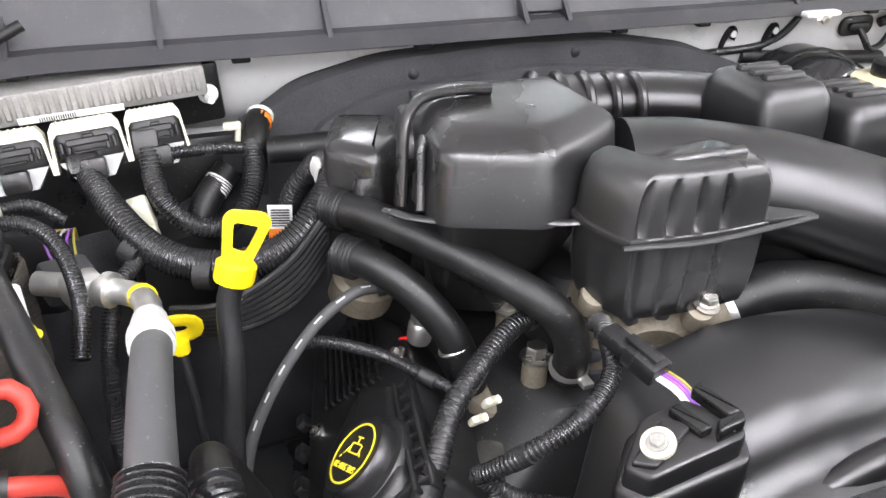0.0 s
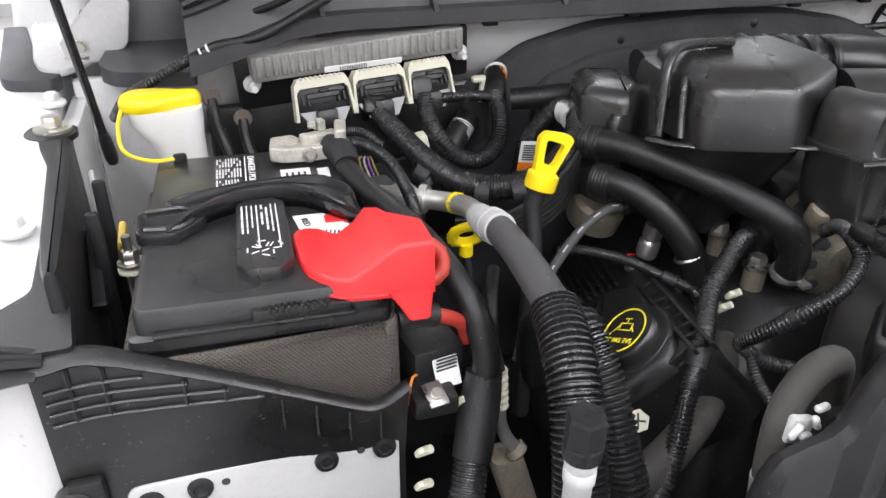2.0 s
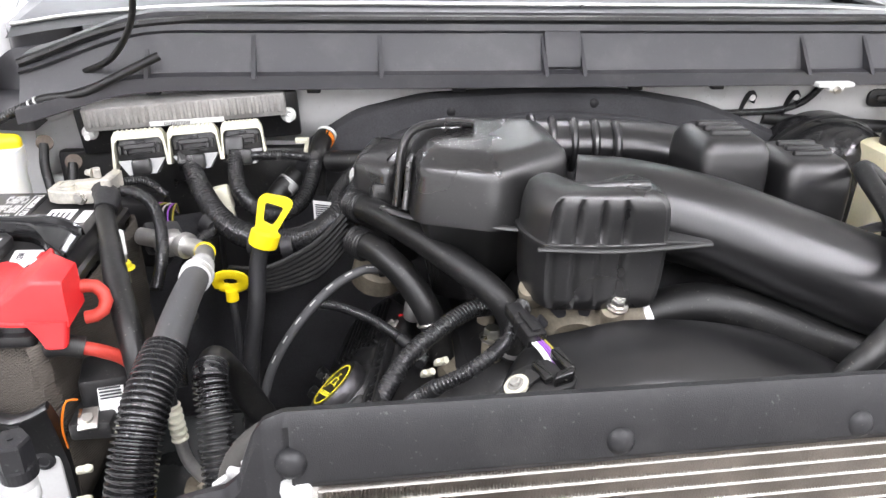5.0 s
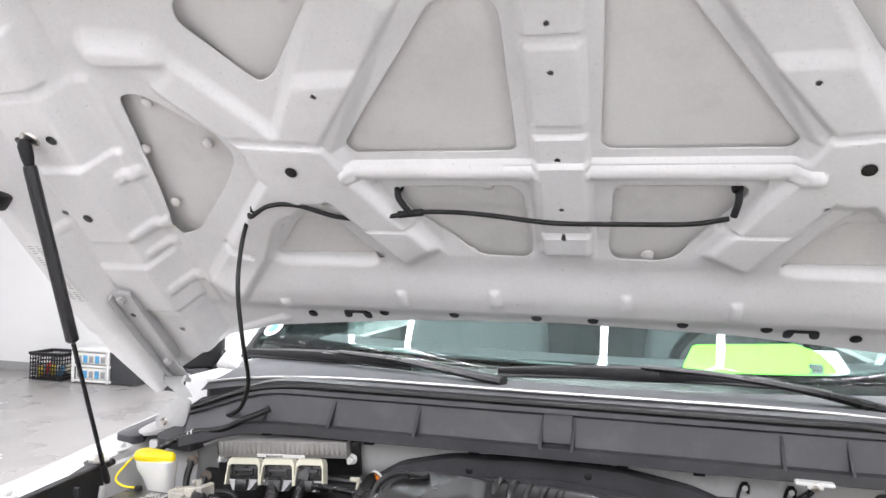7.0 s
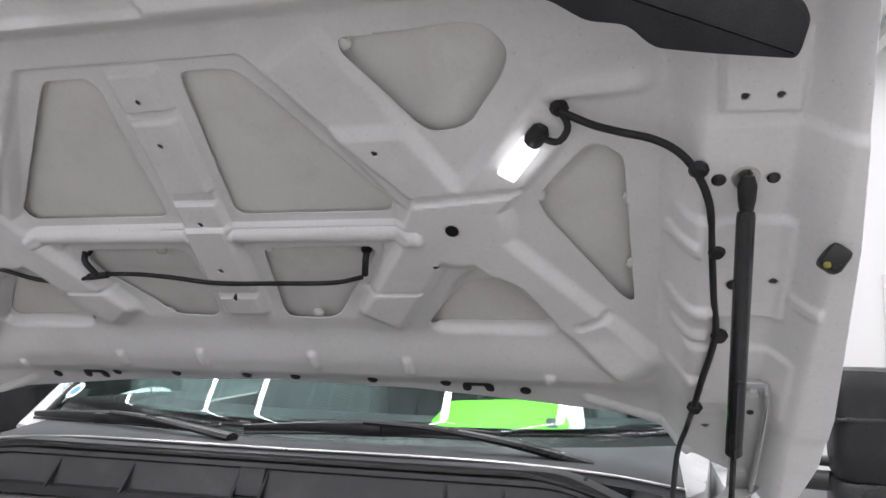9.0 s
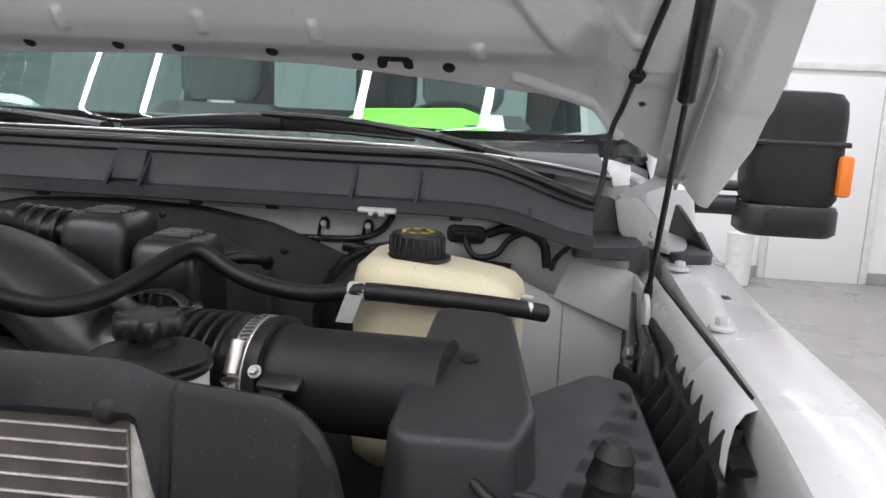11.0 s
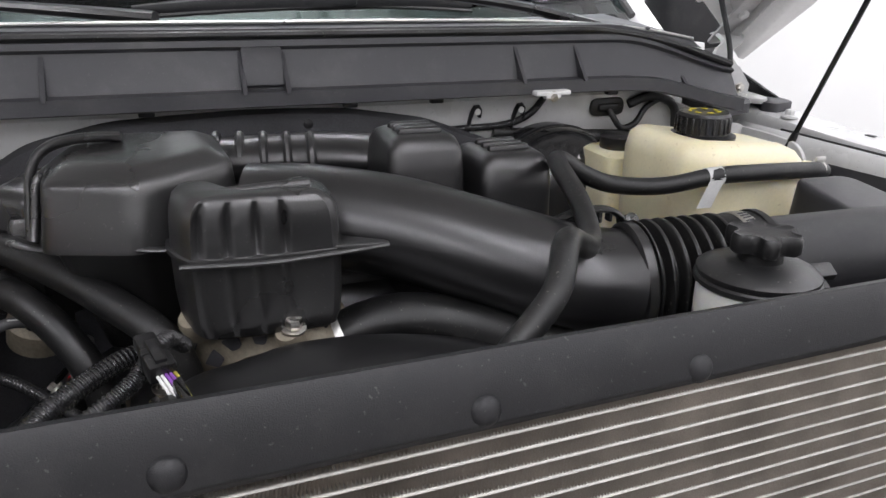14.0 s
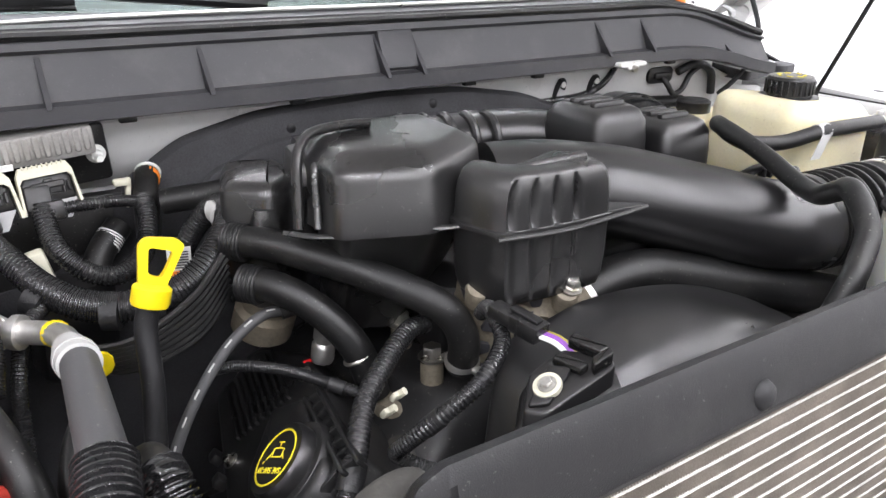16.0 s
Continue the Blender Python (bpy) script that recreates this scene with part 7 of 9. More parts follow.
def red_cover():
    t = thing("terminal_cover", "bright red plastic cover over the positive terminal", "terminal cover", (-0.62, 0.46, 1.17))
    rows = ((-0.678, 0.465, 0.492, 1.2205), (-0.676, 0.452, 0.503, 1.2225), (-0.672, 0.438, 0.509, 1.223), (-0.664, 0.427, 0.5115, 1.223), (-0.653, 0.418, 0.508, 1.223), (-0.642, 0.4135, 0.495, 1.2235), (-0.638, 0.413, 0.4905, 1.225), (-0.624, 0.411, 0.490, 1.2345), (-0.612, 0.410, 0.497, 1.243), (-0.6035, 0.4095, 0.483, 1.2487), (-0.599, 0.409, 0.470, 1.2505), (-0.576, 0.408, 0.452, 1.2508), (-0.572, 0.4085, 0.4515, 1.249))
    sect = []
    for x, f, b, z in rows:
        x, f, b, z = -0.572 + 0.94 * (x + 0.572), f - 0.012, b - 0.012, z - 0.006
        sect.append(arr([(x, f - 0.002, 1.199), (x, f, z - 0.0045), (x, f + 0.0010, z - 0.0018), (x, f + 0.0035, z), (x, b - 0.0035, z), (x, b - 0.001, z - 0.0015), (x, b, z - 0.0045), (x, b + 0.001, 1.199)]))
    part("shell", loft(sect), red_plastic, t)
    part("skirt", loft([at_z(rect(-0.592, 0.3995, 0.038, 0.014, 0.004), 1.205), at_z(rect(-0.588, 0.3965, 0.026, 0.012, 0.004), 1.190), at_z(rect(-0.586, 0.394, 0.019, 0.012, 0.004), 1.180), at_z(rect(-0.586, 0.394, 0.013, 0.009, 0.003), 1.178)][::-1]), red_plastic, t)
    part("lower_rim", tube([(-0.572 + 0.94 * (x + 0.572), f - 0.0135, 1.202) for x, f, b, z in rows[1:10]], 0.0018, 8), red_plastic, t)
    c = thing("positive_cable", "red battery cable looping from the terminal", "cable", (-0.55, 0.44, 1.15))
    part("cable", tube([(-0.578, 0.44, 1.215), (-0.561, 0.443, 1.214), (-0.552, 0.44, 1.202), (-0.556, 0.432, 1.19), (-0.57, 0.43, 1.187)], 0.0065, 12), red_rubber, c)
    d = thing("positive_lead", "red cable with black boot beside the battery", "cable", (-0.55, 0.42, 1.1))
    part("cable", tube([(-0.585, 0.405, 1.172), (-0.562, 0.408, 1.165), (-0.54, 0.42, 1.145), (-0.532, 0.43, 1.12)], 0.0065, 12), red_rubber, d)
    part("boot", tube([(-0.60, 0.405, 1.172), (-0.585, 0.405, 1.173), (-0.568, 0.407, 1.168)], 0.0105, 12), rubber, d)


red_cover()


def negative_terminal():
    t = thing("negative_clamp", "corroded grey battery clamp on the negative post", "battery clamp", (-0.635, 0.67, 1.21))
    part("clamp", join(slab(fillet([(-0.672, 0.658), (-0.668, 0.688), (-0.645, 0.692), (-0.636, 0.676), (-0.60, 0.672), (-0.594, 0.650), (-0.63, 0.648), (-0.66, 0.650)], 0.004, 3), 1.214, 1.230, 0.002), slab(fillet([(-0.640, 0.668), (-0.602, 0.676), (-0.598, 0.664), (-0.638, 0.655)], 0.003, 3), 1.229, 1.239, 0.002), rbox((-0.597, 0.661, 1.234), (0.012, 0.036, 0.026), 0.002, (0, 0, -10), seg=1)), lead, t, smooth=False)
    part("post", turned([(0.0115, 0.018), (0.011, 0.021), (0.0085, 0.0215), (0.0085, 0.0195), (0.003, 0.0195)], (-0.652, 0.671, 1.211), (0, 0, 1), 20), lead, t)
    part("bolt", join(turned([(0.0075, 0), (0.0075, 0.0015)], (-0.632, 0.648, 1.222), (0, -1, 0.2), 16), hexnut((-0.632, 0.6475, 1.222), 0.0055, 0.007, (0, -1, 0.2))), steel, t)
    part("tang", join(rbox((-0.616, 0.672, 1.245), (0.009, 0.010, 0.012), 0.0015, (0, 0, 20), seg=1), hexnut((-0.622, 0.672, 1.245), 0.004, 0.007, (-1, 0.2, 0))), lead, t, smooth=False)
    c = thing("ground_cable", "thick black ground cable from the battery into a taped bundle", "cable", (-0.55, 0.45, 1.0))
    part("cable", tube([(-0.604, 0.655, 1.222), (-0.598, 0.62, 1.214), (-0.582, 0.57, 1.204), (-0.556, 0.49, 1.195), (-0.533, 0.43, 1.165), (-0.522, 0.405, 1.12), (-0.527, 0.40, 1.085)], [0.0105, 0.0105, 0.0115, 0.0125, 0.0125, 0.0125, 0.013], 14), rubber, c)
    part("tape_wrap", tube([(-0.523, 0.405, 1.10), (-0.53, 0.395, 1.07), (-0.543, 0.375, 1.03)], [0.0165, 0.019, 0.018], 14), tape_black, c, "crumpled black tape wrap")
    part("sleeve", tube([(-0.543, 0.375, 1.03), (-0.56, 0.345, 0.99), (-0.58, 0.32, 0.93), (-0.60, 0.31, 0.86)], 0.0165, 14, ribs=(0.0045, 0.0015)), loom_plastic, c)
    part("knot", tube([(-0.612, 0.66, 1.226), (-0.60, 0.645, 1.224), (-0.598, 0.625, 1.216)], [0.012, 0.016, 0.013], 12), tape_black, c)
    g = thing("small_loom", "thin black corrugated loom beside the battery", "wiring loom", (-0.57, 0.62, 1.15))
    part("loom", tube([(-0.605, 0.66, 1.225), (-0.575, 0.668, 1.22), (-0.548, 0.645, 1.205), (-0.535, 0.60, 1.175), (-0.54, 0.565, 1.14)], 0.0075, 12, ribs=(0.0032, 0.0012)), loom_plastic, g)
    part("branch", tube([(-0.60, 0.69, 1.225), (-0.57, 0.70, 1.222), (-0.545, 0.695, 1.205)], 0.0055, 10, ribs=(0.003, 0.001)), loom_plastic, g)
    s = thing("threaded_stud", "upright brass-nutted stud with a white sleeve", "stud", (-0.575, 0.60, 1.1))
    part("rod", turned([(0.0035, 0), (0.0035, 0.05)], (-0.575, 0.585, 1.14), (0, 0, 1), 10), steel, s)
    part("nut", hexnut((-0.575, 0.585, 1.16), 0.007, 0.008), yellow_print, s)
    part("sleeve", turned([(0.0045, 0.022), (0.0045, 0.05), (0.003, 0.052)], (-0.575, 0.585, 1.155), (0, 0, 1), 10), white_plastic, s)


negative_terminal()


def washer_bottle():
    t = thing("washer_bottle", "milky washer fluid filler with a bright yellow cap", "washer bottle", (-0.79, 0.76, 1.1))
    part("neck", loft([at_z(rect(-0.795 + dx, 0.765, w, d, 0.018), z) for w, d, z, dx in ((0.045, 0.03, 1.08, 0.035), (0.048, 0.034, 1.185, 0.036), (0.060, 0.040, 1.212, 0.030), (0.076, 0.044, 1.232, 0.024), (0.080, 0.044, 1.248, 0.022))]), bottle_plastic, t)
    o = fillet([(-0.818, 0.752), (-0.80, 0.741), (-0.775, 0.745), (-0.752, 0.758), (-0.734, 0.761), (-0.732, 0.773), (-0.752, 0.776), (-0.775, 0.785), (-0.805, 0.788), (-0.82, 0.773)], 0.01, 4)
    part("cap", loft([at_z(inset(o, 0.002), 1.247), at_z(o, 1.250), at_z(o, 1.258), at_z(inset(o, 0.003), 1.263), at_z(inset(o, 0.008), 1.266)]), yellow_plastic, t, "bright yellow snap cap")
    part("tether", tube([(-0.816, 0.75, 1.252), (-0.82, 0.732, 1.24), (-0.815, 0.70, 1.225), (-0.79, 0.69, 1.216), (-0.765, 0.695, 1.214)], 0.0022, 8), yellow_plastic, t)
    part("tether_clip", rbox((-0.762, 0.697, 1.212), (0.014, 0.01, 0.012), 0.003), soft_plastic, t)

    c = thing("cowl_loom", "black loom with white tape rings lying along the cowl", "loom", (-0.7, 0.81, 1.29))
    P = [(-0.56, 0.825, 1.352), (-0.594, 0.815, 1.337), (-0.624, 0.81, 1.323), (-0.655, 0.808, 1.309), (-0.682, 0.805, 1.304), (-0.709, 0.803, 1.301), (-0.727, 0.803, 1.292)]
    part("cable", tube(P, 0.0058, 12), rubber, c)
    part("corrugated_end", tube([(-0.722, 0.803, 1.2945), (-0.746, 0.803, 1.285), (-0.763, 0.805, 1.277), (-0.787, 0.81, 1.263), (-0.815, 0.82, 1.245), (-0.835, 0.84, 1.215)], 0.0068, 14, ribs=(0.0045, 0.0012)), loom_plastic, c)
    for p, q in (((-0.716, 0.8028, 1.298), (-0.718, 0.803, 1.297)), ((-0.7245, 0.803, 1.2935), (-0.7265, 0.803, 1.2925))):
        part("white_ring", tube([p, q], 0.0074, 14), print_white, c)


washer_bottle()


def pcm():
    t = thing("engine_computer", "finned aluminium engine computer bolted to the firewall", "control module", (-0.53, 0.85, 1.2))
    # the plate leans back a little
    a, b = arr((-0.69, 0.843, 1.243)), arr((-0.383, 0.862, 1.262))
    ex = (b - a) / np.linalg.norm(b - a)
    ez = arr((0, -0.1, 1.0))
    ez = ez - ex * (ez @ ex)
    ez /= np.linalg.norm(ez)
    ey = np.cross(ez, ex)
    L = np.linalg.norm(b - a)
    F = lambda g: (a + arr(g[0])[:, :1] * ex + arr(g[0])[:, 1:2] * ey + arr(g[0])[:, 2:3] * ez, g[1])
    part("base_plate", F(rbox((L / 2, 0.012, -0.004), (L, 0.012, 0.07), 0.006)), black_plastic, t)
    part("case", F(rbox((L / 2, 0.0, 0.022), (L - 0.035, 0.04, 0.034), 0.004)), pcm_alu, t, "ridged aluminium case")
    for k in range(26):
        part("fin", F(rbox((0.026 + k * (L - 0.052) / 25, -0.0208, 0.025), (0.0072, 0.0035, 0.026), 0.0016, seg=1)), pcm_alu, t)
    lab = part("label", F(rbox((L * 0.50, -0.0235, 0.0105), (0.10, 0.002, 0.007), 0.0004, (0, 1, 0), seg=1)), label_white, t)
    for k in range(16):
        part("bar", F(rbox((L * 0.50 - 0.030 + 0.0022 * k, -0.0248, 0.0105), (0.0010, 0.001, 0.005), 0.0002, seg=1)), print_shade_dark, lab)
    for x in (0.018, L - 0.016):
        part("stud_washer", F(moved(join(turned([(0.011, 0), (0.011, 0.003), (0.008, 0.004)], (0, 0, 0), (0, -1, 0), 18), turned([(0.0065, 0.003), (0.0065, 0.012), (0.004, 0.014), (0.004, 0.022)], (0, 0, 0), (0, -1, 0), 12)), pose(x, 0.002, -0.002))), white_plastic, t)
    for x, w in ((0.092, 0.074), (0.163, 0.072), (0.228, 0.060)):
        P = pose(x, -0.044, -0.008, -22)
        G = lambda g, P=P: F(moved(g, P))
        cn = part("connector", G(rbox((0, 0, -0.004), (w * 0.84, 0.028, 0.034), 0.004)), black_plastic, t, "black plug with ivory locking lever")
        edge = arr([(-0.50, -0.030), (-0.47, -0.004), (-0.45, 0.012), (-0.38, 0.020), (0.38, 0.020), (0.45, 0.012), (0.47, -0.004), (0.50, -0.030)]) * arr((w, 1))
        inner = arr([(-0.45, -0.030), (-0.43, -0.006), (-0.42, 0.003), (-0.36, 0.008), (0.36, 0.008), (0.42, 0.003), (0.43, -0.006), (0.45, -0.030)]) * arr((w, 1))
        n_ = len(edge)
        v3 = np.vstack([np.column_stack([q[:, 0], np.full(n_, yy), q[:, 1]]) for yy in (-0.021, 0.004) for q in (edge, inner)])
        fc = []
        for k in range(n_ - 1):
            fc += [(k, k + 1, n_ + k + 1, n_ + k), (2 * n_ + k, 3 * n_ + k, 3 * n_ + k + 1, 2 * n_ + k + 1), (k, 2 * n_ + k, 2 * n_ + k + 1, k + 1), (n_ + k, n_ + k + 1, 3 * n_ + k + 1, 3 * n_ + k)]
        fc += [(0, n_, 3 * n_, 2 * n_), (n_ - 1, 3 * n_ - 1, 4 * n_ - 1, 2 * n_ - 1)]
        lv = part("lever", G((v3, fc)), natural_plastic, cn, "ivory arched locking lever")
        for k in range(9):
            part("tooth", G(rbox((-w * 0.32 + k * w * 0.08, -0.020, 0.0195), (w * 0.035, 0.006, 0.004), 0.001, seg=1)), natural_plastic, lv)
        part("grey_hood", G(loft([arr([(-w * 0.42, -0.0155, -0.020), (w * 0.42, -0.0155, -0.020), (w * 0.42, 0.006, -0.020), (-w * 0.42, 0.006, -0.020)]), arr([(-w * 0.24, -0.021, -0.040), (w * 0.24, -0.021, -0.040), (w * 0.24, 0.004, -0.040), (-w * 0.24, 0.004, -0.040)])])), grey_trim, cn)
        for dx, dz, sx, sz in ((0, -0.002, 0.56, 0.007), (-0.34, -0.006, 0.06, 0.012), (0.34, -0.006, 0.06, 0.012), (-0.25, -0.009, 0.06, 0.008), (0.25, -0.009, 0.06, 0.008), (0, -0.012, 0.40, 0.003), (0.02, 0.003, 0.16, 0.004)):
            part("moulded_rib", G(rbox((dx * w, -0.0165, dz), (sx * w, 0.005, sz), 0.0012, seg=1)), satin_plastic, cn)
        part("cable_exit", G(rbox((0, -0.016, -0.030), (w * 0.34, 0.024, 0.022), 0.004)), black_plastic, cn)
    return t


pcm()


def studs_left():
    for x, z, z1 in ((-0.722, 1.238, 1.10), (-0.69, 1.21, 1.09)):
        g = thing("ground_lug", "black ground strap bolted to the white firewall", "ground strap", (x, 0.80, 1.1), "ground straps")
        part("lug", turned([(0.011, 0), (0.011, 0.004), (0.006, 0.006)], (x, 0.812, z), (0.2, -0.8, 0.5), 16), rust_steel, g)
        part("wire", tube([(x, 0.808, z), (x + 0.002, 0.79, z - 0.025), (x + 0.012, 0.77, z - 0.06), (x + 0.02, 0.755, z1)], 0.0065, 10), rubber, g)


studs_left()


def looms():
    t = thing("engine_loom", "thick black corrugated wiring loom sweeping across the bay", "wiring loom", (-0.42, 0.68, 1.1))
    main = [(-0.529, 0.785, 1.212), (-0.520, 0.762, 1.203), (-0.507, 0.732, 1.192), (-0.486, 0.700, 1.172), (-0.455, 0.678, 1.155), (-0.41, 0.662, 1.150), (-0.365, 0.652, 1.162), (-0.33, 0.660, 1.185), (-0.304, 0.686, 1.205), (-0.294, 0.718, 1.215), (-0.303, 0.745, 1.209), (-0.325, 0.757, 1.18), (-0.34, 0.76, 1.15), (-0.35, 0.75, 1.12)]
    part("loom", tube(main, [0.0125, 0.013, 0.014, 0.0155, 0.0165, 0.0165, 0.0165, 0.0165, 0.016, 0.015, 0.014, 0.013, 0.012, 0.012], 16, ribs=(0.0042, 0.0016)), loom_plastic, t)
    part("boot", rbox((-0.532, 0.795, 1.216), (0.032, 0.03, 0.024), 0.005, (-40, 0, 10)), black_plastic, t)
    for a, b in (((-0.44, 0.668, 1.146), (-0.425, 0.661, 1.1455)), ((-0.50, 0.705, 1.163), (-0.488, 0.694, 1.157)), ((-0.40, 0.653, 1.146), (-0.385, 0.65, 1.149))):
        part("tape_band", tube([a, b], 0.0172, 16), tape_black, t)
    part("white_band", tube([(-0.299, 0.709, 1.2075), (-0.296, 0.724, 1.211), (-0.299, 0.737, 1.209)], 0.0162, 16), white_plastic, t, "white tape band")
    lab = part("paper_tag", loft([arr([(-0.364, 0.716 + k, z), (-0.340, 0.708 + k, z), (-0.340, 0.7085 + k, z), (-0.364, 0.7165 + k, z)]) for z, k in ((1.141, 0.008), (1.183, 0.0))]), label_white, t, "white paper tag with orange foot")
    part("orange_foot", loft([arr([(-0.3645, 0.7155 + k, z), (-0.3395, 0.7075 + k, z), (-0.3395, 0.708 + k, z), (-0.3645, 0.716 + k, z)]) for z, k in ((1.1405, 0.008), (1.153, 0.0055))]), orange_plastic, lab)
    for k in range(7):
        part("print_line", rbox((-0.352, 0.7165 - 0.0008 * k, 1.157 + 0.0034 * k), (0.019, 0.0012, 0.0014), 0.0003, (0, 0, -18), seg=1), print_shade_dark, lab)
    part("branch", tube([(-0.492, 0.69, 1.157), (-0.51, 0.66, 1.148), (-0.523, 0.62, 1.12), (-0.53, 0.59, 1.06), (-0.53, 0.57, 1.0)], 0.0078, 12, ribs=(0.0034, 0.0012)), loom_plastic, t)
    u = thing("injector_loom", "black corrugated loom hanging in a loop below the computer", "wiring loom", (-0.42, 0.76, 1.1))
    part("loom", tube([(-0.468, 0.79, 1.228), (-0.468, 0.77, 1.205), (-0.462, 0.748, 1.188), (-0.442, 0.736, 1.166), (-0.412, 0.737, 1.155), (-0.382, 0.755, 1.165), (-0.366, 0.785, 1.190), (-0.36, 0.83, 1.21), (-0.35, 0.87, 1.205)], 0.0115, 14, ribs=(0.0042, 0.0015)), loom_plastic, u)
    part("plug", rbox((-0.47, 0.80, 1.232), (0.026, 0.026, 0.028), 0.004, (-25, 0, 0)), black_plastic, u)
    part("upper_branch", tube([(-0.462, 0.785, 1.222), (-0.43, 0.79, 1.222), (-0.39, 0.80, 1.217), (-0.362, 0.82, 1.205)], 0.0072, 12, ribs=(0.0034, 0.001)), loom_plastic, u)
    v = thing("heater_hose_end", "black heater hose with orange and white ring at the firewall", "hose", (-0.34, 0.9, 1.15))
    part("hose", tube([(-0.3460, 0.8610, 1.2280), (-0.3530, 0.8410, 1.2210), (-0.3600, 0.8180, 1.1960), (-0.3640, 0.8060, 1.1560)], 0.0145, 14), rubber, v)
    part("orange_ring", tube([(-0.3475, 0.8550, 1.2255), (-0.3500, 0.8480, 1.2230)], 0.0152, 16), orange_plastic, v)
    part("white_ring", tube([(-0.3450, 0.8620, 1.2285), (-0.3465, 0.8570, 1.2265)], 0.0156, 16), white_plastic, v)
    part("cross_hose", tube([(-0.3430, 0.8060, 1.2060), (-0.3080, 0.7910, 1.2110), (-0.2580, 0.7760, 1.2160)], 0.015, 14), rubber, v)
    w = thing("ivory_connector", "ivory plastic connector hanging by the loom", "connector", (-0.47, 0.72, 1.12))
    part("body", join(rbox((-0.485, 0.75, 1.175), (0.022, 0.02, 0.036), 0.004, (0, -12, 0)), rbox((-0.478, 0.742, 1.158), (0.014, 0.016, 0.02), 0.003, (0, -12, 0))), natural_plastic, w)
    z = thing("ivory_clip", "ivory plastic clip below the computer", "clip", (-0.375, 0.83, 1.2))
    part("strip", rbox((-0.375, 0.835, 1.215), (0.006, 0.008, 0.036), 0.002, (0, 8, 0)), natural_plastic, z)
    part("head", rbox((-0.381, 0.833, 1.229), (0.018, 0.012, 0.008), 0.003), natural_plastic, z)
    q = thing("heater_hose_label", "black heater hose with a white printed tag", "hose", (-0.42, 0.80, 1.1))
    part("hose", tube([(-0.39, 0.84, 1.175), (-0.42, 0.815, 1.15), (-0.445, 0.79, 1.10)], 0.016, 14), rubber, q)
    tg = part("tag", tube([(-0.401, 0.831, 1.167), (-0.41, 0.824, 1.159)], 0.0166, 14), label_white, q)
    for k in range(4):
        part("print_mark", turned([(0.0168, 0), (0.0168, 0.0012)], arr((-0.402, 0.83, 1.166)) + k * arr((-0.002, -0.0016, -0.0018)), (-0.6, -0.5, -0.6), 14), print_shade_dark, tg)
    # multicolour wires and their plug
    c = thing("wire_plug", "grey plug with coloured wires beside the battery", "connector", (-0.55, 0.69, 1.1))
    part("plug", rbox((-0.555, 0.685, 1.15), (0.045, 0.035, 0.03), 0.005, (20, 10, 30)), grey_sleeve, c)
    for k, m in enumerate((purple_wire, olive_wire, cuff_plastic, purple_wire, olive_wire)):
        part("wire", tube([(-0.565 + 0.005 * k, 0.70, 1.155), (-0.572 + 0.006 * k, 0.725, 1.178 - 0.003 * k), (-0.56 + 0.003 * k, 0.75, 1.17), (-0.55, 0.765, 1.15)], 0.0013, 6), m, c)
    # fir-tree shadowed backing panel below the computer
    p = thing("bracket_assembly", "dark plastic backing and brackets below the computer", "bracket", (-0.5, 0.82, 1.0))
    part("panel", rbox((-0.52, 0.872, 1.09), (0.42, 0.02, 0.24), 0.01), black_plastic, p)
    part("bracket", rbox((-0.46, 0.80, 1.08), (0.09, 0.05, 0.12), 0.012, (10, 0, 15)), satin_plastic, p)
    part("bracket", rbox((-0.60, 0.78, 1.12), (0.07, 0.05, 0.1), 0.012, (0, 0, -10)), satin_plastic, p)


looms()


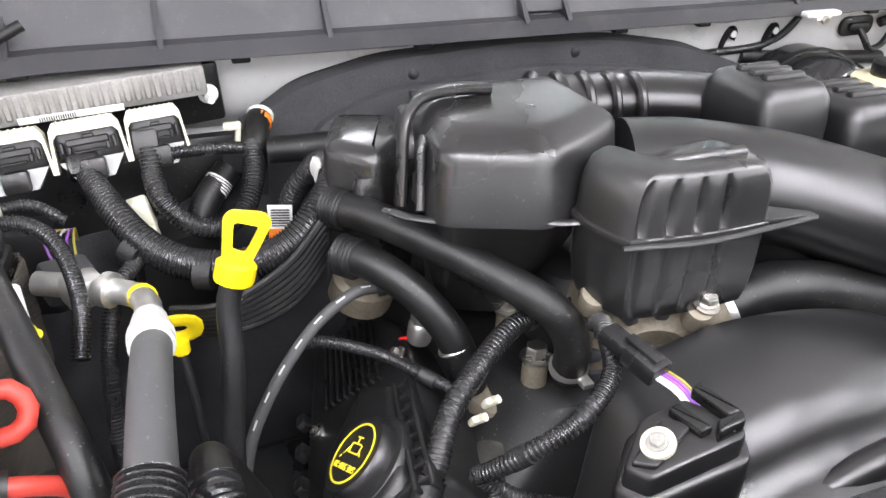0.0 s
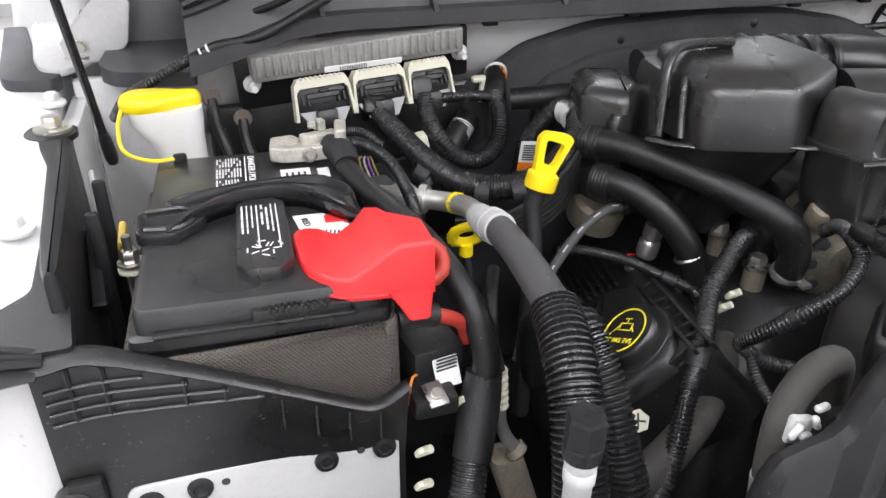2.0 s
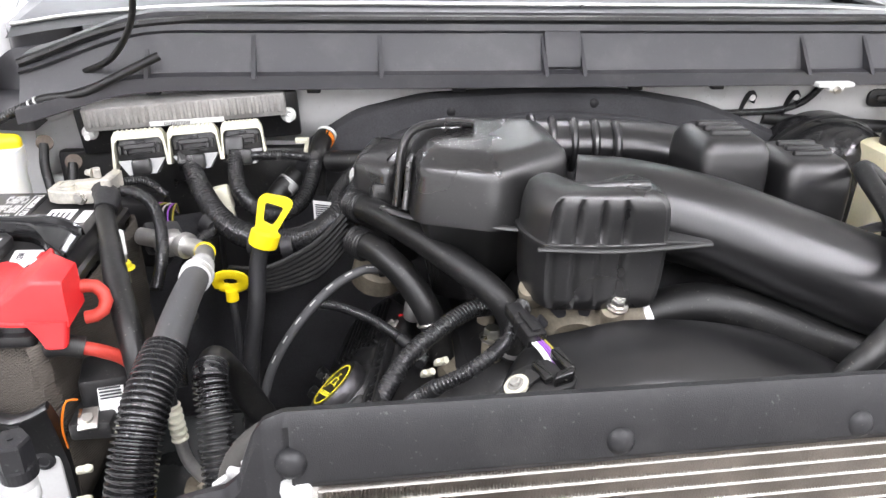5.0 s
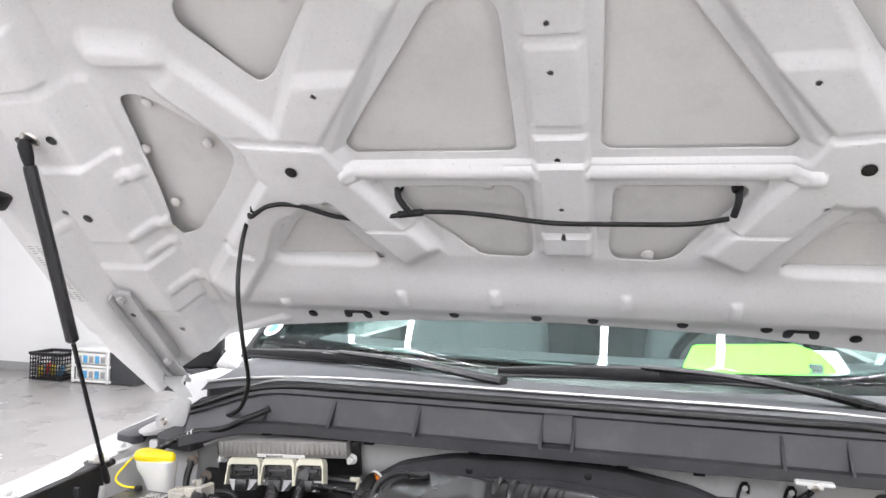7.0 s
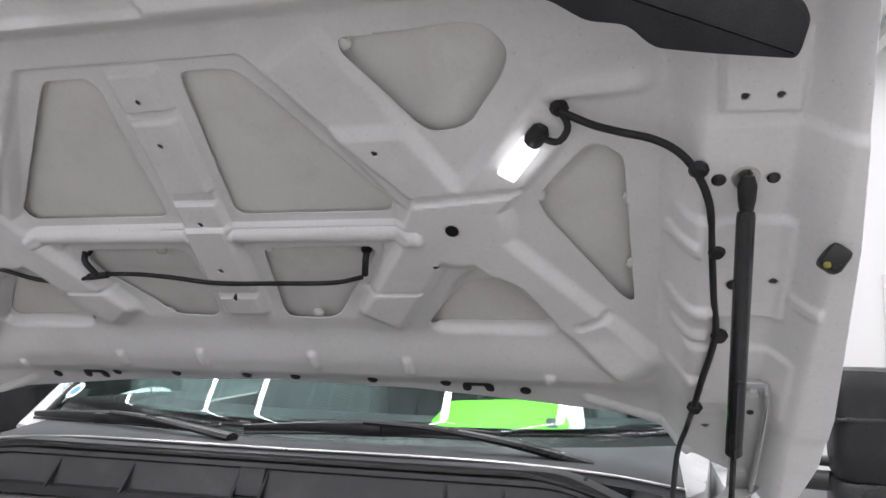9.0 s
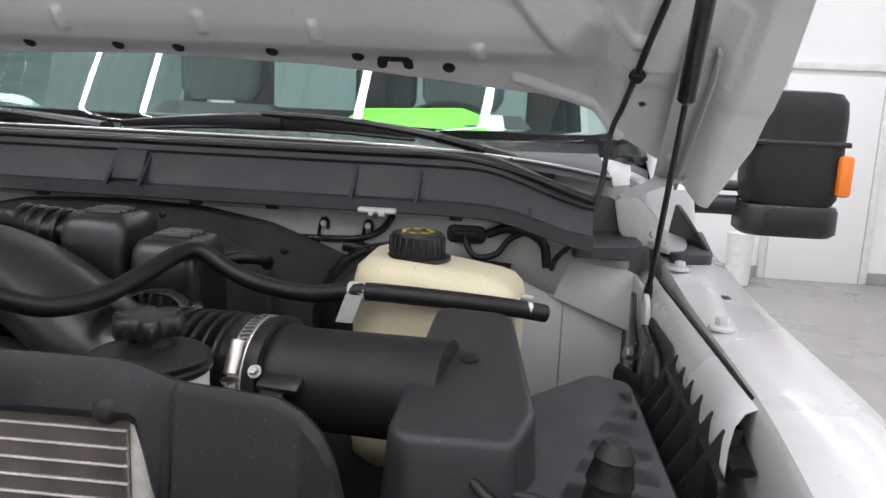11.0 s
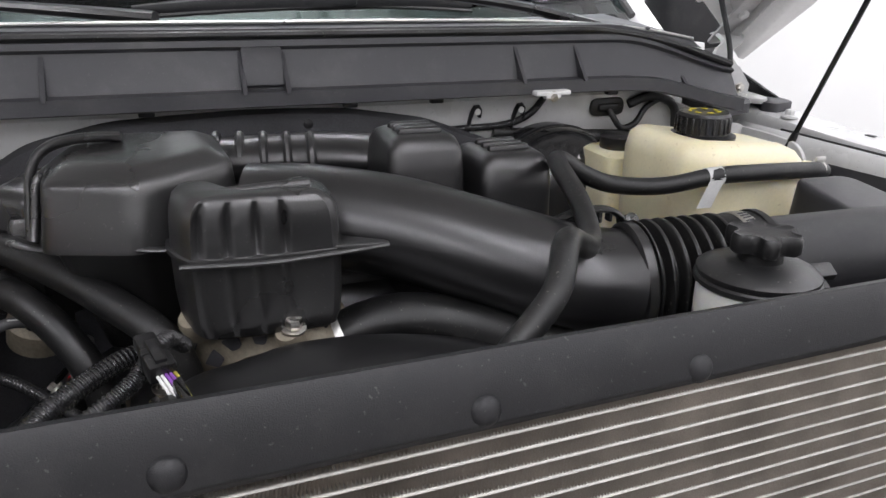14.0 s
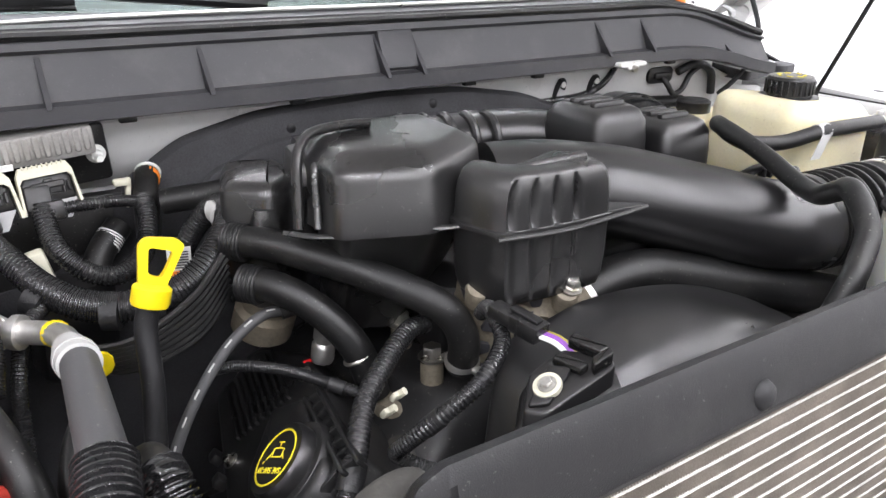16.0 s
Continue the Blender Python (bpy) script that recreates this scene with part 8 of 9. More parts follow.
def dipsticks():
    t = thing("dipstick", "yellow ring-handled dipstick in a black tube", "dipstick", (-0.41, 0.55, 1.1))
    a, b, up = arr((-0.412, 0.552, 1.206)), arr((-0.398, 0.558, 1.25)), None
    d = (b - a) / np.linalg.norm(b - a)
    part("collar", turned([(0.0155, -0.008), (0.0165, -0.005), (0.0165, 0.008), (0.013, 0.011)], a, d, 24), yellow_plastic, t, "yellow collar")
    # flat loop handle facing the front
    ex = arr((1, 0.0, 0.0)) - d * d[0]
    ex /= np.linalg.norm(ex)
    ey = np.cross(d, ex)
    o = fillet([(-0.012, 0.008), (0.010, 0.008), (0.021, 0.048), (0.014, 0.053), (-0.012, 0.051), (-0.017, 0.044)], 0.005, 3)
    i = fillet([(-0.006, 0.019), (0.006, 0.017), (0.0125, 0.042), (-0.009, 0.043)], 0.004, 3)
    k = len(o)
    L = lambda q, z: a + q[:, :1] * ex + q[:, 1:2] * d + z * ey
    i2 = curve = np.stack([np.interp(np.linspace(0, len(i), k, endpoint=False), np.arange(len(i) + 1), np.append(i[:, c], i[0, c])) for c in (0, 1)], 1)
    g = loft([L(o, -0.004), L(o, 0.004), L(i2, 0.004), L(i2, -0.004), L(o, -0.004)], cap=False)
    part("handle", g, yellow_plastic, t, "yellow loop handle")
    part("tube", tube([a - d * 0.006, a - d * 0.03, (-0.425, 0.53, 1.13), (-0.435, 0.51, 1.06), (-0.44, 0.50, 0.95)], 0.0098, 14), soft_plastic, t)
    s = thing("oil_dipstick", "small yellow oil dipstick loop on a dark tube", "dipstick", (-0.465, 0.62, 1.05))
    part("ring", tube([(-0.480, 0.625, 1.108), (-0.482, 0.62, 1.122), (-0.468, 0.615, 1.13), (-0.452, 0.618, 1.124), (-0.452, 0.622, 1.11), (-0.466, 0.626, 1.104), (-0.480, 0.625, 1.108)], 0.0045, 10, squash=(1, 1.7)), yellow_plastic, s)
    part("collar", turned([(0.008, 0), (0.008, 0.014)], (-0.466, 0.622, 1.09), (0, 0, 1), 12), yellow_plastic, s)
    part("tube", tube([(-0.466, 0.622, 1.09), (-0.462, 0.61, 1.05), (-0.46, 0.60, 0.98)], 0.0045, 10), soft_plastic, s)


dipsticks()


def coolant_hoses():
    a = thing("upper_coolant_hose", "thick black rubber coolant hose bending down to the engine", "hose", (-0.2, 0.55, 1.1), "coolant hoses")
    part("hose", tube([(-0.312, 0.655, 1.202), (-0.285, 0.622, 1.204), (-0.24, 0.575, 1.193), (-0.19, 0.52, 1.175), (-0.155, 0.485, 1.155), (-0.138, 0.476, 1.122), (-0.134, 0.483, 1.082)], 0.0165, 18), rubber, a)
    part("clamp", turned([(0.0175, -0.005), (0.0185, -0.003), (0.0185, 0.003), (0.0175, 0.005)], (-0.134, 0.483, 1.09), (0.05, 0.15, -1), 20), bare_alu, a, "bright spring clamp")
    part("clamp_ear", rbox((-0.128, 0.462, 1.086), (0.012, 0.014, 0.006), 0.002), bare_alu, a)
    b = thing("lower_coolant_hose", "thick black rubber coolant hose with wire clamp", "hose", (-0.25, 0.56, 1.1), "coolant hoses")
    part("hose", tube([(-0.31, 0.625, 1.165), (-0.285, 0.595, 1.165), (-0.255, 0.567, 1.145), (-0.23, 0.545, 1.112), (-0.218, 0.535, 1.08), (-0.212, 0.53, 1.05)], 0.0165, 18), rubber, b)
    part("wire_clamp", turned([(0.0168, -0.002), (0.018, 0), (0.0168, 0.002)], (-0.224, 0.54, 1.095), (0.35, -0.3, -0.9), 20), steel, b)
    for z, c in ((0.0, (-0.312, 0.655, 1.202)), (0.0, (-0.31, 0.625, 1.165))):
        part("grip_collar", tube([c, arr(c) + arr((0.014, -0.017, 0.0))], 0.0205, 16, ribs=(0.004, 0.0015)), black_plastic, a if c[2] > 1.19 else b)
    f = thing("ribbed_bundle", "bundle of thin black ribbed tubes behind the engine", "tube bundle", (-0.36, 0.62, 1.12))
    for k in range(7):
        s_ = 0.0075 * k
        part("tube", tube([(-0.32, 0.645, 1.195 - s_), (-0.36, 0.63, 1.16 - s_), (-0.42, 0.628, 1.13 - 0.7 * s_), (-0.47, 0.65, 1.12 - 0.5 * s_)], 0.0042, 8), rubber, f)
    c = thing("ac_hose", "grey sleeved hose with white cuff and ribbed sleeve", "hose", (-0.48, 0.42, 1.0))
    part("pipe", tube([(-0.575, 0.66, 1.165), (-0.545, 0.645, 1.165), (-0.515, 0.628, 1.165), (-0.4925, 0.606, 1.168), (-0.483, 0.575, 1.176), (-0.4815, 0.545, 1.181)], 0.011, 14), bare_alu, c, "dull aluminium pipe")
    part("yellow_ring", tube([(-0.4885, 0.600, 1.1695), (-0.486, 0.594, 1.171)], 0.0122, 14), yellow_plastic, c)
    part("pipe_boss", join(rbox((-0.537, 0.640, 1.163), (0.034, 0.03, 0.03), 0.008, (0, 0, 25)), turned([(0.016, -0.004), (0.016, 0.004)], (-0.515, 0.628, 1.165), (0.8, -0.6, 0.0), 16)), bare_alu, c)
    part("cuff", tube([(-0.481, 0.545, 1.18), (-0.481, 0.525, 1.183), (-0.480, 0.51, 1.187), (-0.479, 0.492, 1.191)], [0.0135, 0.0155, 0.0168, 0.0168], 20), cuff_plastic, c, "off-white cuff")
    part("cuff_band", tube([(-0.480, 0.513, 1.1862), (-0.4797, 0.506, 1.188)], 0.0176, 20), cuff_plastic, c)
    part("sleeve", tube([(-0.479, 0.498, 1.19), (-0.4805, 0.45, 1.1935), (-0.482, 0.40, 1.192), (-0.4832, 0.355, 1.187)], [0.0142, 0.0146, 0.0152, 0.0158], 20), grey_sleeve, c, "dark grey smooth sleeve")
    part("ribbed_sleeve", tube([(-0.4832, 0.362, 1.188), (-0.489, 0.325, 1.178), (-0.4955, 0.29, 1.155), (-0.502, 0.262, 1.115), (-0.507, 0.245, 1.06), (-0.51, 0.238, 0.92)], 0.0208, 24, ribs=(0.0052, 0.0045)), loom_plastic, c, "black ribbed sleeve")
    d = thing("ribbed_hose", "black ribbed split loom beside the sleeved hose", "hose", (-0.44, 0.32, 0.95))
    part("loom", tube([(-0.450, 0.378, 1.157), (-0.4485, 0.36, 1.153), (-0.4425, 0.33, 1.116), (-0.439, 0.305, 1.078), (-0.436, 0.285, 1.036), (-0.434, 0.27, 0.93)], 0.0166, 20, ribs=(0.0052, 0.0045)), loom_plastic, d)
    part("rubber_root", tube([(-0.425, 0.50, 1.00), (-0.445, 0.475, 1.07), (-0.452, 0.44, 1.118), (-0.452, 0.405, 1.148), (-0.450, 0.376, 1.157)], [0.016, 0.0155, 0.0145, 0.0135, 0.0135], 16), rubber, d)
    e = thing("drier_canister", "dusty tan aluminium canister with bellows pipe low beside the hoses", "canister", (-0.49, 0.4, 0.9))
    part("bellows", tube([(-0.503, 0.42, 1.085), (-0.501, 0.42, 1.06), (-0.500, 0.42, 1.042)], 0.009, 16, ribs=(0.0085, 0.0025)), natural_plastic, e)
    part("pipe", tube([(-0.500, 0.42, 1.042), (-0.498, 0.42, 1.02), (-0.491, 0.42, 1.0), (-0.482, 0.42, 0.985)], 0.0065, 12), bare_alu, e, "dull aluminium pipe")
    part("upper_pipe", tube([(-0.503, 0.42, 1.085), (-0.507, 0.43, 1.115), (-0.50, 0.455, 1.14), (-0.485, 0.49, 1.15)], 0.0065, 12), rubber, e)
    part("fitting", turned([(0.008, -0.006), (0.0115, -0.004), (0.0115, 0.004), (0.009, 0.006)], (-0.479, 0.42, 0.978), (0.5, -0.5, -0.6), 18), dusty_cast, e)
    part("can", loft([at_z(rect(-0.489 + 0.3 * (0.97 - z), 0.425, w, 0.03, 0.01), z) for w, z in ((0.03, 0.972), (0.036, 0.966), (0.036, 0.90), (0.03, 0.894))]), dusty_cast, e)
    g = thing("striped_hose", "thin grey hose with white printed dashes", "hose", (-0.36, 0.58, 1.0))
    P = [(-0.278, 0.602, 1.135), (-0.305, 0.597, 1.137), (-0.345, 0.585, 1.118), (-0.385, 0.568, 1.08), (-0.415, 0.552, 1.035), (-0.43, 0.54, 0.99)]
    part("hose", tube(P, 0.0058, 12), grey_sleeve, g)
    ln, sl = resample(curve_points(P), 0.0025)
    for k in range(4, len(ln) - 14, 11):
        part("print_dash", tube([p + arr((-0.0012, -0.0032, 0.0044)) for p in ln[k:k + 5]], 0.0011, 6), cuff_plastic, g)
    part("elbow", tube([(-0.282, 0.602, 1.135), (-0.262, 0.60, 1.138), (-0.245, 0.61, 1.13)], 0.0095, 12), rubber, g)
    h = thing("egr_fitting", "round cast metal valve body behind the hoses", "valve", (-0.27, 0.64, 1.05))
    part("body", turned([(0.03, 0), (0.034, 0.004), (0.034, 0.03), (0.028, 0.036)], (-0.285, 0.665, 1.085), (0.2, -0.3, 1), 24), dusty_cast, h)
    part("neck", turned([(0.012, 0), (0.013, 0.004), (0.013, 0.02), (0.01, 0.024), (0.012, 0.028), (0.012, 0.045)], (-0.24, 0.60, 1.065), (0.1, -0.1, 1), 18), bare_alu, h)
    part("red_clip", rbox((-0.252, 0.612, 1.055), (0.012, 0.008, 0.014), 0.003), red_plastic, h)
    for nm, lbl, pts, r, rb in (
        ("harness", "black taped wiring harness crossing the valve cover", [(-0.155, 0.525, 1.12), (-0.185, 0.507, 1.127), (-0.225, 0.478, 1.12), (-0.265, 0.445, 1.105), (-0.295, 0.405, 1.08), (-0.325, 0.375, 1.045), (-0.352, 0.345, 1.0), (-0.40, 0.31, 0.95)], 0.0106, (0.0045, 0.0014)),
        ("coil_wire", "thin black corrugated wire branching to the coils", [(-0.36, 0.60, 1.09), (-0.335, 0.585, 1.095), (-0.295, 0.56, 1.09), (-0.262, 0.53, 1.08), (-0.238, 0.505, 1.072), (-0.243, 0.485, 1.072)], 0.0065, (0.0034, 0.001)),
        ("fan_wire", "black corrugated fan wire curving over the shroud", [(-0.135, 0.45, 1.16), (-0.146, 0.425, 1.18), (-0.158, 0.397, 1.184), (-0.172, 0.368, 1.177), (-0.206, 0.350, 1.16), (-0.24, 0.354, 1.138), (-0.262, 0.373, 1.108), (-0.262, 0.392, 1.085), (-0.246, 0.388, 1.07), (-0.227, 0.375, 1.063), (-0.18, 0.35, 1.062)], 0.0076, (0.004, 0.0012)),
        ("low_wire", "thin black corrugated wire dropping past the shroud", [(-0.25, 0.388, 1.07), (-0.25, 0.365, 1.05), (-0.245, 0.32, 1.03), (-0.245, 0.262, 1.01), (-0.262, 0.25, 0.96), (-0.26, 0.25, 0.88)], 0.0062, (0.0034, 0.001)),
    ):
        w = thing(nm, lbl, "wiring", pts[len(pts) // 2], "wires round the fan")
        part("loom", tube(pts, r, 14, ribs=rb), loom_plastic, w)
        mid = arr(pts[len(pts) // 2])
        nxt = arr(pts[len(pts) // 2 + 1])
        part("tape_band", tube([mid, mid + (nxt - mid) * 0.45], r * 1.12, 14), tape_black, w)
    bh = thing("lower_radiator_hose", "dusty grey rubber radiator hose low beside the engine", "hose", (-0.32, 0.37, 0.97))
    part("hose", tube([(-0.2106, 0.4706, 1.0200), (-0.2450, 0.4284, 1.0080), (-0.3047, 0.3809, 1.0000), (-0.3681, 0.3485, 0.9900), (-0.4262, 0.3327, 0.9700)], 0.0185, 18), dusty_rubber, bh)
    wc = thing("wire_connector", "small black inline connector on the fan wire", "connector", (-0.165, 0.337, 1.062))
    part("body", moved(rbox((0, 0, 0), (0.04, 0.018, 0.014), 0.003), pose(-0.162, 0.339, 1.065, 0, 0, -28)), black_plastic, wc)
    part("latch", moved(rbox((0.004, 0, 0.008), (0.02, 0.007, 0.003), 0.001), pose(-0.162, 0.339, 1.065, 0, 0, -28)), black_plastic, wc)
    rc = thing("ivory_retainer", "cream plastic cross-shaped retainer clip", "clip", (-0.354, 0.397, 1.0))
    part("plate", turned([(0.0125, 0), (0.0125, 0.0015), (0.012, 0.002)], (-0.354, 0.404, 0.998), (-0.3, -0.75, 0.8), 6), natural_plastic, rc)
    for a in (0, 90):
        part("slot", moved(rbox((0, 0, 0.0022), (0.016, 0.0022, 0.0008), 0.0003, (0, 0, a), seg=1), look((-0.354, 0.404, 0.998), (-0.051, 1.154, 0.198))), print_shade_dark, rc)
    i_ = thing("fan_connector", "black fan plug with purple and white wires", "connector", (-0.14, 0.33, 1.18))
    MP = pose(-0.154, 0.356, 1.194, 8, 0, 15)
    pg = part("plug", moved(rbox((0, 0, 0), (0.021, 0.03, 0.016), 0.003), MP), black_plastic, i_)
    part("socket", moved(rbox((0, 0.026, -0.001), (0.017, 0.026, 0.013), 0.003), MP), black_plastic, i_)
    part("latch", moved(rbox((0, 0.004, 0.0095), (0.009, 0.03, 0.0035), 0.0012), MP), black_plastic, pg)
    part("seal_line", moved(rbox((0, 0.005, 0.0), (0.0222, 0.002, 0.0172), 0.0008), MP), black_plastic, pg)
    for k, m in enumerate((white_plastic, white_plastic, purple_wire, purple_wire, olive_wire)):
        part("wire", tube([(-0.155 + 0.003 * k, 0.341 + 0.001 * k, 1.191), (-0.150 + 0.003 * k, 0.325 + 0.001 * k, 1.19), (-0.141 + 0.0026 * k, 0.311 + 0.001 * k, 1.176)], 0.0013, 8), m, i_)
    for nm, (x, y, z) in (("ivory_tie", (-0.238, 0.452, 1.083)), ("ivory_tie", (-0.222, 0.462, 1.09)), ("ivory_tie", (-0.548, 0.40, 1.075)), ("ivory_tie", (-0.585, 0.385, 1.04)), ("ivory_tie", (-0.588, 0.375, 1.01)), ("ivory_tie", (-0.234, 0.285, 1.06))):
        q = thing(nm, "small ivory plastic cable clip", "clip", (x, y, z), "cable clips")
        part("head", join(rbox((x, y, z), (0.016, 0.007, 0.011), 0.003, (30, 10, 20)), turned([(0.004, 0), (0.004, 0.01)], (x, y, z), (0.5, -0.5, 0.6), 8)), natural_plastic, q)
    r = thing("radiator_hose", "large black radiator hose with clamp at the engine", "hose", (0.1, 0.4, 1.1))
    part("hose", tube([(0.002, 0.468, 1.128), (0.035, 0.463, 1.143), (0.072, 0.452, 1.152), (0.12, 0.435, 1.148), (0.19, 0.41, 1.13), (0.27, 0.385, 1.11), (0.34, 0.37, 1.09)], 0.0265, 22), rubber, r)
    part("clamp", turned([(0.028, -0.006), (0.0292, -0.004), (0.0292, 0.004), (0.028, 0.006)], (0.012, 0.467, 1.133), (0.9, -0.12, 0.4), 24), bare_alu, r)
    part("outlet", turned([(0.024, 0), (0.024, 0.04)], (-0.03, 0.475, 1.114), (0.9, -0.12, 0.4), 18), aluminium, r)
    o = thing("overflow_hose", "long black overflow hose arching over the intake tube", "hose", (0.4, 0.5, 1.25))
    part("hose", tube([(0.690, 0.545, 1.232), (0.656, 0.527, 1.240), (0.60, 0.512, 1.247), (0.54, 0.505, 1.251), (0.477, 0.506, 1.2515), (0.415, 0.520, 1.241), (0.352, 0.528, 1.246), (0.310, 0.528, 1.262), (0.285, 0.528, 1.278), (0.270, 0.520, 1.283), (0.260, 0.490, 1.279), (0.250, 0.440, 1.267), (0.232, 0.385, 1.253), (0.205, 0.340, 1.253), (0.172, 0.303, 1.272), (0.150, 0.281, 1.285), (0.138, 0.266, 1.284), (0.126, 0.248, 1.272), (0.114, 0.236, 1.262), (0.095, 0.228, 1.247), (0.075, 0.222, 1.2315), (0.05, 0.225, 1.19), (0.02, 0.235, 1.15)], 0.0105, 18), rubber, o)
    part("tape_flag", join(tube([(0.486, 0.5058, 1.2515), (0.466, 0.5085, 1.2503)], 0.0113, 18), loft([arr([(0.482, 0.4955, z), (0.462, 0.497, z), (0.463, 0.498, z), (0.481, 0.4965, z)]) + arr(((z - 1.245) * 0.35, 0.1 * (1.245 - z), 0)) for z in (1.215, 1.232, 1.249)])), cuff_plastic, o, "torn white tape flag")
    part("spring_clamp", join(turned([(0.0112, -0.003), (0.0122, 0), (0.0112, 0.003)], (0.668, 0.534, 1.2385), (0.85, 0.45, -0.2), 16), rbox((0.668, 0.532, 1.252), (0.016, 0.005, 0.008), 0.002)), bare_alu, o)
    part("holder", join(tube([(0.235, 0.455, 1.236), (0.255, 0.445, 1.247), (0.285, 0.440, 1.249), (0.302, 0.437, 1.240), (0.306, 0.436, 1.226)], 0.006, 10, squash=(1.8, 0.6)), *(rbox((0.252 + 0.012 * k, 0.437, 1.243), (0.004, 0.010, 0.012), 0.001, seg=1) for k in range(4)), turned([(0.008, 0), (0.008, 0.008), (0.004, 0.010)], (0.315, 0.44, 1.232), (0, -0.8, 0.5), 14)), black_plastic, o)
    l = thing("side_hose", "black hose running behind the coolant tank", "hose", (0.4, 0.85, 1.2))
    part("hose", tube([(0.22, 0.62, 1.235), (0.27, 0.65, 1.25), (0.30, 0.68, 1.245), (0.29, 0.72, 1.23)], 0.0095, 12), rubber, l)
    rr2 = thing("rail_wiring", "black wiring clipped along the white firewall flange", "wiring", (0.4, 0.91, 1.25))
    part("loom", tube([(0.22, 0.88, 1.245), (0.31, 0.888, 1.245), (0.38, 0.888, 1.248), (0.42, 0.885, 1.262), (0.44, 0.88, 1.285), (0.445, 0.88, 1.30)], 0.0062, 10, ribs=(0.0034, 0.0008)), loom_plastic, rr2)
    part("hose", tube([(0.36, 0.895, 1.235), (0.45, 0.892, 1.226), (0.56, 0.892, 1.218), (0.64, 0.892, 1.212)], 0.011, 12), rubber, rr2)
    part("white_clip", rbox((0.495, 0.878, 1.226), (0.012, 0.01, 0.03), 0.003, (0, 12, 0)), bare_alu, rr2)
    for x in (0.325, 0.40):
        k = thing("wire_hook", "black plastic wiring hook on the white flange", "hook", (x, 0.91, 1.25), "wiring hooks")
        part("strap", tube([(x - 0.008, 0.892, 1.238), (x - 0.006, 0.887, 1.26), (x, 0.882, 1.279), (x + 0.009, 0.883, 1.277), (x + 0.009, 0.886, 1.263)], 0.004, 8, squash=(1.6, 0.7)), soft_plastic, k)
        part("pin", turned([(0.005, 0), (0.005, 0.004)], (x + 0.003, 0.88, 1.272), (0, -1, 0), 10), white_plastic, k)
    bd = thing("bonding_block", "white plastic block bolted under the cowl lip", "terminal block", (0.43, 0.88, 1.3))
    part("block", join(rbox((0.428, 0.836, 1.305), (0.06, 0.034, 0.008), 0.003), rbox((0.428, 0.826, 1.301), (0.026, 0.014, 0.010), 0.003)), white_plastic, bd)
    part("bolt", hexnut((0.428, 0.822, 1.30), 0.006, 0.008, (0, -0.8, -0.3)), steel, bd)
    gr = thing("firewall_grommet", "oval black rubber grommet in the white firewall flange", "grommet", (0.565, 0.915, 1.27))
    pl = lambda v: np.column_stack([v[:, 0], 0.889 - v[:, 2], v[:, 1]])
    part("rim", slab(rect(0.565, 1.268, 0.064, 0.03, 0.0149, 6), 0.0, 0.008, 0.003, pl), rubber, gr)
    part("boss", slab(rect(0.565, 1.268, 0.04, 0.012, 0.0059, 6), 0.007, 0.014, 0.003, pl), rubber, gr)
    part("wire", tube([(0.565, 0.876, 1.265), (0.57, 0.866, 1.25), (0.585, 0.866, 1.235), (0.615, 0.872, 1.24), (0.635, 0.874, 1.265), (0.66, 0.872, 1.28)], 0.0052, 10), rubber, gr)
    part("clip_wire", tube([(0.60, 0.874, 1.272), (0.63, 0.868, 1.284), (0.665, 0.868, 1.28), (0.69, 0.87, 1.262), (0.698, 0.872, 1.225)], 0.0075, 10), tape_black, gr)
    # dark disc on the flange, coloured as the shade in a hole
    fh = thing("flange_hole", "dark disc standing in for a small shaded hole in the white flange", "hole", (0.478, 0.915, 1.27))
    part("rim", turned([(0.006, 0), (0.006, 0.001)], (0.478, 0.8942, 1.268), (0, -1, 0), 12), print_shade_dark, fh)


coolant_hoses()

# ---- left front corner ----


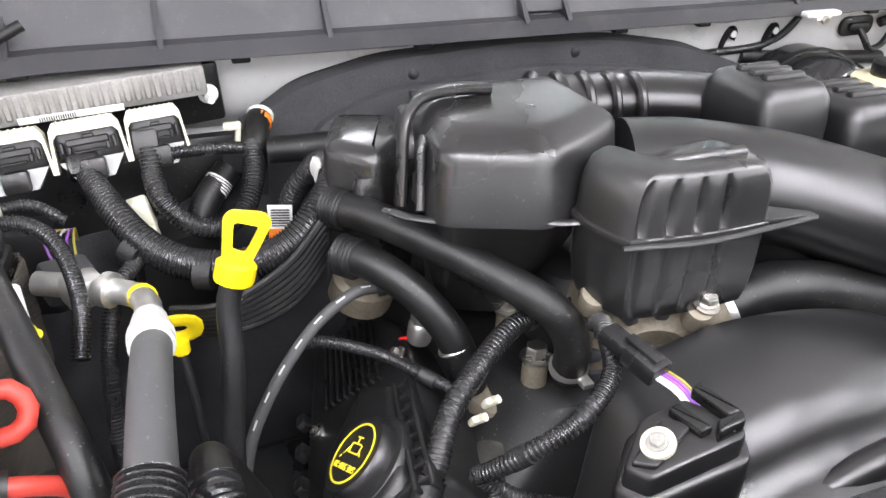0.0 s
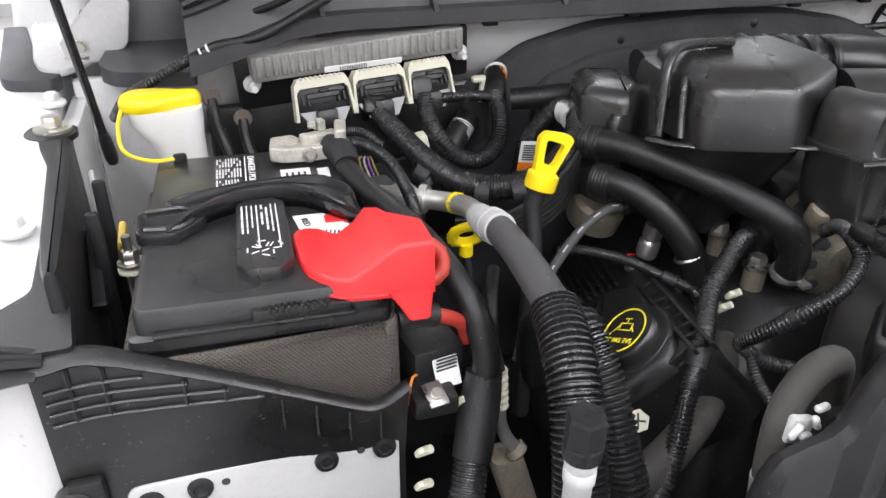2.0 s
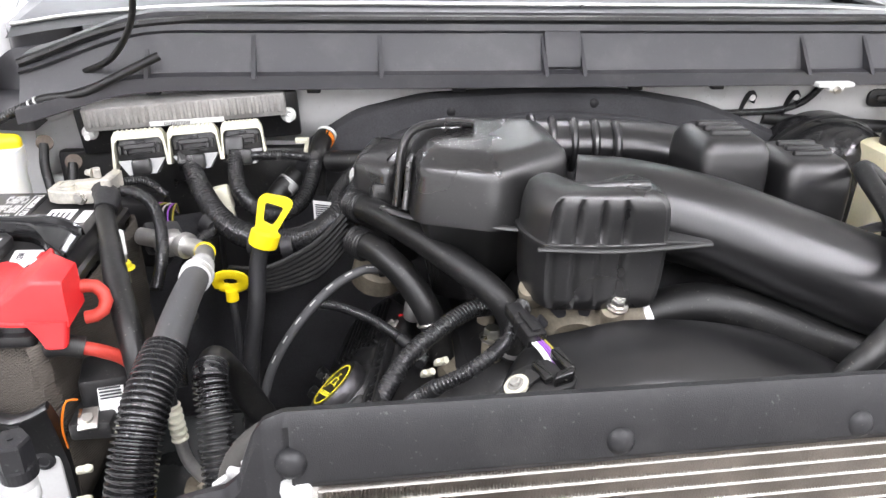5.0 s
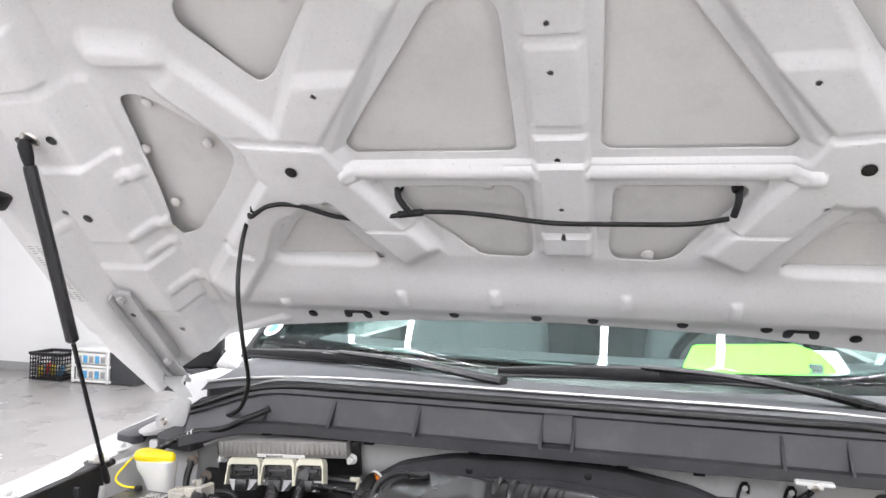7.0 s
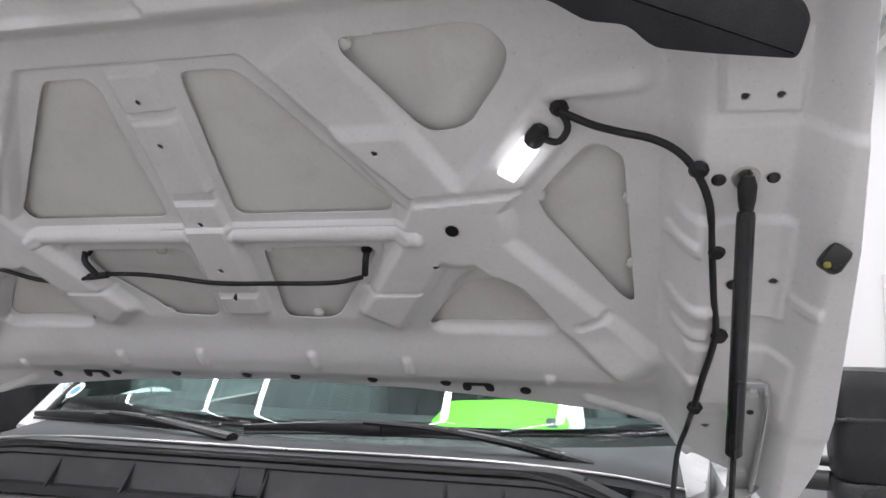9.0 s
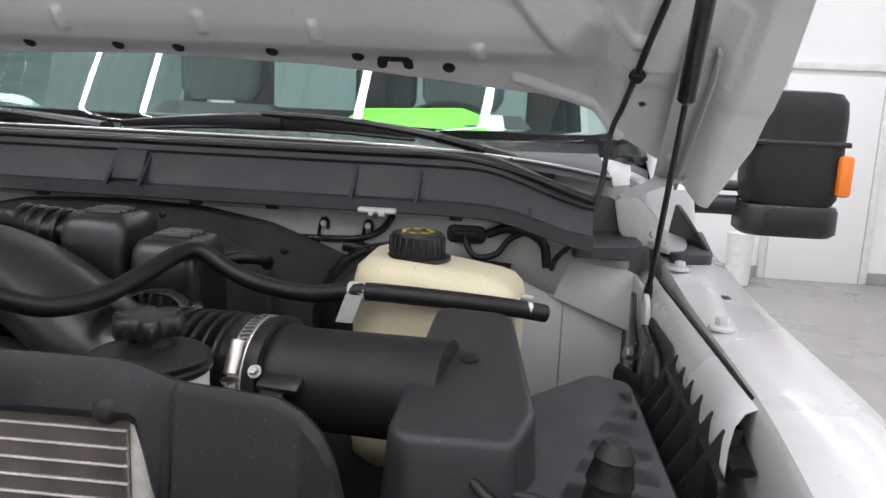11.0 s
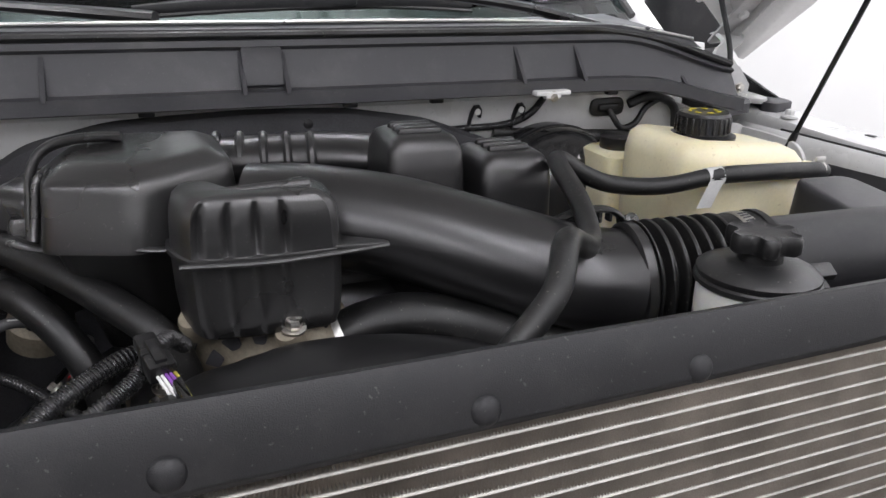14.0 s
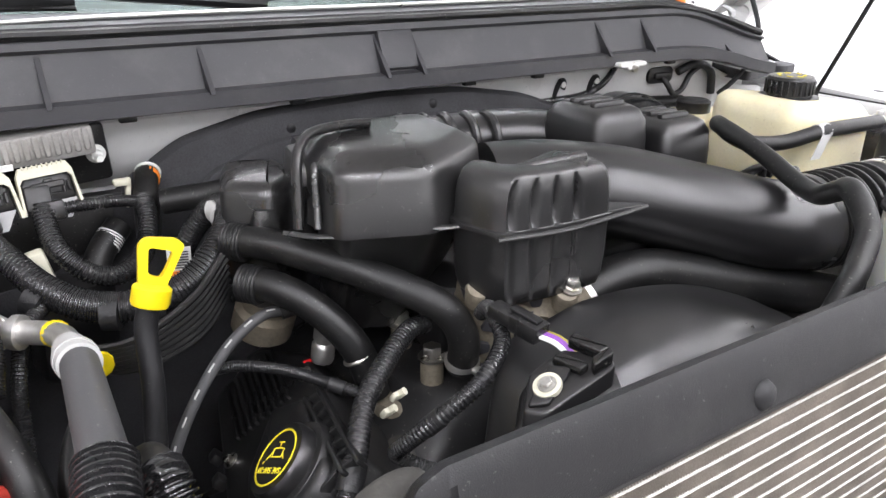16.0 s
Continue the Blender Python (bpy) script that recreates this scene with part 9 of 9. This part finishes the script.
def left_corner():
    t = thing("corner_shield", "black plastic side shield bolted beside the battery", "shield", (-0.87, 0.6, 1.1))
    o = fillet([(-0.906, 0.735), (-0.893, 0.77), (-0.87, 0.772), (-0.862, 0.70), (-0.852, 0.60), (-0.842, 0.45), (-0.842, 0.432), (-0.852, 0.43), (-0.857, 0.45), (-0.864, 0.50), (-0.879, 0.65)], 0.006)
    part("wall", loft([at_z(inset(o, -0.002), 0.90), at_z(o, 1.234), at_z(inset(o, 0.002), 1.239), at_z(inset(o, 0.006), 1.241)]), soft_plastic, t)
    part("front_wing", loft([at_z(fillet([(-0.838, 0.40), (-0.842, 0.455), (-0.862, 0.49), (-0.868, 0.455), (-0.90, 0.44), (-0.99, 0.442), (-0.99, 0.40)], 0.005), lambda l, z=z: z + 0.6 * np.maximum(0, l[:, 1] - 0.425)) for z in (1.180, 1.194, 1.197)]), soft_plastic, t)
    pl = lambda v: np.column_stack([-0.834 + v[:, 2] + 0.1 * (0.5 - v[:, 0]), v[:, 0], v[:, 1]])
    part("stiffening_pocket", slab(fillet([(0.50, 1.165), (0.66, 1.08), (0.735, 1.135), (0.60, 1.19)], 0.008), -0.006, 0.006, 0.003, pl), soft_plastic, t)
    part("bolt_boss", turned([(0.026, 0), (0.026, 0.006), (0.023, 0.008)], (-0.885, 0.735, 1.235), (0, 0, 1), 24), soft_plastic, t)
    b = part("bolt", join(turned([(0.019, 0), (0.019, 0.003)], (-0.882, 0.735, 1.243), (0, 0, 1), 24), hexnut((-0.882, 0.735, 1.247), 0.0095, 0.011)), steel, t)
    part("rib", join(rbox((-0.832, 0.55, 1.14), (0.012, 0.008, 0.18), 0.003), rbox((-0.833, 0.62, 1.14), (0.012, 0.008, 0.18), 0.003)), soft_plastic, t)
    part("light_strip", rbox((-0.852, 0.705, 1.18), (0.006, 0.012, 0.05), 0.002, (-12, 0, 0)), white_plastic, t)
    f = thing("battery_tray_front", "black ribbed plastic tray wall in front of the battery", "tray wall", (-0.72, 0.39, 1.0))
    rail = [(-0.885, 0.396, 1.190), (-0.86, 0.398, 1.188), (-0.838, 0.401, 1.189), (-0.818, 0.400, 1.185), (-0.806, 0.398, 1.181), (-0.749, 0.388, 1.162), (-0.694, 0.380, 1.140), (-0.638, 0.372, 1.118), (-0.62, 0.372, 1.118), (-0.60, 0.377, 1.126)]
    line, _ = resample(curve_points(rail), 0.008)
    line = [p for p in line if p[0] > -0.869]
    part("wall", loft([arr([p + arr((0, -0.006, -0.002)), p + arr((0, 0.006, -0.002)), (p[0], max(0.3975, p[1] + 0.006), 1.09), (p[0], 0.3975, 1.04), (p[0], 0.3985, 0.80), (p[0], 0.3895, 0.80), (p[0], 0.3905, 1.04), (p[0], (0.3905 + p[1] - 0.006) / 2, 1.09)]) for p in line]), black_plastic, f)
    part("rail", tube(rail, [0.009, 0.008, 0.007, 0.007, 0.006, 0.0048, 0.0042, 0.0042, 0.0042, 0.0042], 8, squash=(1.7, 0.7)), black_plastic, f)
    part("arm", tube([(-1.0, 0.392, 1.192), (-0.94, 0.395, 1.193), (-0.89, 0.397, 1.192), (-0.862, 0.398, 1.187)], [0.02, 0.02, 0.018, 0.011], 10, squash=(1.5, 0.45)), soft_plastic, f)
    for k in range(3):
        part("arm_ridge", tube([(-0.99, 0.376 + 0.014 * k, 1.201), (-0.91, 0.382 + 0.012 * k, 1.2015), (-0.88, 0.387 + 0.009 * k, 1.199), (-0.858, 0.392 + 0.006 * k, 1.193)], 0.0034, 8), soft_plastic, f)
    top_z = lambda x: float(np.interp(x, [p[0] for p in rail], [p[2] for p in rail]))
    top_y = lambda x: float(np.interp(x, [p[0] for p in rail], [p[1] for p in rail]))
    wall_y = lambda x, z: float(np.interp(z, [1.04, 1.09, top_z(x)], [0.3905, (0.3905 + top_y(x) - 0.006) / 2, top_y(x) - 0.006]))
    for k in range(4):
        z0 = 1.1375 + 0.010 * k
        x1 = float(np.interp(-(z0 + 0.01), [-p[2] for p in rail[1:8]], [p[0] for p in rail[1:8]]))
        xs = np.linspace(-0.862, max(x1, -0.80), 8)
        part("vent_bar", tube([(x, wall_y(x, z0) - 0.001, z0 + 0.03 * (x + 0.862)) for x in xs], 0.0018, 6, squash=(1.4, 0.8)), black_plastic, f)
    for x in (-0.845, -0.822, -0.768, -0.74):
        z0, z1 = 1.138 + 0.03 * (x + 0.862), top_z(x) - 0.004
        part("vent_post", tube([(x, wall_y(x, z0) - 0.001, z0), (x, wall_y(x, z1) - 0.001, z1)], 0.0022, 6), black_plastic, f)
    part("corner_post", join(rbox((-0.852, 0.386, 1.03), (0.026, 0.010, 0.11), 0.003), turned([(0.016, 0), (0.016, 0.012), (0.012, 0.015)], (-0.862, 0.392, 1.063), (0, -1, 0), 16)), black_plastic, f)
    for x in (-0.70, -0.675, -0.65, -0.625):
        part("stiffener", rbox((x, top_y(x) - 0.002, top_z(x) - 0.022), (0.002, 0.008, 0.03), 0.001, seg=1), black_plastic, f)
    w = thing("headlamp_bracket", "white painted bracket with black round fasteners", "bracket", (-0.72, 0.38, 0.95))
    pl = lambda v: np.column_stack([v[:, 0], 0.3895 - v[:, 2], v[:, 1]])
    part("plate", slab(fillet([(-0.826, 0.86), (-0.606, 0.86), (-0.606, 1.068), (-0.827, 1.064)], 0.012), -0.002, 0.003, 0.002, pl), bracket_plastic, w)
    part("peg", slab(fillet([(-0.85, 1.028), (-0.82, 1.028), (-0.82, 1.04), (-0.85, 1.036)], 0.003), -0.001, 0.003, 0.001, pl), bracket_plastic, w)
    for x, z in ((-0.8102, 1.0483), (-0.7719, 1.0518), (-0.6695, 1.0526), (-0.6195, 1.0544)):
        part("fastener", turned([(0.0095, 0), (0.0105, 0.001), (0.0098, 0.0035), (0.006, 0.0045), (0.005, 0.003)], (x, 0.3868, z), (0, -1, 0.1), 18), soft_plastic, w)
    for x, z in ((-0.7518, 1.0530), (-0.6399, 1.0559)):
        part("hole", turned([(0.0035, 0), (0.0035, 0.0008)], (x, 0.3864, z), (0, -1, 0), 12), print_shade_dark, w)
    m = thing("relay_bracket", "black relay bracket with a steel clip and label", "relay", (-0.56, 0.43, 1.05))
    part("box", join(rbox((-0.565, 0.44, 1.09), (0.05, 0.05, 0.07), 0.006, (0, 0, 10)), rbox((-0.572, 0.405, 1.085), (0.04, 0.04, 0.02), 0.004)), black_plastic, m)
    lab = part("label", rbox((-0.556, 0.4125, 1.105), (0.024, 0.002, 0.034), 0.0005, (-25, 0, 10), seg=1), label_white, m)
    for k in range(7):
        part("print_line", rbox((-0.556, 0.4135 - 0.0019, 1.094 + 0.0038 * k), (0.02, 0.0012, 0.0018), 0.0003, (-25, 0, 10), seg=1), print_shade_dark, lab)
    part("steel_clip", join(rbox((-0.573, 0.39, 1.098), (0.018, 0.024, 0.003), 0.001, (20, 0, 10)), turned([(0.005, 0), (0.005, 0.003)], (-0.572, 0.388, 1.10), (0, -0.4, 1), 14)), steel, m)
    part("copper_wire", tube([(-0.60, 0.395, 1.06), (-0.598, 0.39, 1.09), (-0.592, 0.395, 1.115), (-0.585, 0.405, 1.11)], 0.0012, 6), orange_plastic, m)
    r = thing("washer_filler_cap", "black hexagonal cap on a white filler neck", "filler cap", (-0.54, 0.2, 1.1))
    part("neck", turned([(0.0085, 0), (0.0085, 0.148), (0.0098, 0.15), (0.0098, 0.158), (0.0088, 0.16), (0.0098, 0.162), (0.0098, 0.168)], (-0.543, 0.197, 1.035), (0, 0, 1), 22), cuff_plastic, r, "white ridged neck")
    part("cap", join(turned([(0.0108, 0), (0.0118, 0.001), (0.0118, 0.010), (0.0112, 0.012)], (-0.543, 0.197, 1.2035), (0, 0, 1), 24), loft([arr([(-0.543 + q * math.cos(math.radians(60 * k + 12)), 0.197 + q * math.sin(math.radians(60 * k + 12)), z) for k in range(6)]) for q, z in ((0.0122, 1.2135), (0.0122, 1.233), (0.0112, 1.2355))]), turned([(0.0022, 0), (0.0022, 0.0006)], (-0.543, 0.197, 1.2355), (0, 0, 1), 10)), soft_plastic, r, smooth=False)
    h = thing("oil_cooler_hose", "black rubber hose loop with white crimp beside the radiator", "hose", (-0.40, 0.2, 1.15))
    part("hose", tube([(-0.405, 0.185, 1.10), (-0.408, 0.188, 1.15), (-0.407, 0.192, 1.18), (-0.400, 0.198, 1.203), (-0.383, 0.205, 1.217), (-0.362, 0.212, 1.219), (-0.342, 0.22, 1.208), (-0.325, 0.23, 1.17)], 0.0105, 16), dusty_rubber, h)
    part("crimp", tube([(-0.4065, 0.186, 1.13), (-0.408, 0.1885, 1.155)], 0.0115, 16), bare_alu, h, "bright crimped fitting")
    s = thing("sensor_plug", "black sensor with wiring beside the inlet duct", "sensor", (0.72, 0.2, 1.1))
    part("stalk", turned([(0.018, 0), (0.02, 0.01), (0.017, 0.03), (0.019, 0.034), (0.015, 0.05), (0.016, 0.054), (0.010, 0.066)], (0.735, 0.235, 1.15), (0.1, 0, 1), 20), rubber, s)
    part("plug", join(rbox((0.705, 0.215, 1.155), (0.04, 0.03, 0.022), 0.005, (0, 0, 20)), rbox((0.68, 0.212, 1.15), (0.02, 0.018, 0.014), 0.003)), black_plastic, s)
    part("wire", tube([(0.67, 0.212, 1.152), (0.645, 0.22, 1.168), (0.635, 0.228, 1.175), (0.64, 0.235, 1.17), (0.665, 0.235, 1.165), (0.70, 0.225, 1.165)], 0.0045, 10), tape_black, s)
    part("ivory_latch", rbox((0.705, 0.195, 1.135), (0.022, 0.014, 0.014), 0.004), natural_plastic, s)


left_corner()
